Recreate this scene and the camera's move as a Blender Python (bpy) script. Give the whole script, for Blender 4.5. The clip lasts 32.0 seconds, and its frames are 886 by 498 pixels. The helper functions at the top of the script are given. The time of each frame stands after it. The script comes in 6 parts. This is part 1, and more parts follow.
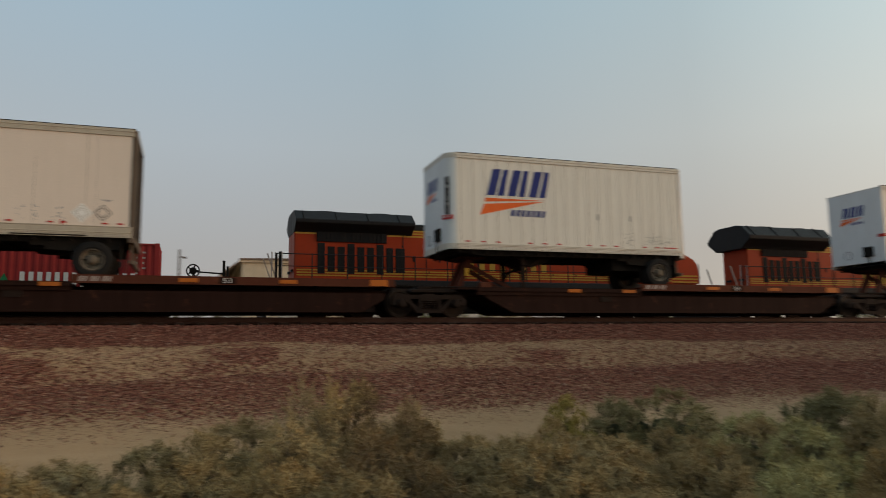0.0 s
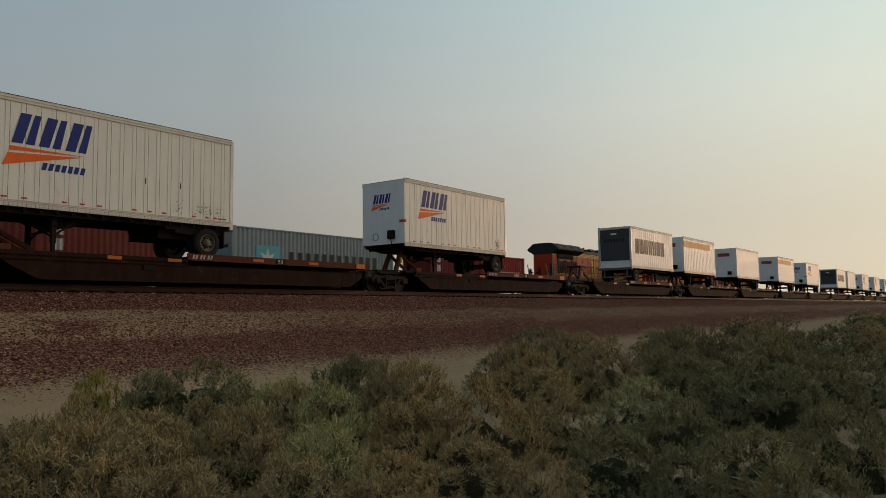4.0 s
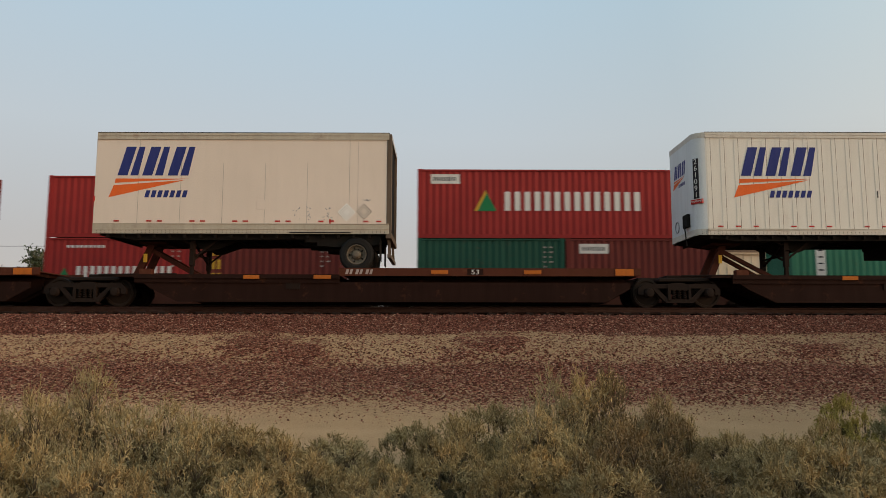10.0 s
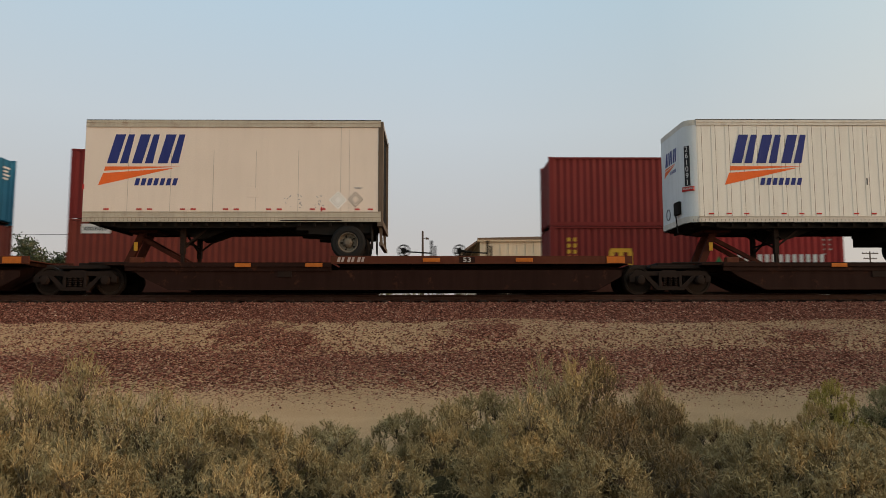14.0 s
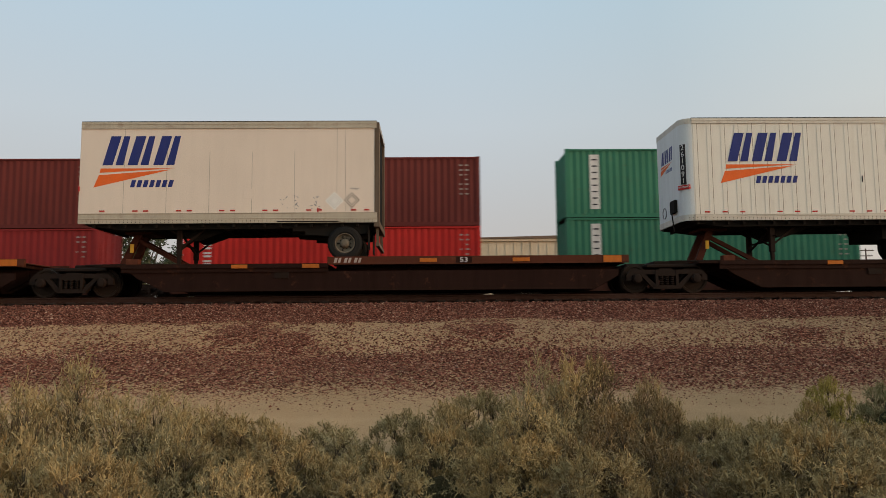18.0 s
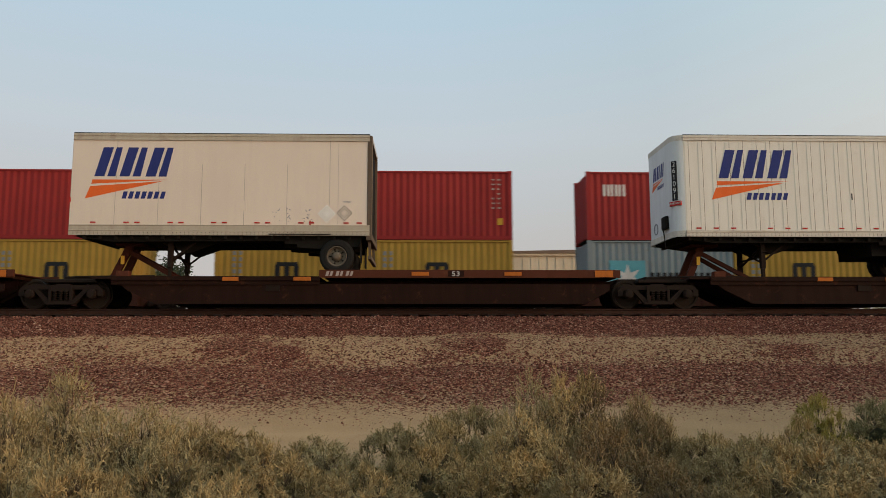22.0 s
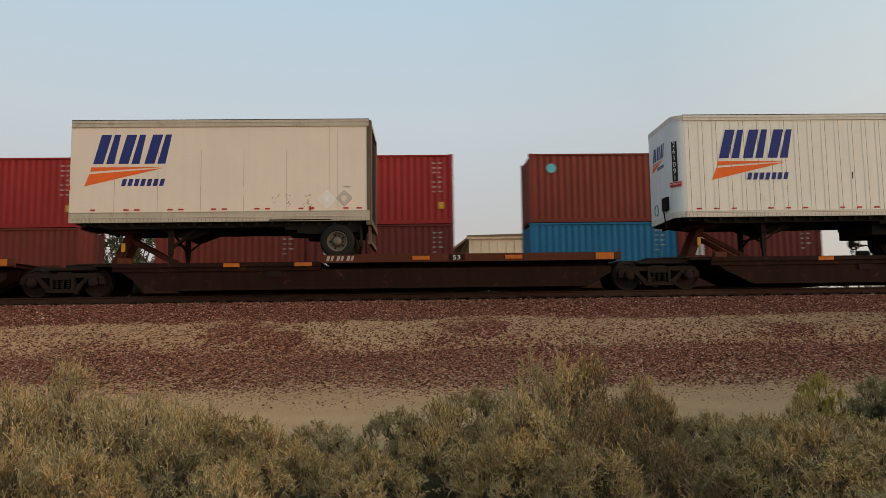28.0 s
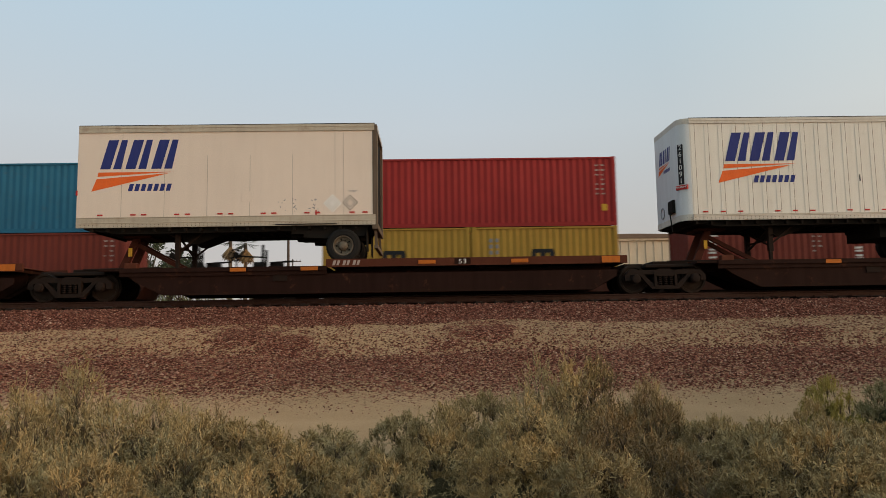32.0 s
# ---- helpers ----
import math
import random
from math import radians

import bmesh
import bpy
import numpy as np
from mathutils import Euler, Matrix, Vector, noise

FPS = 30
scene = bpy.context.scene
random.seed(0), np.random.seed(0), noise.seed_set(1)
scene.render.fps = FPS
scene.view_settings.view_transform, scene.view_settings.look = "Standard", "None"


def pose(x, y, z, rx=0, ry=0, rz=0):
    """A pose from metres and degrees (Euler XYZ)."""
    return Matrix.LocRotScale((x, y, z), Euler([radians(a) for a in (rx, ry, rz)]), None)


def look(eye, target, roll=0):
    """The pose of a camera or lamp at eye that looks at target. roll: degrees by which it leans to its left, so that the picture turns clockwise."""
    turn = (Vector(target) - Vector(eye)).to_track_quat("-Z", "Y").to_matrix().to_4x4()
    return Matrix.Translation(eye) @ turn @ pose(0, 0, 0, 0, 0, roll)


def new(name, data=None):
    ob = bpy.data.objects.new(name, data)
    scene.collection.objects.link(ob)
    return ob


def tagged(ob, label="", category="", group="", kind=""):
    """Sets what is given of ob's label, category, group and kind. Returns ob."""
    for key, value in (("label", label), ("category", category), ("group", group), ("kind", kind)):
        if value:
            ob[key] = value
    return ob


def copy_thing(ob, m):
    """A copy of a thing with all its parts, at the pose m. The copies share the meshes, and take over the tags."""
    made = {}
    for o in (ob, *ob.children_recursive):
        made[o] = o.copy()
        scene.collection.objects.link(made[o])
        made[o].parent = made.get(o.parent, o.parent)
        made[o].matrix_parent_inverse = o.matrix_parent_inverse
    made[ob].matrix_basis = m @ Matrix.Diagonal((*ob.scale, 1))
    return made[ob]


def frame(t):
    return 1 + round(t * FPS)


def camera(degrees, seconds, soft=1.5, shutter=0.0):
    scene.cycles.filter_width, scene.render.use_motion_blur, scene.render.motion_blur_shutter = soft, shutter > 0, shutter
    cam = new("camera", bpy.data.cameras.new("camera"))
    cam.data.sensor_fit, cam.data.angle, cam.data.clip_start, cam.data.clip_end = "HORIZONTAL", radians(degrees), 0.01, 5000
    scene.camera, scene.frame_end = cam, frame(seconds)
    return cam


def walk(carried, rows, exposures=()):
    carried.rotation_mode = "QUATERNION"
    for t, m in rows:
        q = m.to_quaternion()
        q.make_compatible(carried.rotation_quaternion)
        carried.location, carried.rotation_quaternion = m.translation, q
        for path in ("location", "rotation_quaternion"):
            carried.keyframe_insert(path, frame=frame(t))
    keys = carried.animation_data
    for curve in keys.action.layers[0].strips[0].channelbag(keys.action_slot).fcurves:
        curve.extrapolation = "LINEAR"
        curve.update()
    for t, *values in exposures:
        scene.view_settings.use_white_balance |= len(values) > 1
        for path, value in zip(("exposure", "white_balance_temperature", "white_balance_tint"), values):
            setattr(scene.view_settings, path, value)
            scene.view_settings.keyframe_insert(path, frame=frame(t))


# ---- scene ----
# Camera: stands by the line on sandy ground and pans; the eye is 1.6 m above the sand.
cam = camera(61.86, 32.0, soft=0.7, shutter=0.3)
PATH = [
    (0, pose(0, 0, 1.6, 97.46, 0.74, -18.94)),
    (0.1, pose(0, 0, 1.6, 97.24, 1.01, -22.03)),
    (0.2, pose(0, 0, 1.6, 97.19, 0.99, -24.75)),
    (0.3, pose(0, 0, 1.6, 96.90, 0.72, -27.40)),
    (0.4, pose(0, 0, 1.6, 96.87, 0.77, -30.21)),
    (0.5, pose(0, 0, 1.6, 96.77, 0.77, -32.92)),
    (0.6, pose(0, 0, 1.6, 96.44, 1.12, -35.22)),
    (0.7, pose(0, 0, 1.6, 96.11, 1.34, -37.20)),
    (0.8, pose(0, 0, 1.6, 95.73, 1.43, -39.25)),
    (0.9, pose(0, 0, 1.6, 95.81, 1.18, -40.92)),
    (1, pose(0, 0, 1.6, 95.68, 0.81, -42.55)),
    (1.5, pose(0, 0, 1.6, 95.09, 0.43, -48.34)),
    (2, pose(0, 0, 1.6, 94.69, 0.32, -50.53)),
    (2.5, pose(0, 0, 1.6, 94.95, -0.11, -50.71)),
    (3, pose(0, 0, 1.6, 94.87, 0.48, -51.99)),
    (3.5, pose(0, 0, 1.6, 94.59, 0.65, -53.24)),
    (5.5, pose(0, 0, 1.6, 95.31, 0.97, -51.92)),
    (6, pose(0, 0, 1.6, 95.12, 0.96, -51.20)),
    (6.1, pose(0, 0, 1.6, 95.02, 1.84, -48.88)),
    (6.2, pose(0, 0, 1.6, 95.93, 2.24, -45.08)),
    (6.3, pose(0, 0, 1.6, 96.56, 2.25, -39.41)),
    (6.4, pose(0, 0, 1.6, 97.12, 1.90, -32.32)),
    (6.5, pose(0, 0, 1.6, 97.14, 1.23, -25.30)),
    (6.6, pose(0, 0, 1.6, 96.69, 0.72, -19.29)),
    (6.7, pose(0, 0, 1.6, 97.05, 0.45, -12.18)),
    (6.8, pose(0, 0, 1.6, 97.35, 0.46, -5.79)),
    (6.9, pose(0, 0, 1.6, 97.41, -0.04, -1.10)),
    (7, pose(0, 0, 1.6, 97.09, -0.66, 1.82)),
    (7.5, pose(0, 0, 1.6, 96.51, -0.03, 0.97)),
    (8, pose(0, 0, 1.6, 97.07, -0.99, -0.58)),
    (8.5, pose(0, 0, 1.6, 97.20, -0.56, 1.21)),
    (9, pose(0, 0, 1.6, 96.75, -0.02, -0.08)),
    (9.5, pose(0, 0, 1.6, 96.96, -0.08, 0.04)),
    (10, pose(0, 0, 1.6, 96.80, -0.10, -0.22)),
    (10.5, pose(0, 0, 1.6, 96.90, -0.06, -0.32)),
    (11, pose(0, 0, 1.6, 96.54, -0.04, -0.45)),
    (11.5, pose(0, 0, 1.6, 96.80, -0.02, -0.98)),
    (12, pose(0, 0, 1.6, 96.57, 0.05, -1.12)),
    (12.5, pose(0, 0, 1.6, 96.48, 0.14, -0.60)),
    (13, pose(0, 0, 1.6, 96.09, 0.15, -0.35)),
    (13.5, pose(0, 0, 1.6, 96.09, 0.09, -0.47)),
    (14, pose(0, 0, 1.6, 95.85, 0.09, -0.84)),
    (14.5, pose(0, 0, 1.6, 95.54, -0.09, -1.06)),
    (16.5, pose(0, 0, 1.6, 95.75, 0.10, -0.89)),
    (17, pose(0, 0, 1.6, 95.85, 0.09, -1.17)),
    (17.5, pose(0, 0, 1.6, 95.85, 0.30, -0.71)),
    (18, pose(0, 0, 1.6, 95.85, 0.49, -1.05)),
    (18.5, pose(0, 0, 1.6, 96.08, 0.53, -0.84)),
    (19, pose(0, 0, 1.6, 96.07, 0.42, -1.07)),
    (19.5, pose(0, 0, 1.6, 96.15, 0.53, -1.07)),
    (20, pose(0, 0, 1.6, 96.28, 0.58, -1.11)),
    (20.5, pose(0, 0, 1.6, 96.10, 0.77, -0.45)),
    (21, pose(0, 0, 1.6, 96.22, 0.69, -0.57)),
    (21.5, pose(0, 0, 1.6, 95.87, 0.39, -1.03)),
    (22, pose(0, 0, 1.6, 96.93, 0.09, -1.71)),
    (22.5, pose(0, 0, 1.6, 94.61, 0.30, -2.58)),
    (23, pose(0, 0, 1.6, 94.98, 0.65, -1.46)),
    (23.5, pose(0, 0, 1.6, 95.39, 0.63, -1.64)),
    (24, pose(0, 0, 1.6, 95.30, 0.78, -1.51)),
    (24.5, pose(0, 0, 1.6, 95.34, 0.72, -1.73)),
    (25, pose(0, 0, 1.6, 95.42, 0.60, -1.88)),
    (25.5, pose(0, 0, 1.6, 95.51, 0.68, -1.83)),
    (27.5, pose(0, 0, 1.6, 95.44, 0.83, -1.58)),
    (28, pose(0, 0, 1.6, 95.67, 0.80, -1.59)),
    (28.5, pose(0, 0, 1.6, 95.60, 0.98, -1.48)),
    (29, pose(0, 0, 1.6, 95.54, 0.96, -1.62)),
    (29.5, pose(0, 0, 1.6, 95.61, 1.02, -1.70)),
    (30, pose(0, 0, 1.6, 95.57, 0.63, -1.20)),
    (30.5, pose(0, 0, 1.6, 95.76, 0.53, -1.22)),
    (31, pose(0, 0, 1.6, 96.04, 0.70, -1.30)),
    (31.5, pose(0, 0, 1.6, 95.98, 0.92, -1.16)),
    (32, pose(0, 0, 1.6, 95.98, 0.91, -1.12)),
]
# the camera stops down as it turns towards the light
EXPOSURES = [(0, -0.44, 6450, 9), (1.0, -0.64, 6450, 7), (2.0, -0.80, 6350, 7), (3.0, -0.85, 6300, 7), (6.1, -0.86, 6300, 7), (6.6, -0.60, 6200, 6), (7.0, -0.47, 5950, 4), (7.5, -0.32, 6100, 6), (8.0, -0.18, 6450, 10),
             (9.0, -0.16, 6500, 10), (10.0, -0.10, 6500, 10), (12.0, -0.06, 6500, 10), (32, -0.03, 6500, 10)]
walk(cam, PATH, EXPOSURES)

# ---- light: hazy sky shortly before sunset, the veiled sun low behind the camera's right shoulder ----
SUN_EL, SUN_AZ = 7.0, 113.0   # degrees above the horizon; clockwise from +y
sd = Vector((math.sin(radians(SUN_AZ)) * math.cos(radians(SUN_EL)), math.cos(radians(SUN_AZ)) * math.cos(radians(SUN_EL)), math.sin(radians(SUN_EL))))
world = bpy.data.worlds.new("dusk_sky")
scene.world = world
world.use_nodes = True
wt = world.node_tree
wt.nodes.clear()
w_out = wt.nodes.new("ShaderNodeOutputWorld")
w_bg = wt.nodes.new("ShaderNodeBackground")
w_sky = wt.nodes.new("ShaderNodeTexSky")
w_sky.sky_type = "NISHITA"
w_sky.sun_disc = False
w_sky.sun_elevation, w_sky.sun_rotation = radians(SUN_EL), radians(SUN_AZ)
w_sky.air_density, w_sky.dust_density, w_sky.ozone_density = 1.0, 4.0, 1.5
# a thick even haze veils the clear sky: paler and warmer low down, brighter towards the sun
w_tc = wt.nodes.new("ShaderNodeTexCoord")
w_sep = wt.nodes.new("ShaderNodeSeparateXYZ")
wt.links.new(w_tc.outputs["Generated"], w_sep.inputs[0])
w_ramp = wt.nodes.new("ShaderNodeValToRGB")
HAZE = [(0.0, (0.58, 0.525, 0.48)), (0.12, (0.545, 0.535, 0.525)), (0.26, (0.56, 0.622, 0.667)), (0.45, (0.475, 0.635, 0.755)), (0.70, (0.47, 0.63, 0.76)), (1.0, (0.45, 0.61, 0.74))]
while len(w_ramp.color_ramp.elements) < len(HAZE):
    w_ramp.color_ramp.elements.new(0.5)
for e, (pos, c) in zip(w_ramp.color_ramp.elements, HAZE):
    e.position, e.color = pos, (*c, 1)
wt.links.new(w_sep.outputs["Z"], w_ramp.inputs[0])
w_dot = wt.nodes.new("ShaderNodeVectorMath")
w_dot.operation = "DOT_PRODUCT"
wt.links.new(w_tc.outputs["Generated"], w_dot.inputs[0])
w_dot.inputs[1].default_value = sd
w_glow = wt.nodes.new("ShaderNodeMapRange")
w_glow.inputs["From Min"].default_value, w_glow.inputs["From Max"].default_value = -0.3, 1.0
wt.links.new(w_dot.outputs["Value"], w_glow.inputs["Value"])
w_tint = wt.nodes.new("ShaderNodeValToRGB")
GLOW = [(0.0, (1.0, 1.0, 1.0)), (0.2, (0.97, 0.965, 0.94)), (0.45, (1.17, 1.10, 1.0)), (0.7, (1.72, 1.58, 1.36)), (1.0, (2.7, 2.42, 1.85))]
while len(w_tint.color_ramp.elements) < len(GLOW):
    w_tint.color_ramp.elements.new(0.5)
for e, (pos, c) in zip(w_tint.color_ramp.elements, GLOW):
    e.position, e.color = pos, (*c, 1)
wt.links.new(w_glow.outputs[0], w_tint.inputs[0])
w_mul = wt.nodes.new("ShaderNodeMix")
w_mul.data_type, w_mul.blend_type = "RGBA", "MULTIPLY"
w_mul.inputs["Factor"].default_value = 1.0
wt.links.new(w_ramp.outputs[0], w_mul.inputs["A"])
wt.links.new(w_tint.outputs[0], w_mul.inputs["B"])
w_scale = wt.nodes.new("ShaderNodeMix")
w_scale.data_type, w_scale.blend_type = "RGBA", "MULTIPLY"
w_scale.inputs["Factor"].default_value = 1.0
w_scale.inputs["B"].default_value = (0.00175, 0.00175, 0.00175, 1)
wt.links.new(w_sky.outputs[0], w_scale.inputs["A"])
w_add = wt.nodes.new("ShaderNodeMix")
w_add.data_type, w_add.blend_type = "RGBA", "ADD"
w_add.inputs["Factor"].default_value = 1.0
wt.links.new(w_mul.outputs["Result"], w_add.inputs["A"])
wt.links.new(w_scale.outputs["Result"], w_add.inputs["B"])
wt.links.new(w_add.outputs["Result"], w_bg.inputs["Color"])
w_bg.inputs["Strength"].default_value = 1.0
wt.links.new(w_bg.outputs[0], w_out.inputs["Surface"])
sun = new("sun", bpy.data.lights.new("sun", "SUN"))
sun.data.energy, sun.data.angle, sun.data.color = 2.0, radians(22), (1.0, 0.58, 0.33)
sun.matrix_world = look(sd * 100, (0, 0, 0))

# ---- tools ----
RAIL, RAIL2 = 2.48, 2.62          # rail tops of the two tracks
TRACK, TRACK2 = 22.7, 31.42       # centre lines
NEAR2 = 30.2                      # near faces of the containers


def box(bm, x0, x1, y0, y1, z0, z1):
    v = [bm.verts.new((x, y, z)) for z in (z0, z1) for y in (y0, y1) for x in (x0, x1)]
    for f in ((0, 2, 3, 1), (4, 5, 7, 6), (0, 1, 5, 4), (2, 6, 7, 3), (0, 4, 6, 2), (1, 3, 7, 5)):
        bm.faces.new([v[i] for i in f])
    return v


def beam(bm, a, b, w, h=None):
    """A square bar from a to b."""
    a, b, h = Vector(a), Vector(b), h or w
    d = (b - a).normalized()
    s = d.cross(Vector((0, 1, 0)) if abs(d.y) < 0.9 else Vector((0, 0, 1))).normalized()
    u = s.cross(d)
    ring = []
    for p in (a, b):
        ring.append([bm.verts.new(p + s * i * w / 2 + u * j * h / 2) for i, j in ((-1, -1), (1, -1), (1, 1), (-1, 1))])
    for i in range(4):
        bm.faces.new((ring[0][i], ring[0][(i + 1) % 4], ring[1][(i + 1) % 4], ring[1][i]))
    bm.faces.new(ring[0][::-1]), bm.faces.new(ring[1])


def lathe(bm, centre, axis, profile, n=20):
    """Turns a profile of (along, radius) pairs about an axis through centre."""
    c, ax = Vector(centre), Vector(axis).normalized()
    s = ax.orthogonal().normalized()
    u = ax.cross(s)
    rings = []
    for along, r in profile:
        if r <= 1e-5:
            rings.append([bm.verts.new(c + ax * along)])
        else:
            rings.append([bm.verts.new(c + ax * along + (s * math.cos(6.2832 * k / n) + u * math.sin(6.2832 * k / n)) * r) for k in range(n)])
    for p, q in zip(rings, rings[1:]):
        for k in range(n):
            a, b, c2, d = p[k % len(p)], p[(k + 1) % len(p)], q[(k + 1) % len(q)], q[k % len(q)]
            f = [x for i, x in enumerate((a, b, c2, d)) if x not in (a, b, c2, d)[:i]]
            if len(f) > 2:
                bm.faces.new(f)


def rod(bm, a, b, r, n=8):
    a, b = Vector(a), Vector(b)
    d = (b - a).length
    lathe(bm, a, b - a, [(0, 0), (0, r), (d, r), (d, 0)], n)


def slab(bm, outline, y0, y1):
    """An outline of (x, z) points, thickened from y0 to y1."""
    a = [bm.verts.new((x, y0, z)) for x, z in outline]
    b = [bm.verts.new((x, y1, z)) for x, z in outline]
    bm.faces.new(a), bm.faces.new(b[::-1])
    for i in range(len(a)):
        j = (i + 1) % len(a)
        bm.faces.new((a[j], a[i], b[i], b[j]))


def profile_bar(bm, x0, x1, outline):
    """A bar along x with the cross-section given as (y, z) points."""
    a = [bm.verts.new((x0, y, z)) for y, z in outline]
    b = [bm.verts.new((x1, y, z)) for y, z in outline]
    bm.faces.new(a), bm.faces.new(b[::-1])
    for i in range(len(a)):
        j = (i + 1) % len(a)
        bm.faces.new((a[j], a[i], b[i], b[j]))


def bevelled(bm, w, seg=1):
    bmesh.ops.remove_doubles(bm, verts=bm.verts, dist=1e-5)
    bmesh.ops.bevel(bm, geom=[e for e in bm.edges if len(e.link_faces) == 2 and e.calc_face_angle(0) > 0.6], offset=w, segments=seg, affect="EDGES")
    return bm


def finish(name, bm, material, smooth=False):
    bmesh.ops.recalc_face_normals(bm, faces=bm.faces)
    me = bpy.data.meshes.new(name)
    bm.to_mesh(me)
    bm.free()
    me.materials.append(material)
    if smooth:
        for p in me.polygons:
            p.use_smooth = True
    return me


def part(name, bm, material, parent=None, label="", smooth=False):
    ob = new(name, finish(name, bm, material, smooth))
    ob.parent = parent
    if label:
        ob["label"] = label
    return ob


def again(ob, parent, m):
    """The same mesh once more, as another part."""
    o = new(ob.name.split(".")[0], ob.data)
    o.parent, o.matrix_basis = parent, m
    if "label" in ob:
        o["label"] = ob["label"]
    return o


def thing(name, label, category, group="", kind=""):
    return tagged(new(name), label, category, group, kind)


def BM():
    return bmesh.new()


def letters(text, size, place, material, name, parent, label="", turn=(90, 0, 0), spread=1.0):
    cu = bpy.data.curves.new(name, "FONT")
    cu.body, cu.size, cu.align_x, cu.align_y, cu.extrude = text, size, "CENTER", "CENTER", 0.002
    tmp = bpy.data.objects.new(name, cu)
    me = bpy.data.meshes.new_from_object(tmp)
    bpy.data.objects.remove(tmp)
    me.materials.clear()
    me.materials.append(material)
    o = new(name, me)
    o.parent = parent
    o.matrix_basis = pose(*place, *turn) @ Matrix.Diagonal((spread, 1, 1, 1))
    if label:
        o["label"] = label
    return o


# ---- materials ----
MATS = {}


def nodes_of(name):
    m = bpy.data.materials.new(name)
    m.use_nodes = True
    nt = m.node_tree
    return m, nt, nt.nodes["Principled BSDF"]


def link(nt, a, b):
    nt.links.new(a, b)


def noise_node(nt, scale, detail=4.0, rough=0.6, stretch=None, coords="Object"):
    tc = nt.nodes.new("ShaderNodeTexCoord")
    n = nt.nodes.new("ShaderNodeTexNoise")
    n.inputs["Scale"].default_value, n.inputs["Detail"].default_value, n.inputs["Roughness"].default_value = scale, detail, rough
    src = tc.outputs[coords]
    if stretch:
        mp = nt.nodes.new("ShaderNodeMapping")
        mp.inputs["Scale"].default_value = stretch
        link(nt, src, mp.inputs[0])
        src = mp.outputs[0]
    link(nt, src, n.inputs["Vector"])
    return n


def ramp(nt, src, stops):
    r = nt.nodes.new("ShaderNodeValToRGB")
    while len(r.color_ramp.elements) < len(stops):
        r.color_ramp.elements.new(0.5)
    for e, (p, c) in zip(r.color_ramp.elements, stops):
        e.position = p
        e.color = (*c, 1) if len(c) == 3 else (c[0], c[0], c[0], 1)
    link(nt, src, r.inputs[0])
    return r


def blend(nt, fac, a, b, mode="MIX"):
    m = nt.nodes.new("ShaderNodeMix")
    m.data_type, m.blend_type = "RGBA", mode
    for sock, val in ((m.inputs["Factor"], fac), (m.inputs["A"], a), (m.inputs["B"], b)):
        if isinstance(val, (int, float)):
            sock.default_value = val
        elif isinstance(val, tuple):
            sock.default_value = (*val, 1)
        else:
            link(nt, val, sock)
    return m.outputs["Result"]


def bump(nt, bsdf, height, strength, dist=0.02):
    b = nt.nodes.new("ShaderNodeBump")
    b.inputs["Strength"].default_value, b.inputs["Distance"].default_value = strength, dist
    link(nt, height, b.inputs["Height"])
    link(nt, b.outputs[0], bsdf.inputs["Normal"])


def coat(name, col, rough=0.5, metal=0.0, dirt=(0.12, 0.09, 0.07), amount=0.35, big=0.6, fine=30.0, rust=None, vary=0.12, spec=0.12, streak=1.0):
    """Painted or bare surface with faded patches, downward streaks, grime and fine grain."""
    if name in MATS:
        return MATS[name]
    m, nt, b = nodes_of(name)
    a = noise_node(nt, big, 5)
    s = noise_node(nt, 1.0, 5, 0.65, (5.0, 5.0, 0.45))
    g = noise_node(nt, fine, 3)
    base = blend(nt, ramp(nt, a.outputs[0], [(0.3, (0,)), (0.7, (1,))]).outputs[0], tuple(c * (1 - vary) for c in col), tuple(min(1, c * (1 + vary)) for c in col))
    st = ramp(nt, s.outputs[0], [(0.45, (0,)), (0.85, (amount,))])
    c = blend(nt, st.outputs[0], base, dirt)
    if rust:
        r = noise_node(nt, 2.2, 8, 0.7)
        c = blend(nt, ramp(nt, r.outputs[0], [(0.58, (0,)), (0.68, (rust,))]).outputs[0], c, (0.13, 0.05, 0.025))
    c = blend(nt, 0.18, c, ramp(nt, g.outputs[0], [(0.3, tuple(x * 0.6 for x in col)), (0.7, tuple(min(1, x * 1.3) for x in col))]).outputs[0])
    link(nt, c, b.inputs["Base Color"])
    link(nt, ramp(nt, s.outputs[0], [(0.3, (max(rough - 0.1, 0),)), (0.8, (min(1, rough + 0.2),))]).outputs[0], b.inputs["Roughness"])
    b.inputs["Metallic"].default_value = metal
    b.inputs["Specular IOR Level"].default_value = spec
    bump(nt, b, g.outputs[0], 0.12, 0.01)
    MATS[name] = m
    return m


M_white = coat("trailer_white_paint", (0.68, 0.645, 0.57), 0.42, dirt=(0.36, 0.30, 0.23), amount=0.3, big=0.35, rust=0.12, vary=0.05, spec=0.3)
M_cream = coat("trailer_cream_paint", (0.69, 0.585, 0.49), 0.42, dirt=(0.44, 0.37, 0.29), amount=0.2, big=0.3, vary=0.06, spec=0.3)
# cooler white: paint of some trailers, cool shade on the noses of others
M_cool = coat("trailer_cool_white_paint", (0.60, 0.62, 0.62), 0.42, dirt=(0.34, 0.32, 0.29), amount=0.3, big=0.35, rust=0.1, vary=0.05, spec=0.3)
M_rail_beige = coat("dusty_beige_trailer_rail", (0.42, 0.37, 0.29), 0.5, dirt=(0.2, 0.16, 0.12), amount=0.45, rust=0.35, spec=0.25)
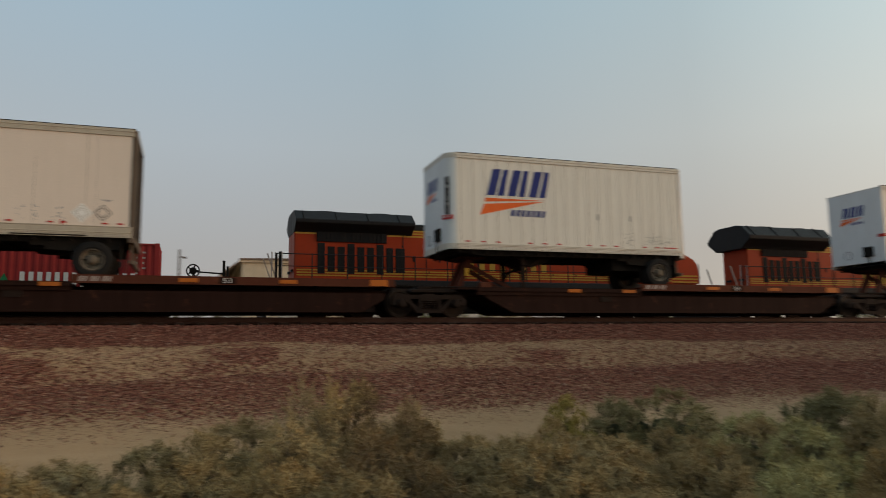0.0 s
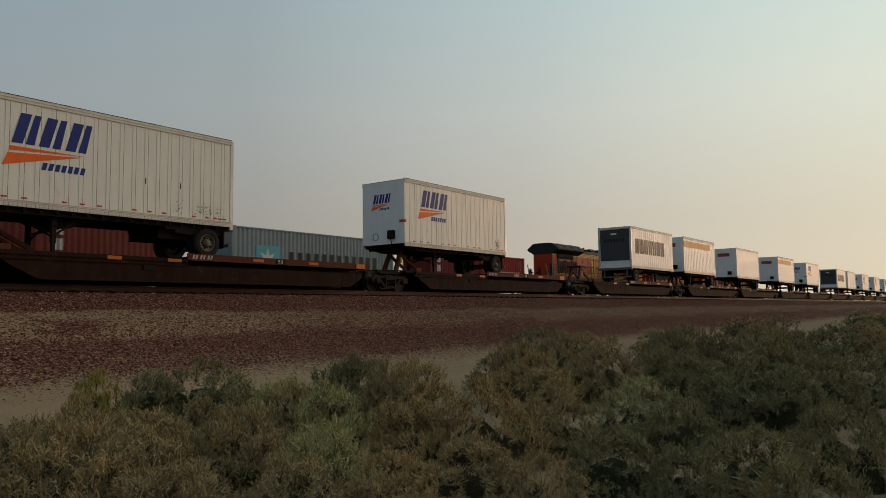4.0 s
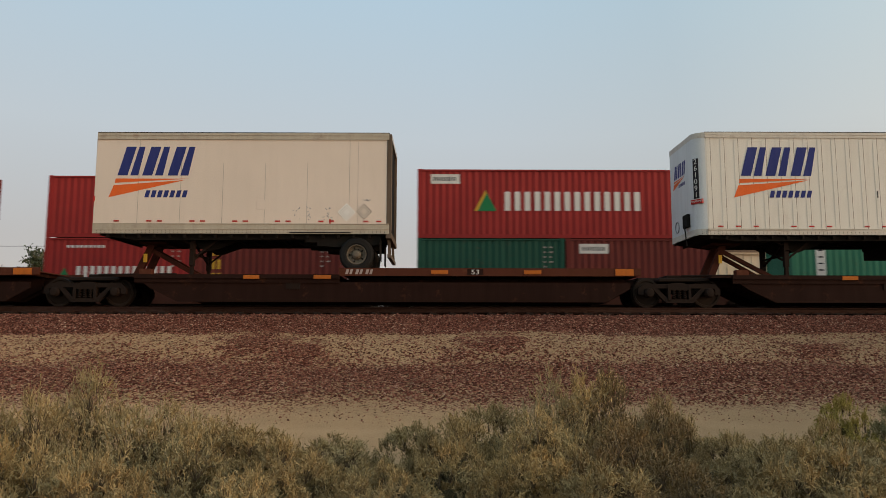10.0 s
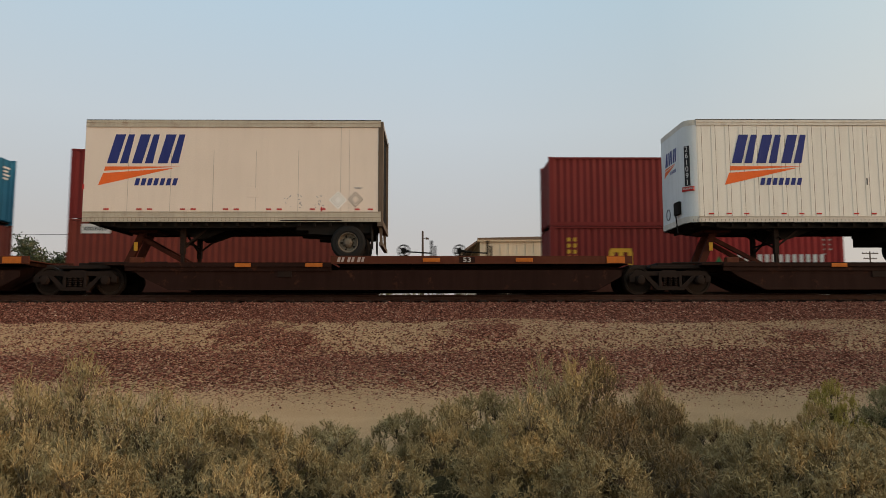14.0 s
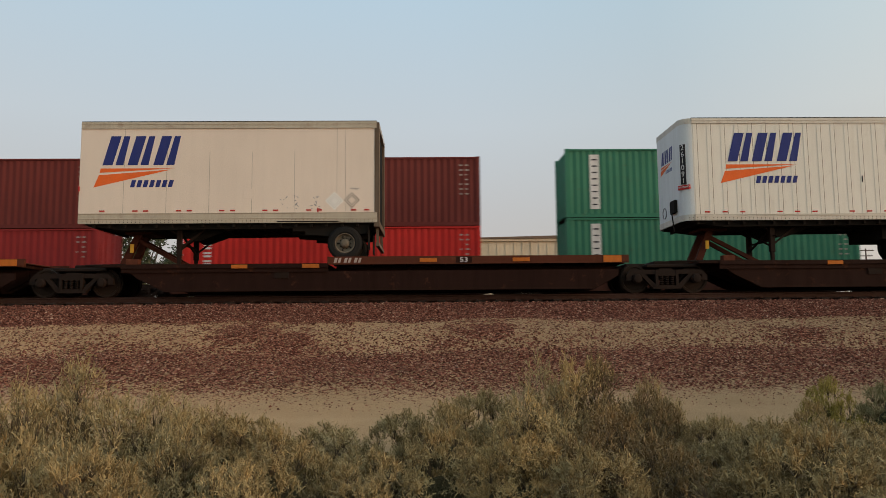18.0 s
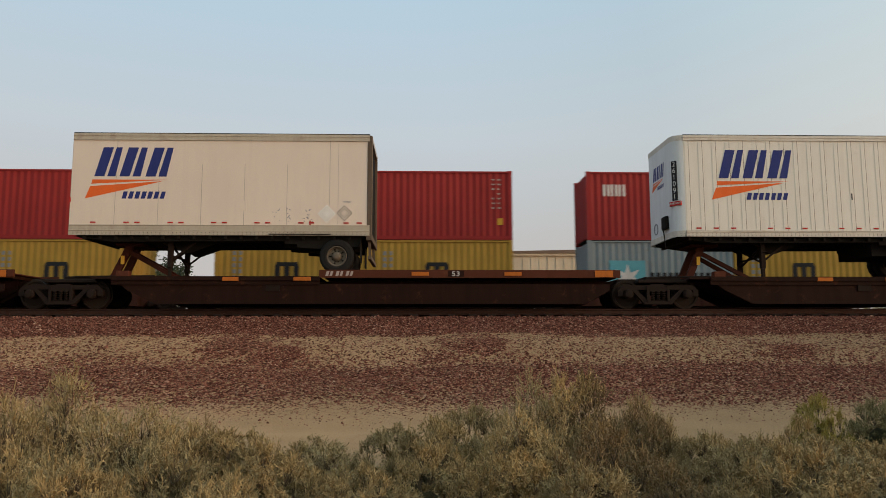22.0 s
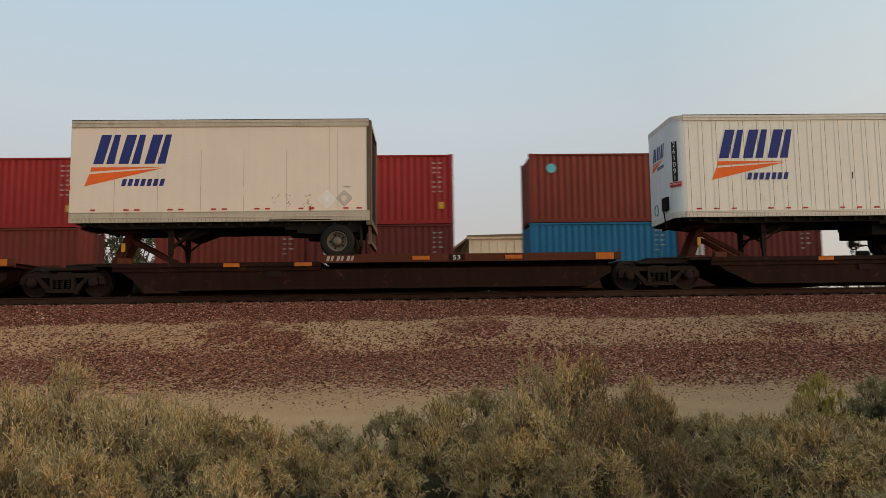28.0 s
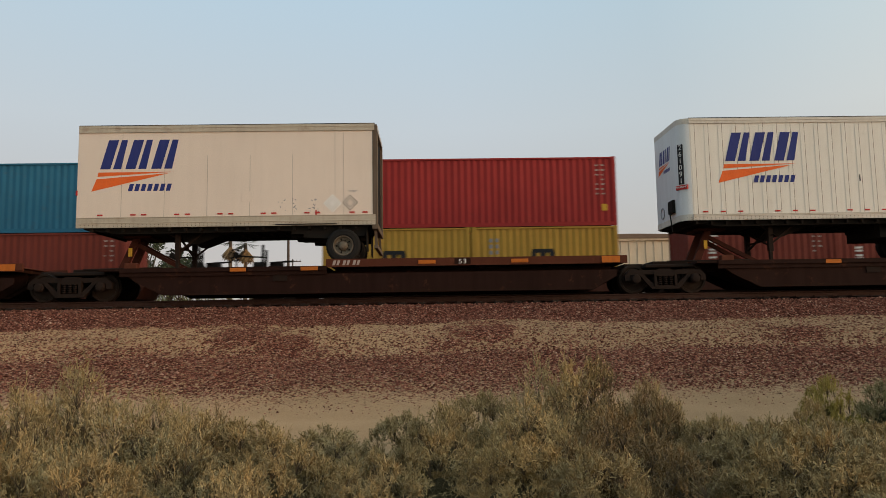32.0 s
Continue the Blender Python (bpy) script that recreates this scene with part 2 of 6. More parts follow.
M_rail_white = coat("dusty_white_trailer_rail", (0.54, 0.50, 0.43), 0.5, dirt=(0.25, 0.2, 0.15), amount=0.4, rust=0.25, spec=0.25)
M_ribline = coat("dark_rib_joint", (0.17, 0.14, 0.11), 0.7, amount=0.5)
M_placard = coat("white_placard", (0.80, 0.78, 0.74), 0.5, amount=0.15)
M_seam = coat("faint_panel_joint", (0.40, 0.35, 0.28), 0.6, amount=0.4)
M_dimmark = coat("faded_stencil_paint", (0.33, 0.28, 0.25), 0.6, amount=0.4)
M_alu = coat("dull_aluminium_trim", (0.50, 0.48, 0.45), 0.45, 0.5, amount=0.4)
M_under = coat("black_underframe", (0.014, 0.0125, 0.011), 0.85, amount=0.5, dirt=(0.026, 0.021, 0.017), spec=0.06)
M_rubber = coat("worn_tyre_rubber", (0.014, 0.0135, 0.013), 0.85, amount=0.5, dirt=(0.04, 0.034, 0.028))
M_rim = coat("grey_steel_wheel", (0.14, 0.115, 0.085), 0.5, 0.2, amount=0.5)
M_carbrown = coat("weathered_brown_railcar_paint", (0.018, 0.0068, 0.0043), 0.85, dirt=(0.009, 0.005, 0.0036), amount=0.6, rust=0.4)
M_deckedge = coat("faded_rust_deck_edge", (0.078, 0.023, 0.012), 0.75, dirt=(0.045, 0.02, 0.012), amount=0.5, rust=0.5)
M_truck = coat("grimy_cast_steel", (0.016, 0.010, 0.0075), 0.8, 0.0, amount=0.5, dirt=(0.030, 0.018, 0.012))
M_wheel = coat("rail_wheel_steel", (0.02, 0.013, 0.009), 0.6, 0.2, amount=0.4, dirt=(0.04, 0.025, 0.018))
M_rail = coat("rusty_rail", (0.045, 0.022, 0.016), 0.6, 0.4, amount=0.4)
M_amber = coat("amber_reflector", (0.42, 0.12, 0.018), 0.4, amount=0.5, dirt=(0.12, 0.05, 0.02))
M_red = coat("red_reflector", (0.42, 0.03, 0.025), 0.35, amount=0.2)
M_blue = coat("dark_blue_decal", (0.025, 0.035, 0.16), 0.45, amount=0.1, dirt=(0.2, 0.2, 0.25))
M_orange = coat("orange_decal", (0.72, 0.13, 0.025), 0.45, amount=0.12, dirt=(0.5, 0.3, 0.2))
M_whitemark = coat("white_stencil_paint", (0.62, 0.60, 0.57), 0.55, amount=0.35)
M_black = coat("black_decal", (0.02, 0.02, 0.022), 0.5, amount=0.1)
M_grey = coat("grey_decal", (0.22, 0.22, 0.23), 0.5, amount=0.2)
M_yellow = coat("yellow_decal", (0.52, 0.31, 0.035), 0.5, amount=0.25)
M_hitch = coat("orange_brown_hitch_paint", (0.05, 0.013, 0.007), 0.7, amount=0.5, rust=0.4, dirt=(0.03, 0.015, 0.01))
M_tie = coat("creosoted_timber_tie", (0.02, 0.014, 0.011), 0.9, amount=0.4, dirt=(0.035, 0.022, 0.016))

# ---- ground ----
PROFILE = [(-300, 0.3), (-30, 0.1), (0, 0.0), (9, 0.0), (12.0, 0.04), (12.7, 0.09), (14.8, 0.36), (15.6, 0.55), (17.3, 1.02), (18.2, 1.42), (19.3, 1.66), (19.7, 1.78), (20.75, 2.19),
           (20.95, 2.22), (26.5, 2.23), (28.5, 2.33), (33.2, 2.34), (33.6, 2.25), (35.5, 1.75), (40, 1.7), (120, 1.6), (1500, 1.2)]


def ground_z(y):
    for (a, za), (b, zb) in zip(PROFILE, PROFILE[1:]):
        if a <= y <= b:
            return za + (zb - za) * (y - a) / (b - a)
    return PROFILE[-1][1] if y > 0 else PROFILE[0][1]


def relief(x, y):
    """Ground height with hummocks; the track bed stays level."""
    z = ground_z(y)
    k = 1.0 if y < 19.2 else max(0.0, 1 - (y - 19.2) / 1.2) if y < 33 else 0.6
    far = min(1.0, max(0.0, (70 - math.hypot(x, y)) / 60)) if y < 33 else 0.3
    return z + k * (0.10 * noise.noise((x * 0.23, y * 0.35, 3.1)) + 0.035 * far * noise.noise((x * 1.3, y * 1.7, 7.7)) + 0.012 * far * noise.noise((x * 5, y * 5, 1.7)))


def ground_material():
    m, nt, b = nodes_of("desert_ground")
    tc = nt.nodes.new("ShaderNodeTexCoord")
    sep = nt.nodes.new("ShaderNodeSeparateXYZ")
    link(nt, tc.outputs["Object"], sep.inputs[0])
    big = noise_node(nt, 0.55, 6, 0.65, (0.55, 1.0, 1.0))
    mid = noise_node(nt, 2.3, 5, 0.6)
    wav = nt.nodes.new("ShaderNodeMath")
    wav.operation = "MULTIPLY_ADD"
    link(nt, big.outputs[0], wav.inputs[0])
    wav.inputs[1].default_value = 2.1
    link(nt, sep.outputs["Y"], wav.inputs[2])
    wav2 = nt.nodes.new("ShaderNodeMath")
    wav2.operation = "MULTIPLY_ADD"
    link(nt, mid.outputs[0], wav2.inputs[0])
    wav2.inputs[1].default_value = 0.7
    link(nt, wav.outputs[0], wav2.inputs[2])
    mr = nt.nodes.new("ShaderNodeMapRange")
    mr.inputs["From Min"].default_value, mr.inputs["From Max"].default_value = 12.0, 42.0
    link(nt, wav2.outputs[0], mr.inputs["Value"])

    def at(y):
        return (y + 1.40 - 12.0) / 30.0
    # share of dark crushed stone across the slope
    dark = ramp(nt, mr.outputs[0], [(at(13.3), (0.03,)), (at(14.2), (0.34,)), (at(15.1), (0.68,)), (at(16.9), (0.86,)), (at(17.6), (0.46,)), (at(19.2), (0.40,)), (at(19.45), (0.96,)), (at(20.4), (1.0,)), (at(33.4), (1.0,)), (at(36.0), (0.15,))])
    # more crushed stone on the bank further along the line; also stands for shaded stone sides
    along = nt.nodes.new("ShaderNodeMapRange")
    along.inputs["From Min"].default_value, along.inputs["From Max"].default_value = 8.0, 22.0
    along.inputs["To Max"].default_value = 0.22
    link(nt, sep.outputs["X"], along.inputs["Value"])
    more = nt.nodes.new("ShaderNodeMath")
    more.operation = "ADD"
    link(nt, dark.outputs[0], more.inputs[0])
    link(nt, along.outputs[0], more.inputs[1])
    share = more.outputs[0]
    for sx, sy, sr in ((-4.5, 18.4, 1.15), (1.4, 18.3, 1.0), (-3.4, 17.7, 1.0), (0.6, 17.6, 0.7), (9.0, 17.9, 0.9)):
        vd = nt.nodes.new("ShaderNodeVectorMath")
        vd.operation = "DISTANCE"
        link(nt, tc.outputs["Object"], vd.inputs[0])
        vd.inputs[1].default_value = (sx, sy, relief(sx, sy))
        edge = nt.nodes.new("ShaderNodeMath")
        edge.operation = "MULTIPLY_ADD"
        link(nt, mid.outputs[0], edge.inputs[0])
        edge.inputs[1].default_value = 3.2
        link(nt, vd.outputs["Value"], edge.inputs[2])
        mp2 = nt.nodes.new("ShaderNodeMapRange")
        mp2.inputs["From Min"].default_value, mp2.inputs["From Max"].default_value = sr + 2.2, sr + 1.1
        mp2.inputs["To Max"].default_value = 0.88
        link(nt, edge.outputs[0], mp2.inputs["Value"])
        mx = nt.nodes.new("ShaderNodeMath")
        mx.operation = "MAXIMUM"
        link(nt, share, mx.inputs[0])
        link(nt, mp2.outputs[0], mx.inputs[1])
        share = mx.outputs[0]
    stones = nt.nodes.new("ShaderNodeTexVoronoi")
    stones.inputs["Scale"].default_value = 23.0
    link(nt, tc.outputs["Object"], stones.inputs["Vector"])
    peb = nt.nodes.new("ShaderNodeTexVoronoi")
    peb.inputs["Scale"].default_value = 42.0
    link(nt, tc.outputs["Object"], peb.inputs["Vector"])
    fine = noise_node(nt, 60, 3)
    hue = nt.nodes.new("ShaderNodeSeparateColor")
    link(nt, stones.outputs["Color"], hue.inputs[0])
    rock = ramp(nt, hue.outputs[0], [(0.0, (0.06, 0.0177, 0.0106)), (0.35, (0.146, 0.0463, 0.0285)), (0.65, (0.258, 0.0938, 0.0592)), (0.9, (0.39, 0.171, 0.111)), (1.0, (0.48, 0.298, 0.211))])
    sand = ramp(nt, big.outputs[0], [(0.3, (0.282, 0.183, 0.1)), (0.7, (0.397, 0.262, 0.148))])
    sand2 = blend(nt, 0.35, sand.outputs[0], ramp(nt, fine.outputs[0], [(0.3, (0.196, 0.122, 0.0666)), (0.75, (0.484, 0.331, 0.196))]).outputs[0])
    # single stones break the border: a stone shows where its own number is below the share
    pick = nt.nodes.new("ShaderNodeMath")
    pick.operation = "SUBTRACT"
    link(nt, share, pick.inputs[0])
    link(nt, hue.outputs[1], pick.inputs[1])
    sharp = nt.nodes.new("ShaderNodeMath")
    sharp.operation = "MULTIPLY_ADD"
    link(nt, pick.outputs[0], sharp.inputs[0])
    sharp.inputs[1].default_value = 2.2
    lift = nt.nodes.new("ShaderNodeMath")
    lift.operation = "MULTIPLY"
    link(nt, share, lift.inputs[0])
    lift.inputs[1].default_value = 0.75
    link(nt, lift.outputs[0], sharp.inputs[2])
    sharp.use_clamp = True
    col = blend(nt, sharp.outputs[0], sand2, rock.outputs[0])
    # colour falls off towards stone borders: shade of the crevices put into it
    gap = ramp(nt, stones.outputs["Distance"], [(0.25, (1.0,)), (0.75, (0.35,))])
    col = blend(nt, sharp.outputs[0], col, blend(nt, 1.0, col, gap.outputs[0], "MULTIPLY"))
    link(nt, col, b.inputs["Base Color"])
    b.inputs["Roughness"].default_value = 0.92
    b.inputs["Specular IOR Level"].default_value = 0.05
    b.inputs["Diffuse Roughness"].default_value = 1.0
    inv = nt.nodes.new("ShaderNodeMath")
    inv.operation = "SUBTRACT"
    inv.inputs[0].default_value = 1.0
    link(nt, stones.outputs["Distance"], inv.inputs[1])
    hs = nt.nodes.new("ShaderNodeMath")
    hs.operation = "MULTIPLY"
    link(nt, inv.outputs[0], hs.inputs[0])
    link(nt, sharp.outputs[0], hs.inputs[1])
    h2 = nt.nodes.new("ShaderNodeMath")
    h2.operation = "MULTIPLY_ADD"
    link(nt, fine.outputs[0], h2.inputs[0])
    h2.inputs[1].default_value = 0.25
    link(nt, hs.outputs[0], h2.inputs[2])
    bump(nt, b, h2.outputs[0], 0.8, 0.05)
    return m


def ticks(stops):
    """Grid lines from (start, step) pairs up to the last start."""
    out = []
    for (a, step), (b, _) in zip(stops, stops[1:]):
        n = max(1, round((b - a) / step))
        out += [a + (b - a) * i / n for i in range(n)]
    return out + [stops[-1][0]]


xs = ticks([(-900, 110), (-570, 105), (-150, 15), (-40, 1.5), (-18, 0.32), (40, 0.8), (90, 4), (200, 25), (400, 150), (1600, 1)])
ys = ticks([(-300, 40), (-40, 6), (-4, 0.6), (4, 0.3), (12, 0.22), (20.7, 0.15), (21.2, 3), (33, 0.4), (36, 4), (60, 20), (200, 150), (1500, 1)])
verts = [(x, y, relief(x, y)) for y in ys for x in xs]
nx = len(xs)
faces = [(j * nx + i, j * nx + i + 1, (j + 1) * nx + i + 1, (j + 1) * nx + i) for j in range(len(ys) - 1) for i in range(nx - 1)]
gm = bpy.data.meshes.new("ground")
gm.from_pydata(verts, [], faces)
gm.materials.append(ground_material())
for p in gm.polygons:
    p.use_smooth = True
tagged(new("ground", gm), "dry sandy ground rising to a reddish crushed-stone railway bank", "ground", kind="structure")


def stones_mesh():
    """Loose crushed stone on the bank and its shoulder."""
    rnd = random.Random(5)
    verts, faces = [], []
    n = 0
    while n < 70000:
        x = rnd.uniform(-18, 30) if n < 56000 else rnd.uniform(18, 80)
        y = rnd.uniform(19.5, 21.0) if rnd.random() < 0.42 else rnd.gauss(16.0, 1.1) if rnd.random() < 0.62 else rnd.uniform(13.0, 20)
        if not 12.5 < y < 21.05:
            continue
        r = rnd.uniform(0.015, 0.034) * (1.6 if rnd.random() < 0.05 else 1)
        if y < 14.6:
            r *= 0.62   # only small stones roll out onto the sand
        z = relief(x, y) + r * 0.2
        k = len(verts)
        turn = rnd.uniform(0, 6.28)
        for i in range(4):
            q = r * rnd.uniform(0.8, 1.3)
            verts.append((x + q * math.cos(turn + i * 1.571), y + q * math.sin(turn + i * 1.571), z + rnd.uniform(-0.4, 0.3) * r))
        verts.append((x + rnd.uniform(-0.3, 0.3) * r, y + rnd.uniform(-0.3, 0.3) * r, z + r * rnd.uniform(0.45, 1.0)))
        verts.append((x, y, z - r))
        for i in range(4):
            faces.append((k + i, k + (i + 1) % 4, k + 4))
        n += 1
    me = bpy.data.meshes.new("loose_ballast_stones")
    me.from_pydata(verts, [], faces)
    m, nt, b = nodes_of("loose_stone")
    gi = nt.nodes.new("ShaderNodeNewGeometry")
    link(nt, ramp(nt, gi.outputs["Random Per Island"], [(0.0, (0.0529, 0.0184, 0.0117)), (0.5, (0.152, 0.0539, 0.036)), (0.9, (0.276, 0.119, 0.0805)), (1.0, (0.424, 0.281, 0.201))]).outputs[0], b.inputs["Base Color"])
    b.inputs["Roughness"].default_value = 0.9
    b.inputs["Specular IOR Level"].default_value = 0.08
    me.materials.append(m)
    return me


tagged(new("loose_ballast_stones", stones_mesh()), "loose reddish-brown crushed stones strewn over the bank", "stones", kind="stuff")


# ---- tracks ----
def railway_track(name, y, top, x0, x1, label):
    t = thing(name, label, "railway track", kind="structure")
    for s in (-1, 1):
        bm = BM()
        yc = y + s * 0.755
        out = [(-0.075, 0), (0.075, 0), (0.075, 0.012), (0.012, 0.035), (0.012, 0.125), (0.037, 0.135), (0.037, 0.168), (0.028, 0.175), (-0.028, 0.175), (-0.037, 0.168), (-0.037, 0.135), (-0.012, 0.125), (-0.012, 0.035), (-0.075, 0.012)]
        a = [bm.verts.new((x0, yc + p, top - 0.175 + q)) for p, q in out]
        c = [bm.verts.new((x1, yc + p, top - 0.175 + q)) for p, q in out]
        for i in range(len(a)):
            j = (i + 1) % len(a)
            bm.faces.new((a[i], a[j], c[j], c[i]))
        bm.faces.new(a[::-1]), bm.faces.new(c)
        part("rail", bm, M_rail, t)
    bm = BM()
    box(bm, -0.11, 0.11, -1.3, 1.3, -0.17, 0)
    tie = part("tie", bevelled(bm, 0.012), M_tie, t)
    tie.matrix_basis = pose(x0 + 0.3, y, top - 0.178)
    bm = BM()
    box(bm, -0.05, 0.05, -0.12, -0.05, 0, 0.035), box(bm, -0.05, 0.05, 0.05, 0.12, 0, 0.035)
    clip = part("rail_clip", bm, M_rail, t)
    clip.matrix_basis = pose(x0 + 0.3, y - 0.755, top - 0.165)
    return t, tie, clip


track_near, tie_near, clip_near = railway_track("track_near", TRACK, RAIL, -120, 420, "rusty steel rails on timber ties in reddish ballast")
track_far, tie_far, clip_far = railway_track("track_far", TRACK2, RAIL2, -560, 520, "second pair of rusty rails on timber ties")
for i in range(165):
    x = -17 + i * 0.56
    again(tie_near, track_near, pose(x, TRACK, RAIL - 0.178))
    again(clip_near, track_near, pose(x, TRACK - 0.755, RAIL - 0.165))

# ---- standing train: articulated spine car units with road trailers ----
def wheelset(parent, x, y, z, r=0.42, depth=1.0):
    bm = BM()
    lathe(bm, (0, 0, 0), (0, 1, 0), [(-0.07, 0), (-0.07, 0.1), (-0.03, 0.12), (-0.02, r - 0.08), (-0.05, r - 0.06), (-0.05, r), (0.06, r), (0.075, r + 0.03), (0.09, r + 0.03), (0.09, r - 0.06), (0.03, r - 0.1), (0.05, 0.12), (0.05, 0)], 22)
    w = part("wheel", bm, M_wheel, parent, smooth=False)
    w.matrix_basis = pose(x, y - 0.755, z)
    again(w, parent, pose(x, y + 0.755, z, 0, 0, 180))
    bm = BM()
    rod(bm, (0, -0.9, 0), (0, 0.9, 0), 0.08)
    part("axle", bm, M_truck, parent).matrix_basis = pose(x, y, z)
    return w


def bogie(parent, x, y, rail):
    """Three-piece freight truck: two side frames, bolster, two wheelsets."""
    for s in (-0.88, 0.88):
        wheelset(parent, x + s, y, rail + 0.42)
    for s in (-1, 1):
        bm = BM()
        yy = s * 1.02
        # top chord, end jaws, sloping and lower chords, with open windows between
        slab(bm, [(-1.2, 0.52), (-1.05, 0.68), (1.05, 0.68), (1.2, 0.52), (0.7, 0.55), (-0.7, 0.55)], yy - 0.07, yy + 0.07)
        for q in (-1, 1):
            slab(bm, [(q * 1.2, 0.36), (q * 1.2, 0.54), (q * 1.04, 0.56), (q * 1.04, 0.36)], yy - 0.07, yy + 0.07)
            slab(bm, [(q * 0.80, 0.56), (q * 0.66, 0.56), (q * 0.30, 0.22), (q * 0.30, 0.12), (q * 0.42, 0.14)], yy - 0.07, yy + 0.07)
        slab(bm, [(-0.42, 0.12), (0.42, 0.12), (0.40, 0.23), (-0.40, 0.23)], yy - 0.08, yy + 0.08)
        f = part("side_frame", bm, M_truck, parent)
        f.matrix_basis = pose(x, y, rail)
        bm = BM()
        for k in (-0.16, 0, 0.16):
            for dz in range(5):
                lathe(bm, (k, yy + s * 0.05, 0.24 + dz * 0.055), (0, 0, 1), [(0, 0.03), (0.02, 0.062), (0.035, 0.062), (0.05, 0.03)], 6)
        nest = part("spring_nest", bm, M_truck, parent)
        nest.matrix_basis, nest["kind"] = pose(x, y, rail), "stuff"
        bm = BM()
        box(bm, -0.3, 0.3, yy + s * 0.02 - 0.07, yy + s * 0.02 + 0.07, 0.5, 0.62)
        box(bm, -0.34, -0.26, yy - 0.1, yy + 0.1, 0.2, 0.66), box(bm, 0.26, 0.34, yy - 0.1, yy + 0.1, 0.2, 0.66)
        part("bolster_end", bm, M_truck, parent).matrix_basis = pose(x, y, rail)
        for k in (-0.88, 0.88):
            bm = BM()
            lathe(bm, (k, yy, 0.42), (0, s, 0), [(0, 0.14), (0.1, 0.14), (0.12, 0.11), (0.16, 0.11), (0.17, 0.04), (0.17, 0)], 14)
            part("bearing_cap", bm, M_truck, parent).matrix_basis = pose(x, y, rail)
    bm = BM()
    box(bm, -0.2, 0.2, -1.0, 1.0, 0.45, 0.72)
    part("bolster", bm, M_truck, parent).matrix_basis = pose(x, y, rail)


def spine_car(length=17.4):
    """One unit: bogie at its left end, trailer hitch, fish-belly sill and the wheel platform."""
    c = thing("spine_car_unit", "rust-brown articulated spine car unit with wheel platform on rails", "railcar", "units of the standing train")
    bm = BM()
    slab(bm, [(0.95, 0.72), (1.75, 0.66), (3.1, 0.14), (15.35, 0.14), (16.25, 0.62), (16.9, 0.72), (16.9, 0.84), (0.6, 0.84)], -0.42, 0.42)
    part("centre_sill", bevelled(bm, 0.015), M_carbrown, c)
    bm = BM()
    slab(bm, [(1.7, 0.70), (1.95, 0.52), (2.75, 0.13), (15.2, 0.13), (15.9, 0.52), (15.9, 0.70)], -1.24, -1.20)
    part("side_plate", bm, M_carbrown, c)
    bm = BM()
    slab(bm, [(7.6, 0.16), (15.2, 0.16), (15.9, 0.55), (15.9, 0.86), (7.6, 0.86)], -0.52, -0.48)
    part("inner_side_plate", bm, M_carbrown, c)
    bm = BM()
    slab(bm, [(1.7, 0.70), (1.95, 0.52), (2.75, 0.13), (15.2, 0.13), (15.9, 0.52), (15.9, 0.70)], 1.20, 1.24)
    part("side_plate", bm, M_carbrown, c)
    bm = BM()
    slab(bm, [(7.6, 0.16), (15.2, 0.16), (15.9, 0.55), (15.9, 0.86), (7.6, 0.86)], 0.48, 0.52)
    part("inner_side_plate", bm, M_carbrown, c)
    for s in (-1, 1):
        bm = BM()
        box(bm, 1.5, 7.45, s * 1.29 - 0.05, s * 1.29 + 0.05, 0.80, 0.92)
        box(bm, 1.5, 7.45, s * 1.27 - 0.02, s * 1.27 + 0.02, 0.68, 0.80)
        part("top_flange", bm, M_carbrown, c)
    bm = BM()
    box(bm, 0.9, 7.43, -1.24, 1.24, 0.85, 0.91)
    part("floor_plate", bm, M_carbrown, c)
    bm = BM()
    box(bm, 7.43, 16.2, -1.28, 1.28, 0.965, 1.0)
    part("deck", bevelled(bm, 0.008), M_deckedge, c, "scuffed rust-coloured wheel platform")
    for s in (-1, 1):
        bm = BM()
        box(bm, 7.43, 16.2, s * 1.30 - 0.02, s * 1.30 + 0.02, 0.88, 1.11)
        part("deck_edge", bm, M_deckedge, c)
    for k in range(9):
        bm = BM()
        x = 7.6 + k * 1.05
        box(bm, x, x + 0.08, -1.24, 1.24, 0.86, 0.96)
        part("cross_bearer", bm, M_carbrown, c)
    for a, wd, z in ((4.9, 0.46, 0.835), (6.95, 0.5, 0.84), (10.35, 0.5, 0.985), (13.05, 0.5, 0.985)):
        bm = BM()
        box(bm, a - wd / 2, a + wd / 2, -1.347, -1.30, z - 0.05, z + 0.06)
        part("reflector", bevelled(bm, 0.005), M_amber, c, "faded amber reflector strip")
    bm = BM()
    box(bm, 15.45, 15.98, -1.35, -1.30, 0.90, 1.09)
    part("end_reflector", bm, M_amber, c, "large orange end reflector")
    bm = BM()
    box(bm, 15.99, 16.19, -1.345, -1.30, 0.91, 1.08)
    part("end_plate", bm, M_deckedge, c)
    # brand mark on the deck edge, as plain slanted bars, and the length number
    bm = BM()
    for k in range(3):
        x = 7.62 + k * 0.29
        slab(bm, [(x + 0.03, 1.07), (x + 0.11, 1.07), (x + 0.07, 0.93), (x - 0.01, 0.93)], -1.324, -1.3205)
        slab(bm, [(x + 0.15, 1.07), (x + 0.22, 1.07), (x + 0.18, 0.93), (x + 0.11, 0.93)], -1.324, -1.3205)
    part("stencil_mark", bm, M_dimmark, c, "worn pale stencil bars")["kind"] = "stuff"
    bm = BM()
    box(bm, 11.15, 11.62, -1.323, -1.32, 0.905, 1.085)
    part("number_patch", bm, M_carbrown, c)
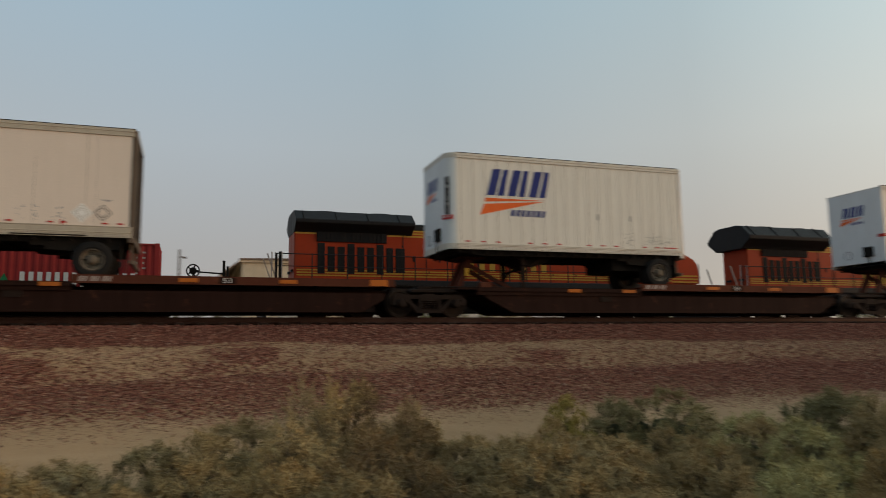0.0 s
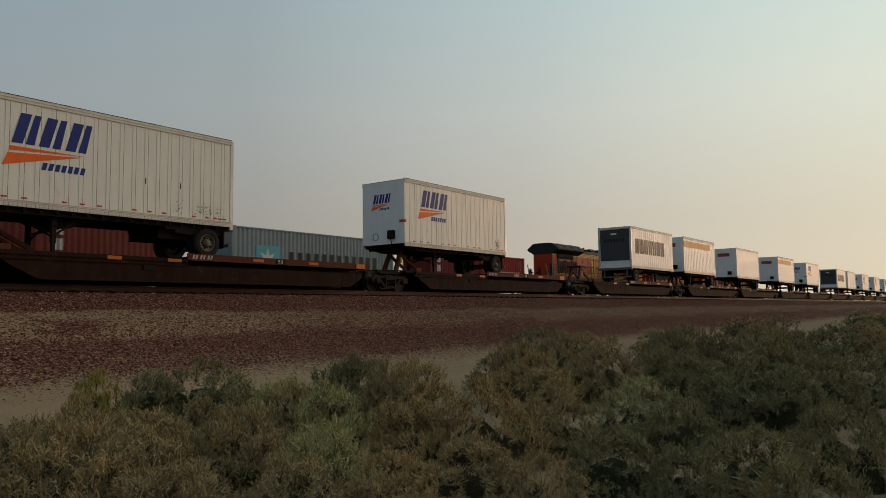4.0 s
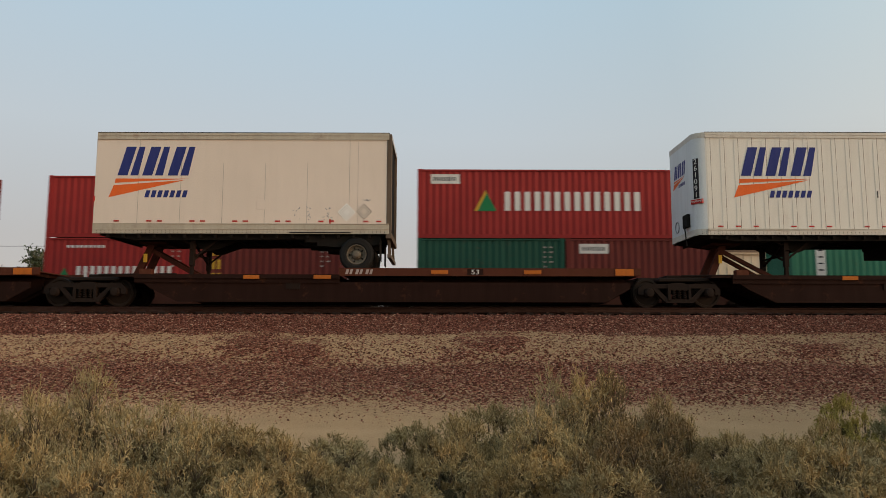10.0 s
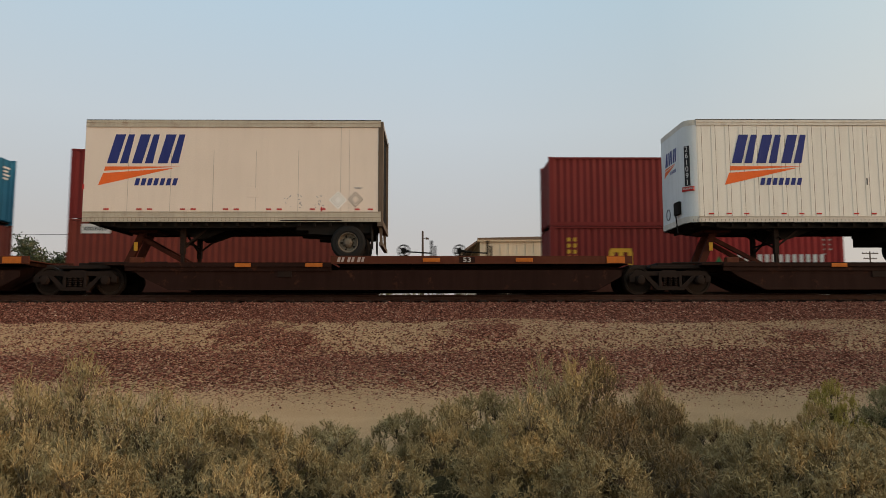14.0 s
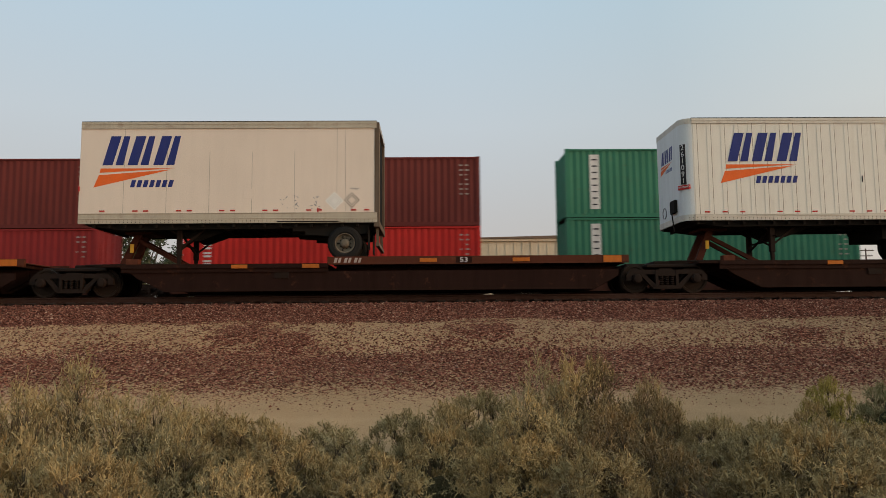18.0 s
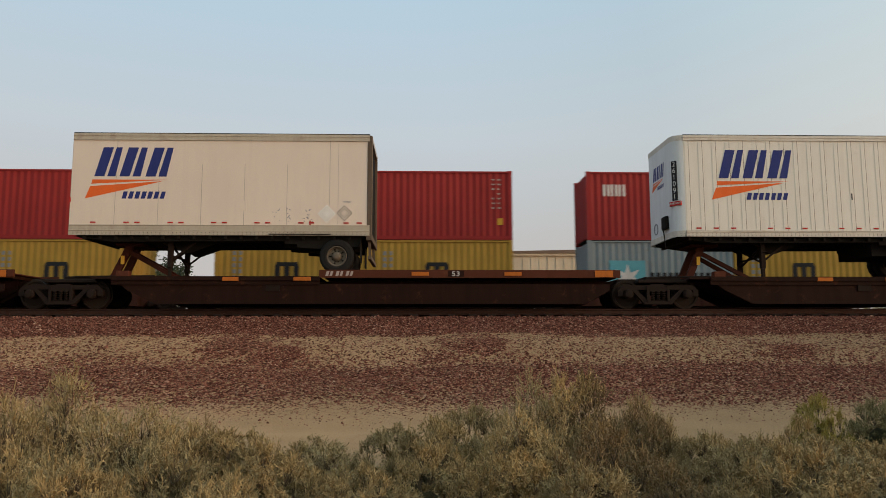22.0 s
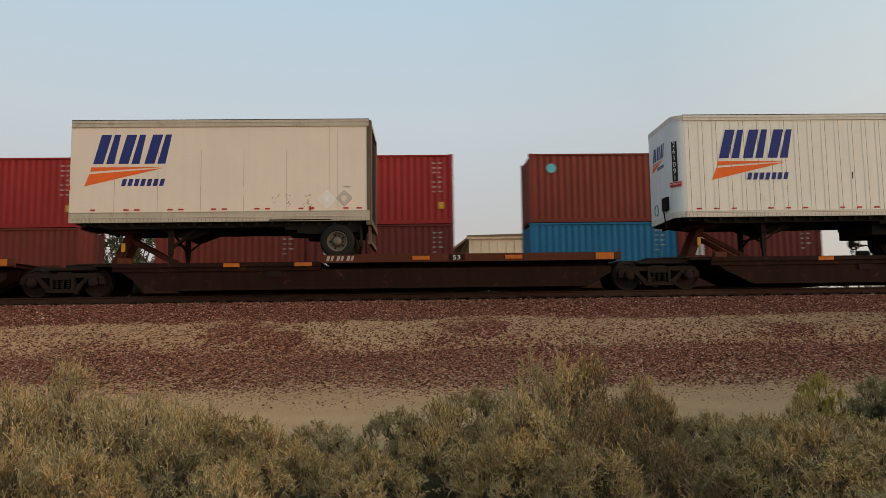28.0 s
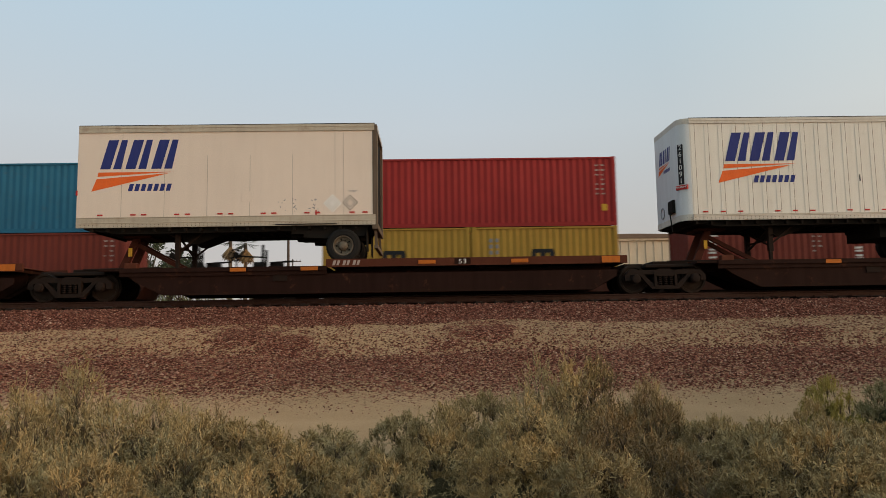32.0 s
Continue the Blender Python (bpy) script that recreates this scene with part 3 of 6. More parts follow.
    letters("53", 0.19, (11.385, -1.327, 0.99), M_whitemark, "length_number", c, "white stencilled 53", spread=1.35)
    # trailer hitch: leaning stand, strut and head plate
    bm = BM()
    for y in (-0.38, 0.38):
        beam(bm, (1.15, y, 0.85), (1.62, y * 0.8, 1.92), 0.2, 0.13)
        beam(bm, (3.15, y, 0.88), (1.62, y * 0.8, 1.72), 0.12, 0.1)
    part("hitch_stand", bm, M_hitch, c, "orange-brown folding hitch stand")
    bm = BM()
    box(bm, 1.25, 2.1, -0.5, 0.5, 1.9, 1.99)
    part("hitch_head", bevelled(bm, 0.02), M_hitch, c)
    bm = BM()
    box(bm, 1.42, 1.52, -0.50, -0.46, 1.35, 1.6)
    part("hitch_marker", bm, M_yellow, c)
    for y in (-1.28, 1.05):
        bm = BM()
        box(bm, 1.62, 1.98, y, y + 0.23, 0.70, 1.08)
        part("end_block", bevelled(bm, 0.015), M_deckedge, c)
    bm = BM()
    box(bm, -0.55, 0.95, -0.95, 0.95, 0.76, 0.86), box(bm, -0.2, 0.9, -0.5, 0.5, 0.86, 0.98), box(bm, -1.1, -0.5, -0.6, 0.6, 0.78, 0.9)
    part("articulation_joint", bevelled(bm, 0.02), M_truck, c)
    bm = BM()
    rod(bm, (2.2, -0.9, 0.93), (6.6, -0.9, 0.93), 0.025), rod(bm, (0.2, -0.7, 0.95), (2.6, -0.95, 0.95), 0.03)
    box(bm, 5.9, 6.3, -1.27, -1.05, 0.5, 0.7)
    part("brake_pipe", bm, M_truck, c)
    bm = BM()
    lathe(bm, (2.5, -0.85, 0.62), (1, 0, 0), [(0, 0), (0, 0.14), (0.75, 0.14), (0.75, 0)], 14)
    part("air_tank", bm, M_under, c)
    bogie(c, 0.0, 0.0, 0.0)
    return c


M_darkpost = coat("grimy_dark_rear_frame", (0.12, 0.09, 0.066), 0.7, amount=0.6, dirt=(0.04, 0.03, 0.022))


def road_wheel(parent, x, z, near=True):
    r = 0.505
    for y, s in ((-1.28, 1), (-0.95, 1), (1.28, -1), (0.95, -1)):
        bm = BM()
        lathe(bm, (0, 0, 0), (0, s, 0), [(0.02, 0.30), (0.0, 0.34), (0.01, 0.44), (0.05, 0.49), (0.09, r), (0.2, r), (0.24, 0.49), (0.28, 0.44), (0.28, 0.3)], 32)
        for k in range(32):
            a = 6.2832 * k / 32
            p = [Vector((math.cos(a) * (r - 0.004), s * q, math.sin(a) * (r - 0.004))) for q in (0.07, 0.22)]
            beam(bm, p[0], p[1], 0.03, 0.012)
        part("tyre", bm, M_rubber, parent).matrix_basis = pose(x, y, z)
        bm = BM()
        lathe(bm, (0, 0, 0), (0, s, 0), [(0.03, 0.30), (0.015, 0.285), (0.02, 0.27), (0.10, 0.25), (0.12, 0.15), (0.10, 0.13), (0.03, 0.12), (0.02, 0.09), (-0.02, 0.085), (-0.03, 0.05), (-0.03, 0)], 24)
        rim = part("rim", bm, M_rim, parent)
        rim.matrix_basis = pose(x, y, z)
        bm = BM()
        for k in range(10):
            a = 6.2832 * k / 10
            lathe(bm, (math.cos(a) * 0.16, s * 0.11, math.sin(a) * 0.16), (0, -s, 0), [(0, 0.016), (0.035, 0.016), (0.035, 0)], 6)
        for k in range(5):
            a = 6.2832 * (k + 0.5) / 5
            lathe(bm, (math.cos(a) * 0.205, s * 0.098, math.sin(a) * 0.205), (0, -s, 0), [(0, 0.028), (0.012, 0.028), (0.012, 0)], 8)
        part("lug_nut_ring", bm, M_under, rim)
    bm = BM()
    rod(bm, (x, -1.0, z), (x, 1.0, z), 0.075, 10)
    part("axle", bm, M_under, parent)


def wedge_logo(parent, x, z, w, y, side=True, bars=True, k=1.0):
    """Carrier mark drawn as plain shapes: three slanted dark blocks, two orange wedges, a row of small bars."""
    def put(name, shapes, mat, label):
        bm = BM()
        for o in shapes:
            if side:
                slab(bm, [(x + u * w, z + v * w) for u, v in o], y - 0.004, y - 0.001)
            else:
                a = [bm.verts.new((y - 0.004, x - u * w, z + v * w)) for u, v in o]
                bm.faces.new(a)
        part(name, bm, mat, parent, label)
    # three pairs of plain leaning bars
    blocks = []
    for u in (0.05, 0.36, 0.68):
        blocks += [[(u, 0.0), (u + 0.125, 0.0), (u + 0.225, 0.37), (u + 0.10, 0.37)], [(u + 0.16, 0.0), (u + 0.26, 0.0), (u + 0.335, 0.37), (u + 0.26, 0.37)]]
    put("logo_block", blocks, M_blue, "dark blue slanted block shapes")
    put("logo_wedge", [[(0.03, -0.04), (0.96, -0.04), (0.02, -0.095)], [(0.01, -0.125), (0.90, -0.058), (-0.05, -0.28)]], M_orange, "orange tapering wedge")
    if bars:
        put("logo_caption", [[(0.40 + i * 0.078, -0.28), (0.452 + i * 0.078, -0.28), (0.474 + i * 0.078, -0.19), (0.422 + i * 0.078, -0.19)] for i in range(7)], M_blue, "row of small dark bars")


def diamond(parent, x, z, r, y, mat, mat2):
    bm = BM()
    slab(bm, [(x - r, z), (x, z - r), (x + r, z), (x, z + r)], y - 0.008, y - 0.001)
    d = part("placard", bm, mat, parent, "diamond placard")
    bm = BM()
    for k in (0.78, 0.5):
        q, w = r * k, r * 0.06
        for a, b2 in (((-1, 0), (0, -1)), ((0, -1), (1, 0)), ((1, 0), (0, 1)), ((0, 1), (-1, 0))):
            beam(bm, (x + a[0] * q, y - 0.0095, z + a[1] * q), (x + b2[0] * q, y - 0.0095, z + b2[1] * q), w, 0.002)
    part("placard_frame", bm, mat2, d)


def trailer(kind, length=8.6):
    """Short road trailer, nose to the left. Origin: lower front edge of the near side, at the level of the deck below.
    kind: smooth, ribbed, dark_doors (doors to the left)."""
    label = {"smooth": "cream smooth-sided freight trailer with blue and orange marks on railcar",
             "ribbed": "white rib-sided freight trailer with rounded nose and blue-orange marks",
             "far": "white rib-sided freight trailer with square nose and blue-orange marks",
             "doors": "white rib-sided freight trailer with dark grey rear doors",
             "stripe": "white short freight trailer with an orange stripe along its top",
             "plain": "white short freight trailer with a red label on its nose"}[kind]
    t = thing("freight_trailer", label, "trailer", "trailers on the standing train")
    W, z0, z1 = 2.59, 1.07 if kind in ("ribbed", "smooth") else 1.02, {"ribbed": 4.11, "smooth": 4.05}.get(kind, 4.09)
    body = M_cream if kind == "smooth" else M_white if kind in ("ribbed", "far") else M_cool
    L = length
    nose = 0.32 if kind == "ribbed" else 0.02
    foot, crown = (0.27, 0.20) if kind == "smooth" else (0.15, 0.16)   # heights of the bottom and top rails
    # box walls
    bm = BM()
    box(bm, nose, L - 0.06, 0.0, 0.035, z0 + 0.12, z1 - 0.12)
    n = 21
    side = part("side_wall", bm, body, t, "smooth panelled side" if kind == "smooth" else "side wall with vertical ribs")
    if kind == "smooth":
        for i in range(1, 7):
            bm = BM()
            x = 0.05 + i * 1.24
            box(bm, x - 0.006, x + 0.006, -0.003, 0.001, z0 + foot, z1 - (crown if i in (1, 6) else 0.9))
            part("panel_seam", bm, M_seam, t)
        bm = BM()
        for x in (7.74,):
            for k in range(44):
                lathe(bm, (x, -0.001, z0 + 0.2 + k * 0.058), (0, -1, 0), [(0, 0.011), (0.006, 0.008), (0.007, 0)], 6)
        part("rivet_line", bm, M_ribline, t)["kind"] = "stuff"
        bm = BM()
        box(bm, 4.77, 5.09, -0.006, 0.0, z0 + 0.68, z0 + 0.98)
        part("patch_plate", bevelled(bm, 0.004), M_cream, t)
    else:
        rib = None
        for i in range(1, n):
            x = i * L / n
            for yy, turn in ((0.0, 0), (W, 180)):
                if rib is None:
                    bm = BM()
                    slab(bm, [(-0.06, z0 + 0.14), (0.06, z0 + 0.14), (0.06, z1 - 0.13), (-0.06, z1 - 0.13)], -0.009, 0.0)
                    rib = part("side_rib", bevelled(bm, 0.003), body, t)
                    rib.matrix_basis = pose(x, yy, 0, 0, 0, turn)
                    bm = BM()
                    box(bm, 0.062, 0.074, -0.004, 0.0, z0 + 0.14, z1 - 0.13)
                    seam = part("rib_seam", bm, M_ribline, t)
                    seam.matrix_basis = pose(x, yy, 0, 0, 0, turn)
                else:
                    again(rib, t, pose(x, yy, 0, 0, 0, turn))
                    again(seam, t, pose(x, yy, 0, 0, 0, turn))
    bm = BM()
    box(bm, nose, L - 0.06, W - 0.035, W, z0 + 0.12, z1 - 0.12)
    part("side_wall", bm, body, t)
    # front wall with rounded corners
    bm = BM()
    outline = []
    for i in range(7):
        a = math.pi + i / 6 * math.pi / 2
        outline.append((nose + nose * math.cos(a), nose + nose * math.sin(a) + 0.0) if nose > 0.1 else (0.02 + 0.02 * math.cos(a), 0.02 + 0.02 * math.sin(a)))
    other = [(x, W - y) for x, y in outline][::-1]
    ring = other + outline
    a = [bm.verts.new((x, y, z0 + 0.1)) for x, y in ring]
    c = [bm.verts.new((x, y, z1 - 0.02)) for x, y in ring]
    for i in range(len(ring) - 1):
        bm.faces.new((a[i], a[i + 1], c[i + 1], c[i]))
    # ribbed and far noses take the cooler white: bluish shade put into colour
    part("front_wall", bm, M_cool if kind in ("ribbed", "far") else body, t, smooth=nose > 0.1)
    # roof, rails, corner caps
    bm = BM()
    rim = ring + [(L - 0.03, 0.0), (L - 0.03, W)]
    lo = [bm.verts.new((x, y, z1 - 0.05)) for x, y in rim]
    hi = [bm.verts.new((x, y, z1 - 0.01)) for x, y in rim]
    bm.faces.new(lo[::-1]), bm.faces.new(hi)
    for i in range(len(rim)):
        j = (i + 1) % len(rim)
        bm.faces.new((lo[i], lo[j], hi[j], hi[i]))
    part("roof", bm, M_alu, t)
    for s, y0 in ((1, 0.0), (-1, W)):
        lip, out, inn = y0 - s * 0.032, y0 - s * 0.022, y0 + s * 0.03
        bm = BM()
        profile_bar(bm, nose, L - 0.04, [(inn, z1 - crown), (lip, z1 - crown), (lip, z1 - crown + 0.016), (out, z1 - crown + 0.022), (out, z1 - 0.08), (lip, z1 - 0.074), (lip, z1 - 0.056), (out, z1 - 0.05), (out, z1), (inn, z1)])
        part("top_rail", bm, M_rail_beige if kind == "smooth" else M_rail_white, t)
        lip, out = y0 - s * 0.038, y0 - s * 0.026
        bm = BM()
        profile_bar(bm, nose, L - 0.02, [(inn, z0 - 0.03), (out, z0 - 0.03), (out, z0 + 0.09), (lip, z0 + 0.096), (lip, z0 + 0.114), (out, z0 + 0.12), (out, z0 + foot - 0.026), (lip, z0 + foot - 0.02), (lip, z0 + foot), (inn, z0 + foot)])
        part("bottom_rail", bm, M_rail_beige if kind == "smooth" else M_rail_white, t, "riveted bottom rail")
    bm = BM()
    for k in range(72):
        for dz in (0.02, 0.07):
            lathe(bm, (0.15 + k * (L - 0.3) / 71, -0.026, z0 - 0.02 + dz), (0, -1, 0), [(0, 0.012), (0.007, 0.008), (0.009, 0)], 5)
    part("rivet_row", bm, M_under, t)["kind"] = "stuff"
    bm = BM()
    box(bm, nose, L - 0.03, -0.02, 0.05, z1, z1 + 0.022)
    part("roof_bead", bm, M_under, t)
    if nose > 0.1:
        for zz, h in ((z1 - crown, crown + 0.004), (z0 - 0.03, 0.18)):
            bm = BM()
            av = [bm.verts.new((x - 0.006, y, zz)) for x, y in ring]
            cv = [bm.verts.new((x - 0.006, y, zz + h)) for x, y in ring]
            for i in range(len(ring) - 1):
                bm.faces.new((av[i], av[i + 1], cv[i + 1], cv[i]))
            part("nose_rail", bm, M_rail_white, t)
    # rear frame and doors
    for y0, y1 in ((-0.015, 0.14), (W - 0.14, W + 0.015)):
        bm = BM()
        box(bm, L - 0.1, L + 0.04, y0, y1, z0 - 0.12, z1 - 0.02)
        part("rear_post", bevelled(bm, 0.01), M_darkpost if kind == "smooth" else M_alu, t)
    bm = BM()
    box(bm, L - 0.1, L + 0.04, 0.14, W - 0.14, z1 - 0.16, z1 - 0.02)
    part("rear_header", bm, M_alu, t)
    bm = BM()
    box(bm, L - 0.12, L + 0.05, -0.01, W + 0.01, z0 - 0.16, z0 + 0.02)
    part("rear_sill", bevelled(bm, 0.01), M_darkpost, t)
    bm = BM()
    box(bm, L - 0.07, L - 0.03, 0.14, W - 0.14, z0 + 0.02, z1 - 0.16)
    part("rear_door", bm, M_under if kind == "smooth" else body, t, "roll-up rear door")
    bm = BM()
    rod(bm, (L + 0.03, 0.08, z0 + 0.1), (L + 0.03, 0.08, z1 - 0.3), 0.02, 6)
    part("door_bar", bm, M_rim, t)
    bm = BM()
    beam(bm, (L - 0.05, 0.4, z0 - 0.15), (L - 0.02, 0.4, z0 - 0.66), 0.08)
    beam(bm, (L - 0.05, W - 0.4, z0 - 0.15), (L - 0.02, W - 0.4, z0 - 0.66), 0.08)
    beam(bm, (L - 0.02, 0.1, z0 - 0.66), (L - 0.02, W - 0.1, z0 - 0.66), 0.1)
    part("bumper_guard", bm, M_darkpost, t)
    for y in (0.06, W - 0.66):
        bm = BM()
        box(bm, L - 0.30, L - 0.28, y, y + 0.6, z0 - 0.78, z0 - 0.15)
        part("mud_flap", bm, M_under, t)
    # underbody
    bm = BM()
    box(bm, 0.2, L - 0.1, 0.05, W - 0.05, z0 - 0.05, z0 + 0.02)
    part("floor", bm, M_under, t)
    for k in range(18):
        bm = BM()
        box(bm, 0.4 + k * 0.45, 0.47 + k * 0.45, 0.04, W - 0.04, z0 - 0.14, z0 - 0.045)
        part("floor_beam", bm, M_under, t)
    bm = BM()
    slab(bm, [(0.08, z0 - 0.05), (1.2, z0 - 0.2), (6.2, z0 - 0.17), (6.2, z0 - 0.26), (6.55, z0 - 0.26), (6.55, z0 - 0.36), (7.2, z0 - 0.40), (8.35, z0 - 0.34), (8.45, z0 - 0.05)], 0.16, 0.24)
    slab(bm, [(0.08, z0 - 0.05), (1.2, z0 - 0.2), (6.2, z0 - 0.17), (6.2, z0 - 0.26), (6.55, z0 - 0.26), (6.55, z0 - 0.36), (7.2, z0 - 0.40), (8.35, z0 - 0.34), (8.45, z0 - 0.05)], W - 0.24, W - 0.16)
    part("side_rail", bm, M_under, t)
    bm = BM()
    slab(bm, [(0.1, z0 - 0.04), (1.1, z0 - 0.16), (2.3, z0 - 0.16), (2.8, z0 - 0.04)], 0.35, W - 0.35)
    part("king_pin_plate", bm, M_under, t)
    bm = BM()
    for y in (0.75, W - 0.75):
        slab(bm, [(2.6, z0 - 0.04), (2.9, z0 - 0.34), (3.1, z0 - 0.46), (3.3, z0 - 0.46), (4.1, z0 - 0.16), (6.2, z0 - 0.12), (6.2, z0 - 0.04)], y - 0.04, y + 0.04)
        slab(bm, [(6.0, z0 - 0.04), (6.1, z0 - 0.3), (7.1, z0 - 0.36), (8.3, z0 - 0.3), (8.4, z0 - 0.04)], y - 0.05, y + 0.05)
    box(bm, 6.3, 7.0, 0.3, W - 0.3, z0 - 0.26, z0 - 0.1)
    if kind == "ribbed":
        box(bm, 6.1, 8.3, 0.4, W - 0.4, z0 - 0.56, z0 - 0.1)
    part("axle_frame", bm, M_under, t)
    for y in (0.5, W - 0.5):
        bm = BM()
        box(bm, 2.72, 2.86, y - 0.07, y + 0.07, 0.14, z0 - 0.05)
        box(bm, 2.74, 2.84, y - 0.05, y + 0.05, -0.14, 0.14)
        box(bm, 2.64, 2.94, y - 0.14, y + 0.14, -0.16, -0.13)
        part("landing_leg", bevelled(bm, 0.008), M_truck, t)
        bm = BM()
        beam(bm, (2.8, y, 0.35), (3.6, y, z0 - 0.1), 0.05)
        beam(bm, (2.8, y, 0.75), (2.35, y, z0 - 0.08), 0.05)
        part("leg_brace", bm, M_truck, t)
    bm = BM()
    beam(bm, (2.8, 0.5, 0.3), (2.8, W - 0.5, 0.85), 0.05)
    beam(bm, (2.8, 0.5, 0.85), (2.8, W - 0.5, 0.3), 0.05)
    beam(bm, (2.8, 0.5, 0.5), (2.8, W - 0.5, 0.5), 0.05)
    rod(bm, (2.79, 0.2, 0.62), (2.79, 0.5, 0.62), 0.018)
    part("leg_crossbar", bm, M_truck, t)
    road_wheel_holder = thing_part("axle_group", t)
    road_wheel_holder.matrix_basis = pose(0, W / 2, 0)
    road_wheel(road_wheel_holder, 7.72, 0.438)
    # red marker strips along the lower edge
    for i in range(11 if kind == "smooth" else 12):
        if kind == "smooth":
            x = (0.62, 1.57, 1.88, 2.83, 3.14, 4.08, 4.39, 5.33, 5.64, 6.6, 6.91)[i]
        else:
            x = 0.62 + (i // 3) * 2.15 + (i % 3) * 0.52
        bm = BM()
        box(bm, x, x + 0.15, -0.02, 0.0, z0 + foot + 0.05, z0 + foot + 0.09)
        part("marker_strip", bm, M_red, t, "small red reflector strip")
    for x in (L - 0.78, L - 0.4):
        bm = BM()
        box(bm, x, x + 0.15, -0.02, 0.0, z0 + foot + 0.05, z0 + foot + 0.09)
        part("marker_strip", bm, M_red, t)
    if kind in ("smooth", "ribbed", "far"):
        if kind == "smooth":
            wedge_logo(t, 0.54, 2.765, 2.34, -0.001)
        elif kind == "ribbed":
            wedge_logo(t, 1.24, 2.80, 2.33, -0.010)
        else:
            wedge_logo(t, 1.1, 2.90, 2.16, -0.010)
    if kind == "smooth":
        diamond(t, 7.42, 1.68, 0.27, -0.001, M_placard, M_seam)
        diamond(t, 7.93, 1.70, 0.28, -0.001, M_cream, M_black)
        rnd = random.Random(8)
        bm = BM()
        for k in range(26):
            x, z = rnd.choice((5.9, 6.35, 6.85, 6.9)) + rnd.uniform(-0.14, 0.14), 1.62 + rnd.uniform(-0.16, 0.2)
            beam(bm, (x, -0.002, z), (x + rnd.uniform(-0.07, 0.07), -0.002, z + rnd.uniform(-0.05, 0.08)), 0.018, 0.003)
        for k in range(8):
            x = 8.0 + rnd.uniform(-0.15, 0.15)
            beam(bm, (x, -0.002, 2.02 + rnd.uniform(0, 0.05)), (x + 0.05, -0.002, 2.0 + rnd.uniform(0, 0.07)), 0.018, 0.003)
        part("scuffed_sticker", bm, M_grey, t, "torn sticker remains and scrapes")
        bm = BM()
        box(bm, 6.92, 6.96, -0.008, 0, 1.22, 1.48), box(bm, 6.97, 7.05, -0.008, 0, 1.40, 1.44)
        part("red_mark", bm, M_red, t)
        bm = BM()
        box(bm, 5.75, 7.55, -0.035, -0.02, z0 - 0.015, z0 + 0.02)
        part("rail_scrape", bevelled(bm, 0.004), M_under, t)
        bm = BM()
        box(bm, -0.012, 0.03, -0.03, 0.12, 2.0, 2.14)
        part("nose_sticker", bm, M_red, t)
    elif kind in ("ribbed", "far"):
        rnd = random.Random(3)
        bm = BM()
        for k in range(60):
            cx = rnd.choice((6.55, 7.3, 7.6, 8.0)) if kind == "ribbed" else 7.75
            a0 = rnd.uniform(0, 6.28)
            r0 = rnd.uniform(0.05, 0.26)
            x, z = cx + r0 * math.cos(a0), 1.55 + r0 * math.sin(a0)
            beam(bm, (x, -0.018, z), (x + rnd.uniform(-0.06, 0.06), -0.018, z + rnd.uniform(-0.06, 0.06)), 0.016, 0.003)
        part("scuffed_sticker", bm, M_black, t, "scraped sticker remains")
        for x in (5.35, 6.6) if kind == "ribbed" else ():
            bm = BM()
            box(bm, x, x + 0.03, -0.018, -0.001, 2.15, 2.35)
            part("dent", bm, M_black, t)
        # gear on the nose: coupling box, hoses, placard and stickers
        bm = BM()
        box(bm, -0.10, 0.0, 0.55, 0.98, 1.35, 1.75)
        part("hose_coupling_box", bevelled(bm, 0.02), M_under, t)
        bm = BM()
        for k in range(9):
            beam(bm, (-0.12, 0.75 - 0.02 * k, 1.4 - k * 0.07), (-0.12, 0.73 - 0.02 * k, 1.33 - k * 0.07), 0.03)
        part("air_hose", bm, M_under, t)
        bm = BM()
        for k in range(24):
            a0 = 6.2832 * k / 24
            beam(bm, (-0.008, 1.75 + 0.17 * math.cos(a0), 1.5 + 0.17 * math.sin(a0)), (-0.008, 1.75 + 0.17 * math.cos(a0 + 0.27), 1.5 + 0.17 * math.sin(a0 + 0.27)), 0.025)
        part("nose_ring_mark", bm, M_grey, t)["kind"] = "stuff"
        wedge_logo(t, 1.98, 3.05, 1.15, 0.0, side=False)
        if kind == "ribbed":
            # number strip and warning plate on the rounded corner
            a0 = radians(38)
            corner = pose(nose - (nose + 0.004) * math.cos(a0), nose - (nose + 0.004) * math.sin(a0), 0, 0, 0, -52)
            bm = BM()
            box(bm, -0.085, 0.085, -0.012, 0.04, 2.14, 3.34)
            part("fleet_number_strip", bm, M_black, t, "black strip with white digits").matrix_basis = corner
            for k, ch in enumerate("261091"):
                o = letters(ch, 0.22, (0, -0.015, 3.24 - k * 0.2), M_whitemark, "trailer_digit", t, "white digit")
                o.matrix_basis = corner @ o.matrix_basis
            bm = BM()
            box(bm, -0.19, 0.19, -0.016, 0.05, 1.98, 2.11)
            part("warning_plate", bm, M_red, t, "red plate with a white word").matrix_basis = corner
            o = letters("WARNING", 0.085, (0, -0.019, 2.05), M_whitemark, "warning_word", t, "white word on red")
            o.matrix_basis = corner @ o.matrix_basis
        else:
            bm = BM()
            box(bm, -0.01, 0.12, -0.012, 0.3, 2.08, 2.2)
            part("warning_strip", bm, M_red, t)
    elif kind == "doors":
        # doors at this trailer's rear carry dark panels; bold brown shapes on the side away from its nose
        bm = BM()
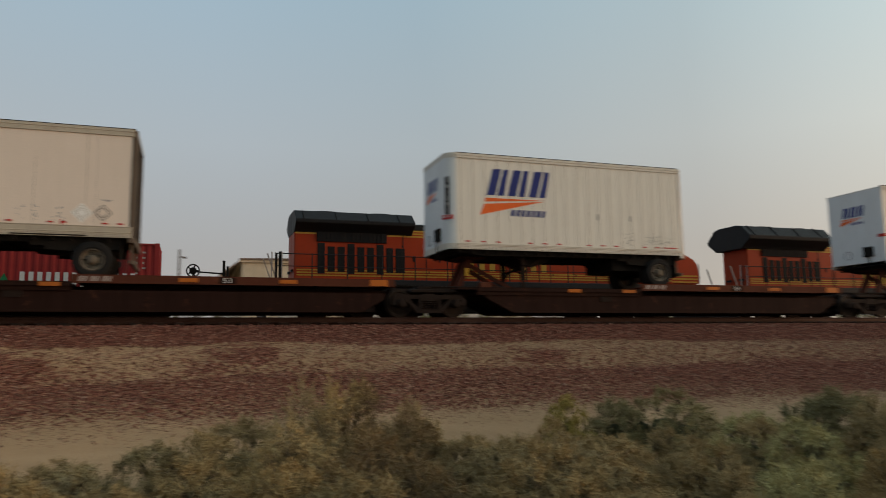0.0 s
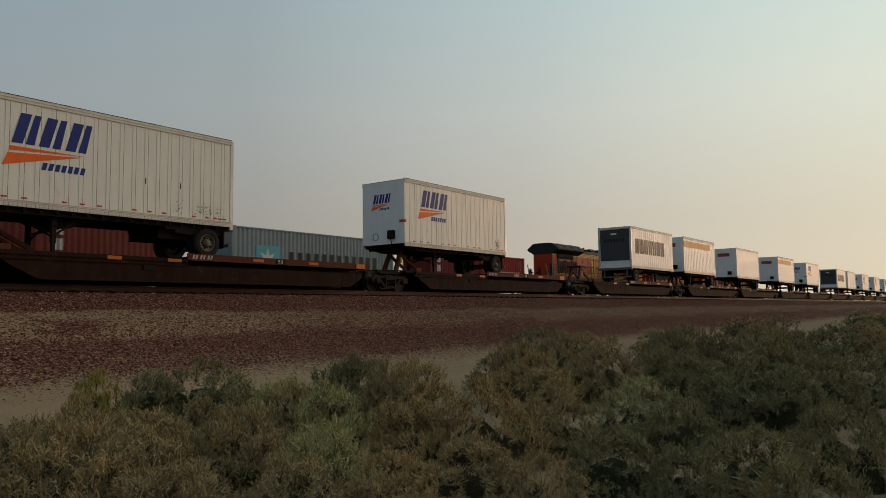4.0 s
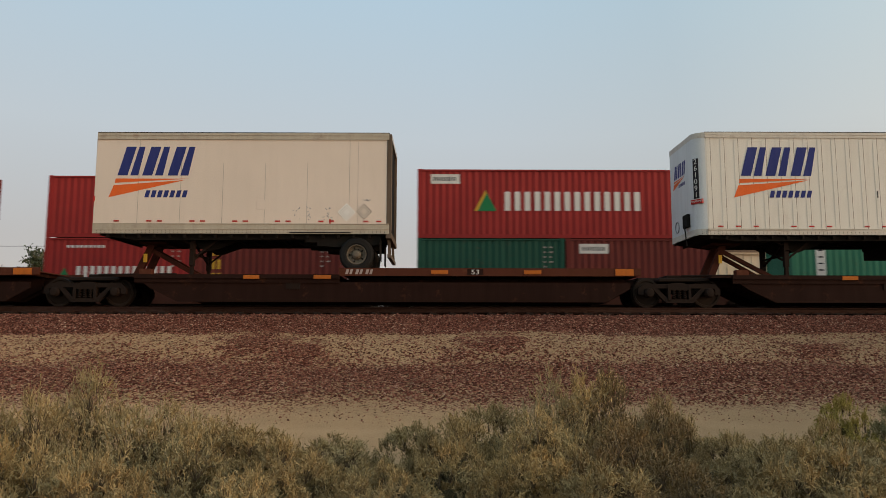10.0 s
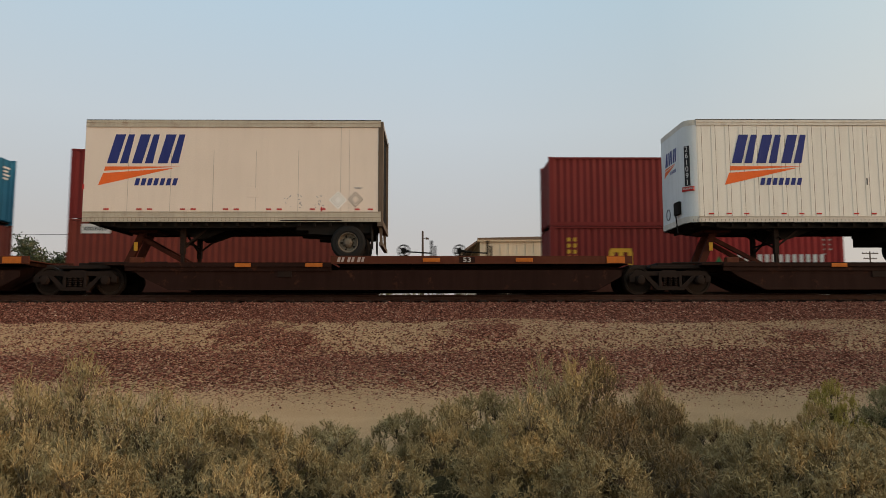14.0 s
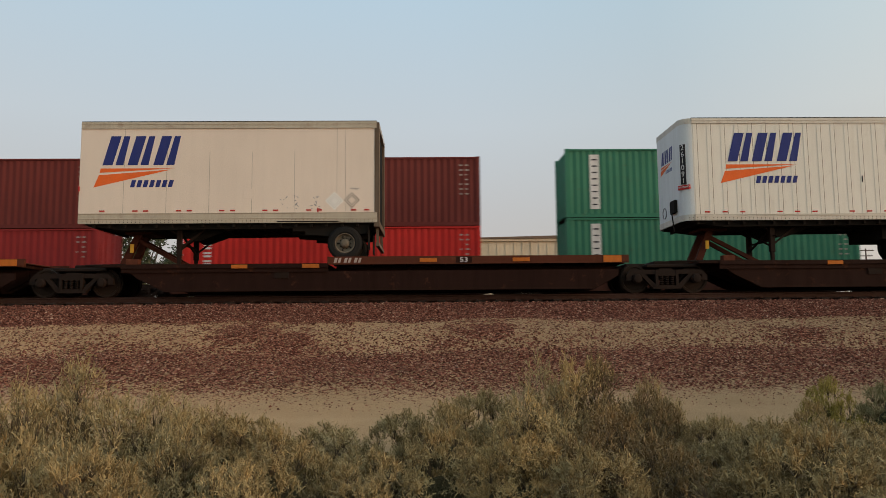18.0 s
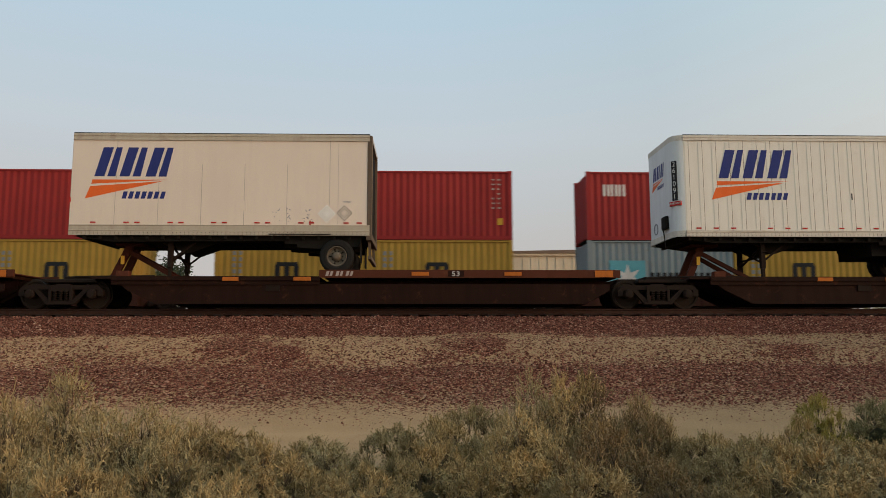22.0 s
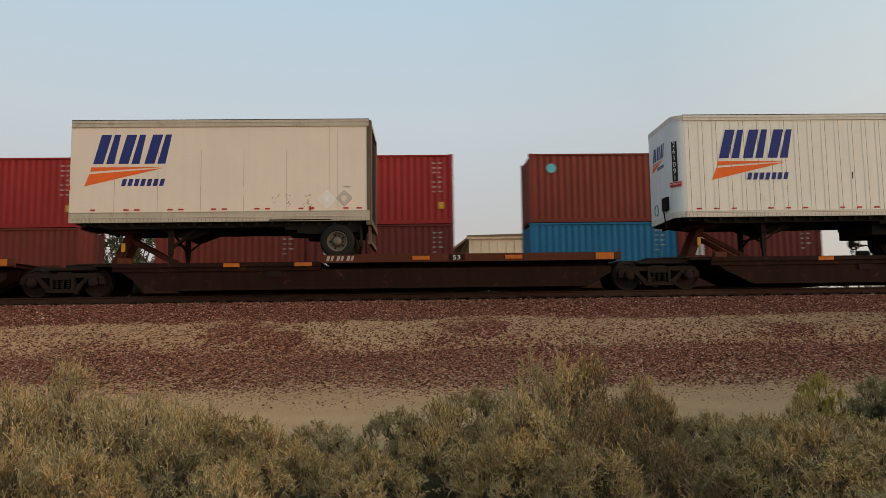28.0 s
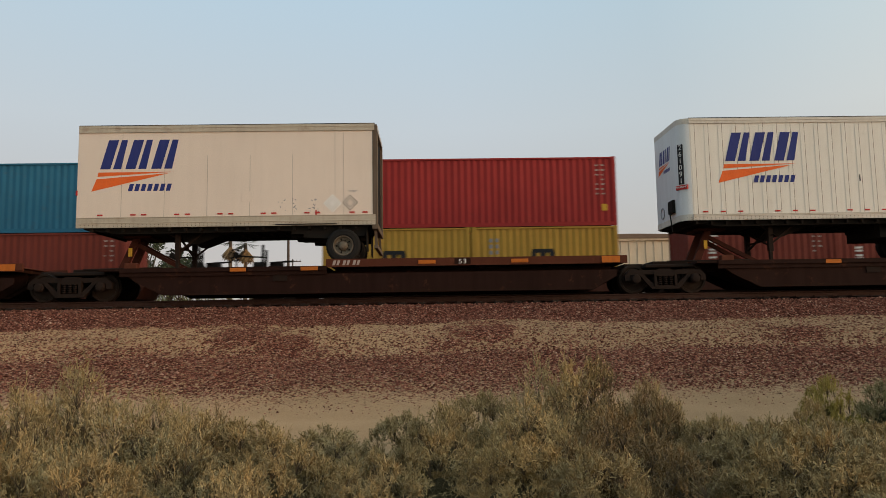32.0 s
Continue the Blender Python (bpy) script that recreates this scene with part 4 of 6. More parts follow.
        box(bm, L - 0.03, L - 0.005, 0.16, W - 0.16, z0 + 0.55, z1 - 0.2)
        part("dark_door_skin", bm, coat("charcoal_door_paint", (0.045, 0.05, 0.052), 0.5, amount=0.3), t, "charcoal roll-up door skin")
        bm = BM()
        for k in range(7):
            box(bm, L - 0.005, L - 0.001, 0.45 + k * 0.24, 0.62 + k * 0.24, 2.95, 3.2)
        part("door_mark_row", bm, M_black, t)
        bm = BM()
        box(bm, L - 0.004, L, 1.0, 1.45, 3.5, 3.62)
        part("door_label", bm, M_whitemark, t)
        first = None
        for k in range(7):
            x = L - 0.75 - k * 0.86
            for u in (0.0, 0.40):
                if first is None:
                    bm = BM()
                    box(bm, -0.31, 0, 0.012, 0.018, 0, 1.1)
                    first = part("bold_bar", bm, coat("dark_brown_decal", (0.04, 0.028, 0.022), 0.5, amount=0.2), t, "bold dark brown bar")
                    first.matrix_basis = pose(x - u, W, 2.1)
                else:
                    again(first, t, pose(x - u, W, 2.1))
    elif kind in ("stripe", "plain"):
        stripe = coat("faded_orange_stripe", (0.62, 0.30, 0.09), 0.5, amount=0.25)
        if kind == "stripe":
            bm = BM()
            box(bm, 0.05, 7.2, -0.021, -0.017, z1 - 0.85, z1 - 0.32)
            part("top_stripe", bm, stripe, t, "faded yellow-orange stripe")
        bm = BM()
        box(bm, -0.012, -0.002, 0.7, 1.9, z1 - 0.85, z1 - 0.5)
        p = part("nose_label", bm, coat("faded_red_label", (0.26, 0.06, 0.04), 0.5, amount=0.3), t, "faded red label")
        bm = BM()
        box(bm, -0.10, 0.0, 0.55, 0.95, 1.35, 1.7)
        part("hose_coupling_box", bevelled(bm, 0.02), M_under, t)
    return t


def thing_part(name, parent):
    o = new(name)
    o.parent = parent
    return o


NEAR_Y = 21.405
UNITS = [-27.8, -10.37, 7.0, 24.9, 43.6, 62.2, 78.6, 96.1, 113.0, 130.4, 147.9, 165.5, 183.0, 200.5, 218.0, 235.5, 253.0]
unit = spine_car()
unit.matrix_basis = pose(UNITS[1], TRACK, RAIL)
for x in UNITS[:1] + UNITS[2:]:
    copy_thing(unit, pose(x, TRACK, RAIL))

DECK = RAIL + 1.07
tr_a = trailer("smooth", 8.69)
tr_a.matrix_basis = pose(-10.17, NEAR_Y, DECK)
tr_b = trailer("ribbed", 8.68)
tr_b.matrix_basis = pose(7.52, NEAR_Y, DECK)
tr_c = trailer("far")
tr_c.matrix_basis = pose(25.65, NEAR_Y, DECK)
tr_e = trailer("stripe")
tr_e.matrix_basis = pose(62.9, NEAR_Y, DECK)
tr_f = trailer("plain")
tr_f.matrix_basis = pose(78.9, NEAR_Y, DECK)
tr_d = trailer("doors")
tr_d.matrix_basis = pose(60.2, NEAR_Y + 2.59, DECK, 0, 0, 180)
copy_thing(tr_e, pose(96.7, NEAR_Y, DECK))
for x in (113.3, 166.0, 183.5, 201.0):
    copy_thing(tr_c, pose(x, NEAR_Y, DECK))
copy_thing(tr_d, pose(146.2, NEAR_Y + 2.59, DECK, 0, 0, 180))
for x in (148.5, 218.6, 236.0):
    copy_thing(tr_f, pose(x, NEAR_Y, DECK))

# ---- passing train: locomotives and container cars ----
SPEED = 13.05
MOVERS = []   # (thing, x at the start, y, z)
RED = (0.27, 0.027, 0.025)
MAROON = (0.15, 0.021, 0.019)
BROWN = (0.135, 0.028, 0.023)
RUSTRED = (0.17, 0.036, 0.024)
BRIGHT = (0.52, 0.028, 0.022)
GREEN = (0.045, 0.18, 0.11)
SHIPGREEN = (0.045, 0.125, 0.088)
DKGREEN = (0.018, 0.075, 0.05)
TEAL = (0.025, 0.13, 0.215)
BLUE = (0.02, 0.14, 0.27)
GREYC = (0.22, 0.26, 0.27)
YELLOWC = (0.39, 0.232, 0.042)
COLOURS = {"red": RED, "maroon": MAROON, "brown": BROWN, "rust red": RUSTRED, "bright red": BRIGHT, "green": GREEN, "grey-green": SHIPGREEN, "dark green": DKGREEN, "teal": TEAL, "blue": BLUE, "grey": GREYC, "mustard yellow": YELLOWC}


def corrugated(bm, x0, x1, y, z0, z1, out, pitch=0.278, depth=0.034):
    """A wall of trapezoid ribs along x; out is -1 or 1."""
    n = max(1, round((x1 - x0) / pitch))
    p = (x1 - x0) / n
    pts = []
    for i in range(n):
        a = x0 + i * p
        pts += [(a, 0), (a + p * 0.26, 0), (a + p * 0.5, -depth), (a + p * 0.76, -depth)]
    pts.append((x1, 0))
    lo = [bm.verts.new((x, y + out * d, z0)) for x, d in pts]
    hi = [bm.verts.new((x, y + out * d, z1)) for x, d in pts]
    for i in range(len(pts) - 1):
        bm.faces.new((lo[i], lo[i + 1], hi[i + 1], hi[i]))


def text_bars(parent, x, z, w, h, n, mat, y=-0.006, gap=0.25, slant=0.0, name="mark_bar_row", label="", joined=True, pattern=0):
    """A word as plain upright bars, two for each sign, over the width w."""
    step = w / n
    bw = step * (1 - gap)
    t = bw * 0.36
    first = None
    for i in range(n):
        for u in (x + i * step, x + i * step + bw - t):
            if first is None:
                bm = BM()
                slab(bm, [(0, 0), (t, 0), (t + slant, h), (slant, h)], -0.003, 0)
                first = part("mark_bar", bm, mat, parent, label)
                first.matrix_basis = pose(u, y, z)
            else:
                again(first, parent, pose(u, y, z))
    return first


def code_bars(parent, x, z, mat, rows=7, y=-0.005, w=0.10, h=0.065):
    """Stencilled data near the end of a box, as small bars."""
    bm = BM()
    rnd = random.Random(int(abs(x) * 100) + rows)
    for i in range(rows):
        for k in range(2):
            if rnd.random() < 0.8:
                a = x - 0.10 + k * 0.24
                box(bm, a, a + w * rnd.uniform(0.6, 1.4), y - 0.002, y, z - i * 0.20, z - i * 0.20 + h)
    o = part("data_mark", bm, M_dimmark, parent)
    o["kind"] = "stuff"
    return o


def container(colour, length=12.19, height=2.9, marks="", label=""):
    """Shipping container; origin at the lower near left corner."""
    name = "shipping_container"
    mat = coat("container_" + colour.replace(" ", "_"), COLOURS[colour], 0.6, dirt=(0.05, 0.028, 0.022), amount=0.28, big=0.5, rust=0.25, vary=0.12)
    c = thing(name, label or f"{colour} corrugated steel {'forty' if length > 8 else 'twenty'}-foot container riding on the passing train", "container", "containers of the passing train")
    L, H, W = length, height, 2.44
    for y, out in ((0.03, -1), (W - 0.03, 1)):
        bm = BM()
        corrugated(bm, 0.16, L - 0.16, y, 0.15, H - 0.08, out)
        part("side_wall", bm, mat, c)
    bm = BM()
    corrugated(bm, 0.1, W - 0.1, 0.04, 0.12, H - 0.1, -1, 0.245, 0.045)
    for v in bm.verts:
        v.co = (v.co.y, v.co.x, v.co.z)
    part("end_wall", bm, mat, c)
    for k in (0, 1):
        bm = BM()
        box(bm, L - 0.07, L - 0.03, 0.12 + k * 1.105, 1.215 + k * 1.105, 0.15, H - 0.11)
        for z in (0.3, 0.5, 0.72):
            box(bm, L - 0.035, L - 0.02, 0.2 + k * 1.105, 1.13 + k * 1.105, H * z - 0.15, H * z + 0.15)
        d = part("door", bm, mat, c)
        bm = BM()
        for y in (0.38, 0.86):
            rod(bm, (L - 0.005, y + k * 1.105, 0.1), (L - 0.005, y + k * 1.105, H - 0.08), 0.02, 6)
            box(bm, L - 0.02, L + 0.01, y + k * 1.105 - 0.02, y + k * 1.105 + 0.3, 1.1, 1.14)
        part("lock_rod_pair", bm, mat, d)
    for x0, x1 in ((0, 0.16), (L - 0.16, L)):
        for y0, y1 in ((0, 0.1), (W - 0.1, W)):
            bm = BM()
            box(bm, x0, x1, y0, y1, 0.11, H - 0.11)
            part("corner_post", bm, mat, c)
            for z0 in (0, H - 0.118):
                bm = BM()
                box(bm, x0 - 0.004 if x0 == 0 else x0 - 0.02, x1 + 0.02 if x0 == 0 else x1 + 0.004, y0 - 0.004, y1 + 0.004, z0, z0 + 0.118)
                part("corner_casting", bevelled(bm, 0.008), mat, c)
    for y0, y1 in ((0.0, 0.06), (W - 0.06, W)):
        bm = BM()
        box(bm, 0.16, L - 0.16, y0, y1, H - 0.085, H - 0.02)
        part("top_rail", bm, mat, c)
        bm = BM()
        box(bm, 0.16, L - 0.16, y0, y1, 0.0, 0.155)
        part("bottom_rail", bm, mat, c)
    bm = BM()
    corrugated_roof = (0.16, L - 0.16)
    box(bm, *corrugated_roof, 0.06, W - 0.06, H - 0.05, H - 0.03)
    part("roof", bm, mat, c)
    bm = BM()
    box(bm, 0.1, L - 0.1, 0.06, W - 0.06, 0.06, 0.1)
    part("floor", bm, M_under, c)
    y = 0.028
    wm = M_whitemark
    marks = set(marks.split())
    if "codes" in marks:
        code_bars(c, L - 0.75, H - 0.40, wm, 7 if height > 2.7 else 5, y)
    if "doorcodes" in marks:
        bm = BM()
        for k in range(4):
            box(bm, L + 0.012, L + 0.016, 1.45, 1.95 - 0.12 * (k % 2), H - 0.5 - k * 0.16, H - 0.42 - k * 0.16)
        part("door_data_mark", bm, wm, c)
    if "caution" in marks:
        bm = BM()
        slab(bm, [(L - 0.62, H - 2.0), (L - 0.40, H - 2.0), (L - 0.40, H - 2.28), (L - 0.62, H - 2.28)], y - 0.006, y)
        part("caution_label", bm, M_yellow, c, "yellow caution label")
    if "bold" in marks:      # triangle and seven bold letters as bars
        z = H - 1.75
        bm = BM()
        slab(bm, [(2.35, z - 0.02), (3.28, z - 0.02), (2.82, z + 0.86)], y - 0.006, y)
        part("triangle_mark", bm, coat("decal_green", (0.015, 0.16, 0.06), 0.5, amount=0.2), c, "green triangle mark")
        bm = BM()
        slab(bm, [(2.35, z - 0.02), (2.48, z - 0.02), (2.86, z + 0.72), (2.82, z + 0.86)], y - 0.008, y - 0.006)
        part("triangle_edge", bm, M_yellow, c)
        text_bars(c, 3.62, z, 5.8, 0.80, 7, wm, y, 0.22, label="large white block letter shapes")
    if "boxlabel" in marks:
        bm = BM()
        box(bm, 0.55, 1.75, y - 0.006, y, H - 0.62, H - 0.22)
        p = part("label_plate", bm, wm, c, "white label plate")
        text_bars(p, 0.66, H - 0.50, 0.98, 0.16, 5, M_black, y - 0.007)
    if "halfbold" in marks:  # twenty-foot box: large letters low on the side
        text_bars(c, 1.35, 0.75, 4.0, 0.66, 7, wm, y, 0.22, label="white block letter shapes")
        bm = BM()
        for k in range(9):
            box(bm, 0.9 + k * 0.18, 1.02 + k * 0.18, y - 0.005, y, H - 0.42, H - 0.32)
        part("small_bar_row", bm, wm, c)
        bm = BM()
        slab(bm, [(0.55, 0.75), (1.15, 0.75), (0.85, 1.35)], y - 0.006, y)
        part("triangle_mark", bm, coat("decal_green", (0.015, 0.16, 0.06)), c)
    if "ship" in marks:
        text_bars(c, 2.65, H - 1.72, 7.0, 0.86, 13, wm, y, 0.3, label="tall white block letter shapes")
        bm = BM()
        for k in range(6):
            z = H - 0.55 - k * 0.42
            box(bm, 0.36, 0.67, y - 0.006, y, z + 0.03, z + 0.10), box(bm, 0.36, 0.67, y - 0.006, y, z - 0.08, z - 0.01), box(bm, 0.36, 0.67, y - 0.006, y, z - 0.19, z - 0.12)
        part("mark_column", bm, wm, c, "column of white square marks")
    if "strip" in marks:     # upright white strip with a column of dark bars
        bm = BM()
        box(bm, 1.02, 1.42, y - 0.006, y, H - 2.55 if H > 2.7 else 0.3, H - 0.25)
        p = part("label_strip", bm, wm, c, "upright white strip with dark marks")
        bm = BM()
        k = 0
        zz = H - 0.5
        while zz > (H - 2.45 if H > 2.7 else 0.4):
            box(bm, 1.11, 1.33, y - 0.010, y - 0.007, zz + 0.0, zz + 0.06)
            zz, k = zz - 0.27, k + 1
        part("strip_bar_row", bm, M_black, p)["kind"] = "stuff"
    if "upright" in marks:   # upright white letters as bars
        bm = BM()
        box(bm, 0.75, 1.25, y - 0.006, y, H - 0.52, H - 0.18)
        for k in range(6):
            z = H - 0.92 - k * 0.33
            box(bm, 0.85, 1.15, y - 0.006, y, z + 0.02, z + 0.10), box(bm, 0.85, 1.15, y - 0.006, y, z + 0.15, z + 0.23)
        part("upright_bar_column", bm, wm, c, "column of white bar shapes")
    if "short" in marks:     # three leaning white letters as bars
        text_bars(c, 0.72, H - 1.05, 0.98, 0.5, 3, wm, y, 0.16, 0.0, label="three short white bar shapes", pattern=1)
    if "star" in marks:
        bm = BM()
        z = 1.25 if H > 2.7 else 1.0
        box(bm, 1.5 if L > 8 else 0.9, (1.5 if L > 8 else 0.9) + 1.5, y - 0.005, y, z - 0.75, z + 0.75)
        p = part("star_field", bm, coat("decal_light_blue", (0.12, 0.36, 0.42), 0.5, amount=0.2), c, "light blue square")
        bm = BM()
        cx = (1.5 if L > 8 else 0.9) + 0.75
        pts = []
        for k in range(14):
            r = 0.62 if k % 2 == 0 else 0.26
            pts.append((cx + r * math.sin(k * math.pi / 7), z + r * math.cos(k * math.pi / 7)))
        cv = bm.verts.new((cx, y - 0.008, z))
        ring = [bm.verts.new((a, y - 0.008, b)) for a, b in pts]
        for k in range(14):
            bm.faces.new((cv, ring[k], ring[(k + 1) % 14]))
        part("star", bm, wm, p)
        if L > 8:
            text_bars(c, 3.7, 0.75, 7.2, 1.0, 6, M_black, y, 0.22, label="large dark block letter shapes")
        else:
            text_bars(c, 2.6, 0.70, 3.1, 0.55, 6, M_black, y, 0.22, label="dark block letter shapes")
    if "arch" in marks:      # one wide low arch shape
        dark = colour == "mustard yellow"
        m2 = M_black if dark else M_yellow
        bm = BM()
        x = 2.45
        for k in range(3):
            box(bm, x + k * 0.38, x + 0.20 + k * 0.38, y - 0.006, y, 0.95, 1.50)
        slab(bm, [(x, 1.50), (x + 0.96, 1.50), (x + 0.90, 1.66), (x + 0.06, 1.66)], y - 0.006, y)
        part("arch_mark", bm, m2, c, "three-legged block mark")
        bm = BM()
        for k in range(6):
            box(bm, 0.72, 0.86, y - 0.004, y, 0.7 + k * 0.25, 0.86 + k * 0.25), box(bm, 0.98, 1.10, y - 0.004, y, 0.7 + k * 0.25, 0.86 + k * 0.25)
        part("data_mark", bm, M_grey if dark else m2, c)
    if "yword" in marks:
        text_bars(c, 0.95 if L > 8 else 2.0, H - 0.68, 1.65, 0.34, 5, M_yellow, y, 0.2, label="short yellow bar shapes")
    if "ycol" in marks:
        bm = BM()
        for k in range(3):
            z = H - 0.75 - k * 0.55
            box(bm, 0.75, 0.87, y - 0.006, y, z, z + 0.4), box(bm, 0.97, 1.1, y - 0.006, y, z, z + 0.4)
        part("yellow_column", bm, M_yellow, c)
    if "globe" in marks:
        text_bars(c, 4.6, H - 1.45, 2.1, 0.40, 4, M_yellow, y, 0.2, label="yellow bar shapes")
        bm = BM()
        for k, (a, b) in enumerate(((6.75, 0.0), (7.15, 0.35), (7.25, -0.35), (7.6, 0.1))):
            lathe(bm, (a + 0.2, y - 0.003, H - 1.25 + b), (0, -1, 0), [(0, 0), (0, 0.25), (0.004, 0.25), (0.004, 0)], 6)
        part("globe_mark", bm, M_yellow, c, "yellow globe of patches")
    if "col2" in marks:      # upright pair of large pale letters
        bm = BM()
        for k in range(3):
            z = H - 0.8 - k * 0.62
            box(bm, 0.75, 0.87, y - 0.006, y, z, z + 0.46), box(bm, 0.95, 1.08, y - 0.006, y, z, z + 0.46)
        part("pale_column", bm, wm, c, "column of pale bar shapes")
    if "patch" in marks:
        bm = BM()
        lathe(bm, (0.95, y - 0.002, H - 0.62), (0, -1, 0), [(0, 0), (0, 0.2), (0.004, 0.2), (0.004, 0)], 16)
        part("round_mark", bm, coat("decal_teal", (0.12, 0.42, 0.48), 0.5, amount=0.2), c, "round teal mark")
        bm = BM()
        slab(bm, [(6.1, H - 0.95), (6.4, H - 0.75), (6.55, H - 1.0), (6.3, H - 1.15)], y - 0.006, y), slab(bm, [(6.45, H - 0.95), (6.8, H - 1.0), (6.7, H - 1.25), (6.4, H - 1.15)], y - 0.007, y)
        part("pale_patch", bm, wm, c)
    return c


WELL = RAIL2 + 0.44
CACHE = {}


def place_box(colour, s, level_z, length, height, marks=""):
    key = (colour, length, height, marks)
    m = pose(s, NEAR2, level_z)
    if key not in CACHE:
        CACHE[key] = container(colour, length, height, marks)
        ob = CACHE[key]
        ob.matrix_basis = m
    else:
        ob = copy_thing(CACHE[key], m)
    MOVERS.append((ob, s, NEAR2, level_z))
    return ob


M_well = coat("yellow_brown_well_car_paint", (0.055, 0.02, 0.013), 0.7, dirt=(0.025, 0.014, 0.01), amount=0.6, rust=0.4)


def well_unit():
    """One well of an articulated car; origin over the middle of the well on the rails."""
    c = thing("well_car_unit", "rust-brown well car unit with a deep container well", "railcar", "wells of the passing train")
    for s in (-1, 1):
        bm = BM()
        box(bm, -6.4, 6.4, s * 1.42 - 0.05, s * 1.42 + 0.05, 0.30, 1.15)
        box(bm, -6.4, 6.4, s * 1.42 - 0.1, s * 1.42 + 0.1, 1.11, 1.2)
        for k in range(9):
            box(bm, -6.0 + k * 1.5, -5.9 + k * 1.5, s * 1.42 - 0.09, s * 1.42 + 0.09, 0.3, 1.15)
        part("well_side", bm, M_well, c)
    bm = BM()
    box(bm, -6.35, 6.35, -1.38, 1.38, 0.32, 0.43)
    part("well_floor", bm, M_well, c)
    for s in (-1, 1):
        bm = BM()
        slab(bm, [(s * 6.3, 0.3), (s * 6.5, 0.3), (s * 7.0, 0.9), (s * 7.9, 0.95), (s * 7.9, 1.25), (s * 6.3, 1.25)], -1.2, 1.2)
        part("end_bulkhead", bm, M_well, c)
    bogie(c, -7.75, 0, 0)
    return c


def end_platform(face):
    """Gear on a car's end: brake wheel on a stand, posts, hand rails and a valve box."""
    c = thing("car_end_gear", "dark brake wheel and grab posts on a well car end", "railcar end", "end gear of the passing train")
    bm = BM()
    box(bm, -1.2, 2.6 if face else 1.0, -1.3, 1.3, 0.98, 1.06)
    part("end_floor", bm, M_well, c)
    bm = BM()
    rod(bm, (-0.87, -0.9, 1.05), (-0.87, -0.9, 2.02), 0.035), rod(bm, (-0.87, -0.9, 2.0), (0.3, -0.9, 1.93), 0.03)
    part("brake_stand", bm, M_under, c)
    bm = BM()
    n = 20
    for k in range(n):
        a, b = 6.2832 * k / n, 6.2832 * (k + 1) / n
        beam(bm, (-0.87 + 0.24 * math.cos(a), -1.05, 2.02 + 0.24 * math.sin(a)), (-0.87 + 0.24 * math.cos(b), -1.05, 2.02 + 0.24 * math.sin(b)), 0.05)
    for k in range(5):
        a = 6.2832 * k / 5
        beam(bm, (-0.87, -1.05, 2.02), (-0.87 + 0.24 * math.cos(a), -1.05, 2.02 + 0.24 * math.sin(a)), 0.05)
    lathe(bm, (-0.87, -0.9, 2.02), (0, -1, 0), [(0, 0.14), (0.14, 0.14), (0.14, 0)], 12)
    part("brake_wheel", bm, M_under, c, "spoked brake wheel")
    for x, h, w in ((0.28, 2.42, 0.10), (0.42, 2.2, 0.08)) + (((2.30, 2.78, 0.09), (2.46, 2.85, 0.12)) if face else ()):
        bm = BM()
        box(bm, x - w / 2, x + w / 2, -1.25, -1.15, 0.9, h)
        part("grab_post", bm, M_under, c)
    bm = BM()
    box(bm, 0.45, 0.95, -0.8, -0.2, 1.06, 1.75), rod(bm, (0.5, -0.9, 1.7), (1.4, -0.4, 1.8), 0.04)
    lathe(bm, (-0.3, -0.3, 1.6), (1, 0, 0), [(0, 0), (0, 0.2), (0.5, 0.2), (0.5, 0)], 12)
    part("valve_box", bevelled(bm, 0.02), M_under, c)
    return c


L40, L20, HI, LO = 12.19, 6.06, 2.9, 2.59
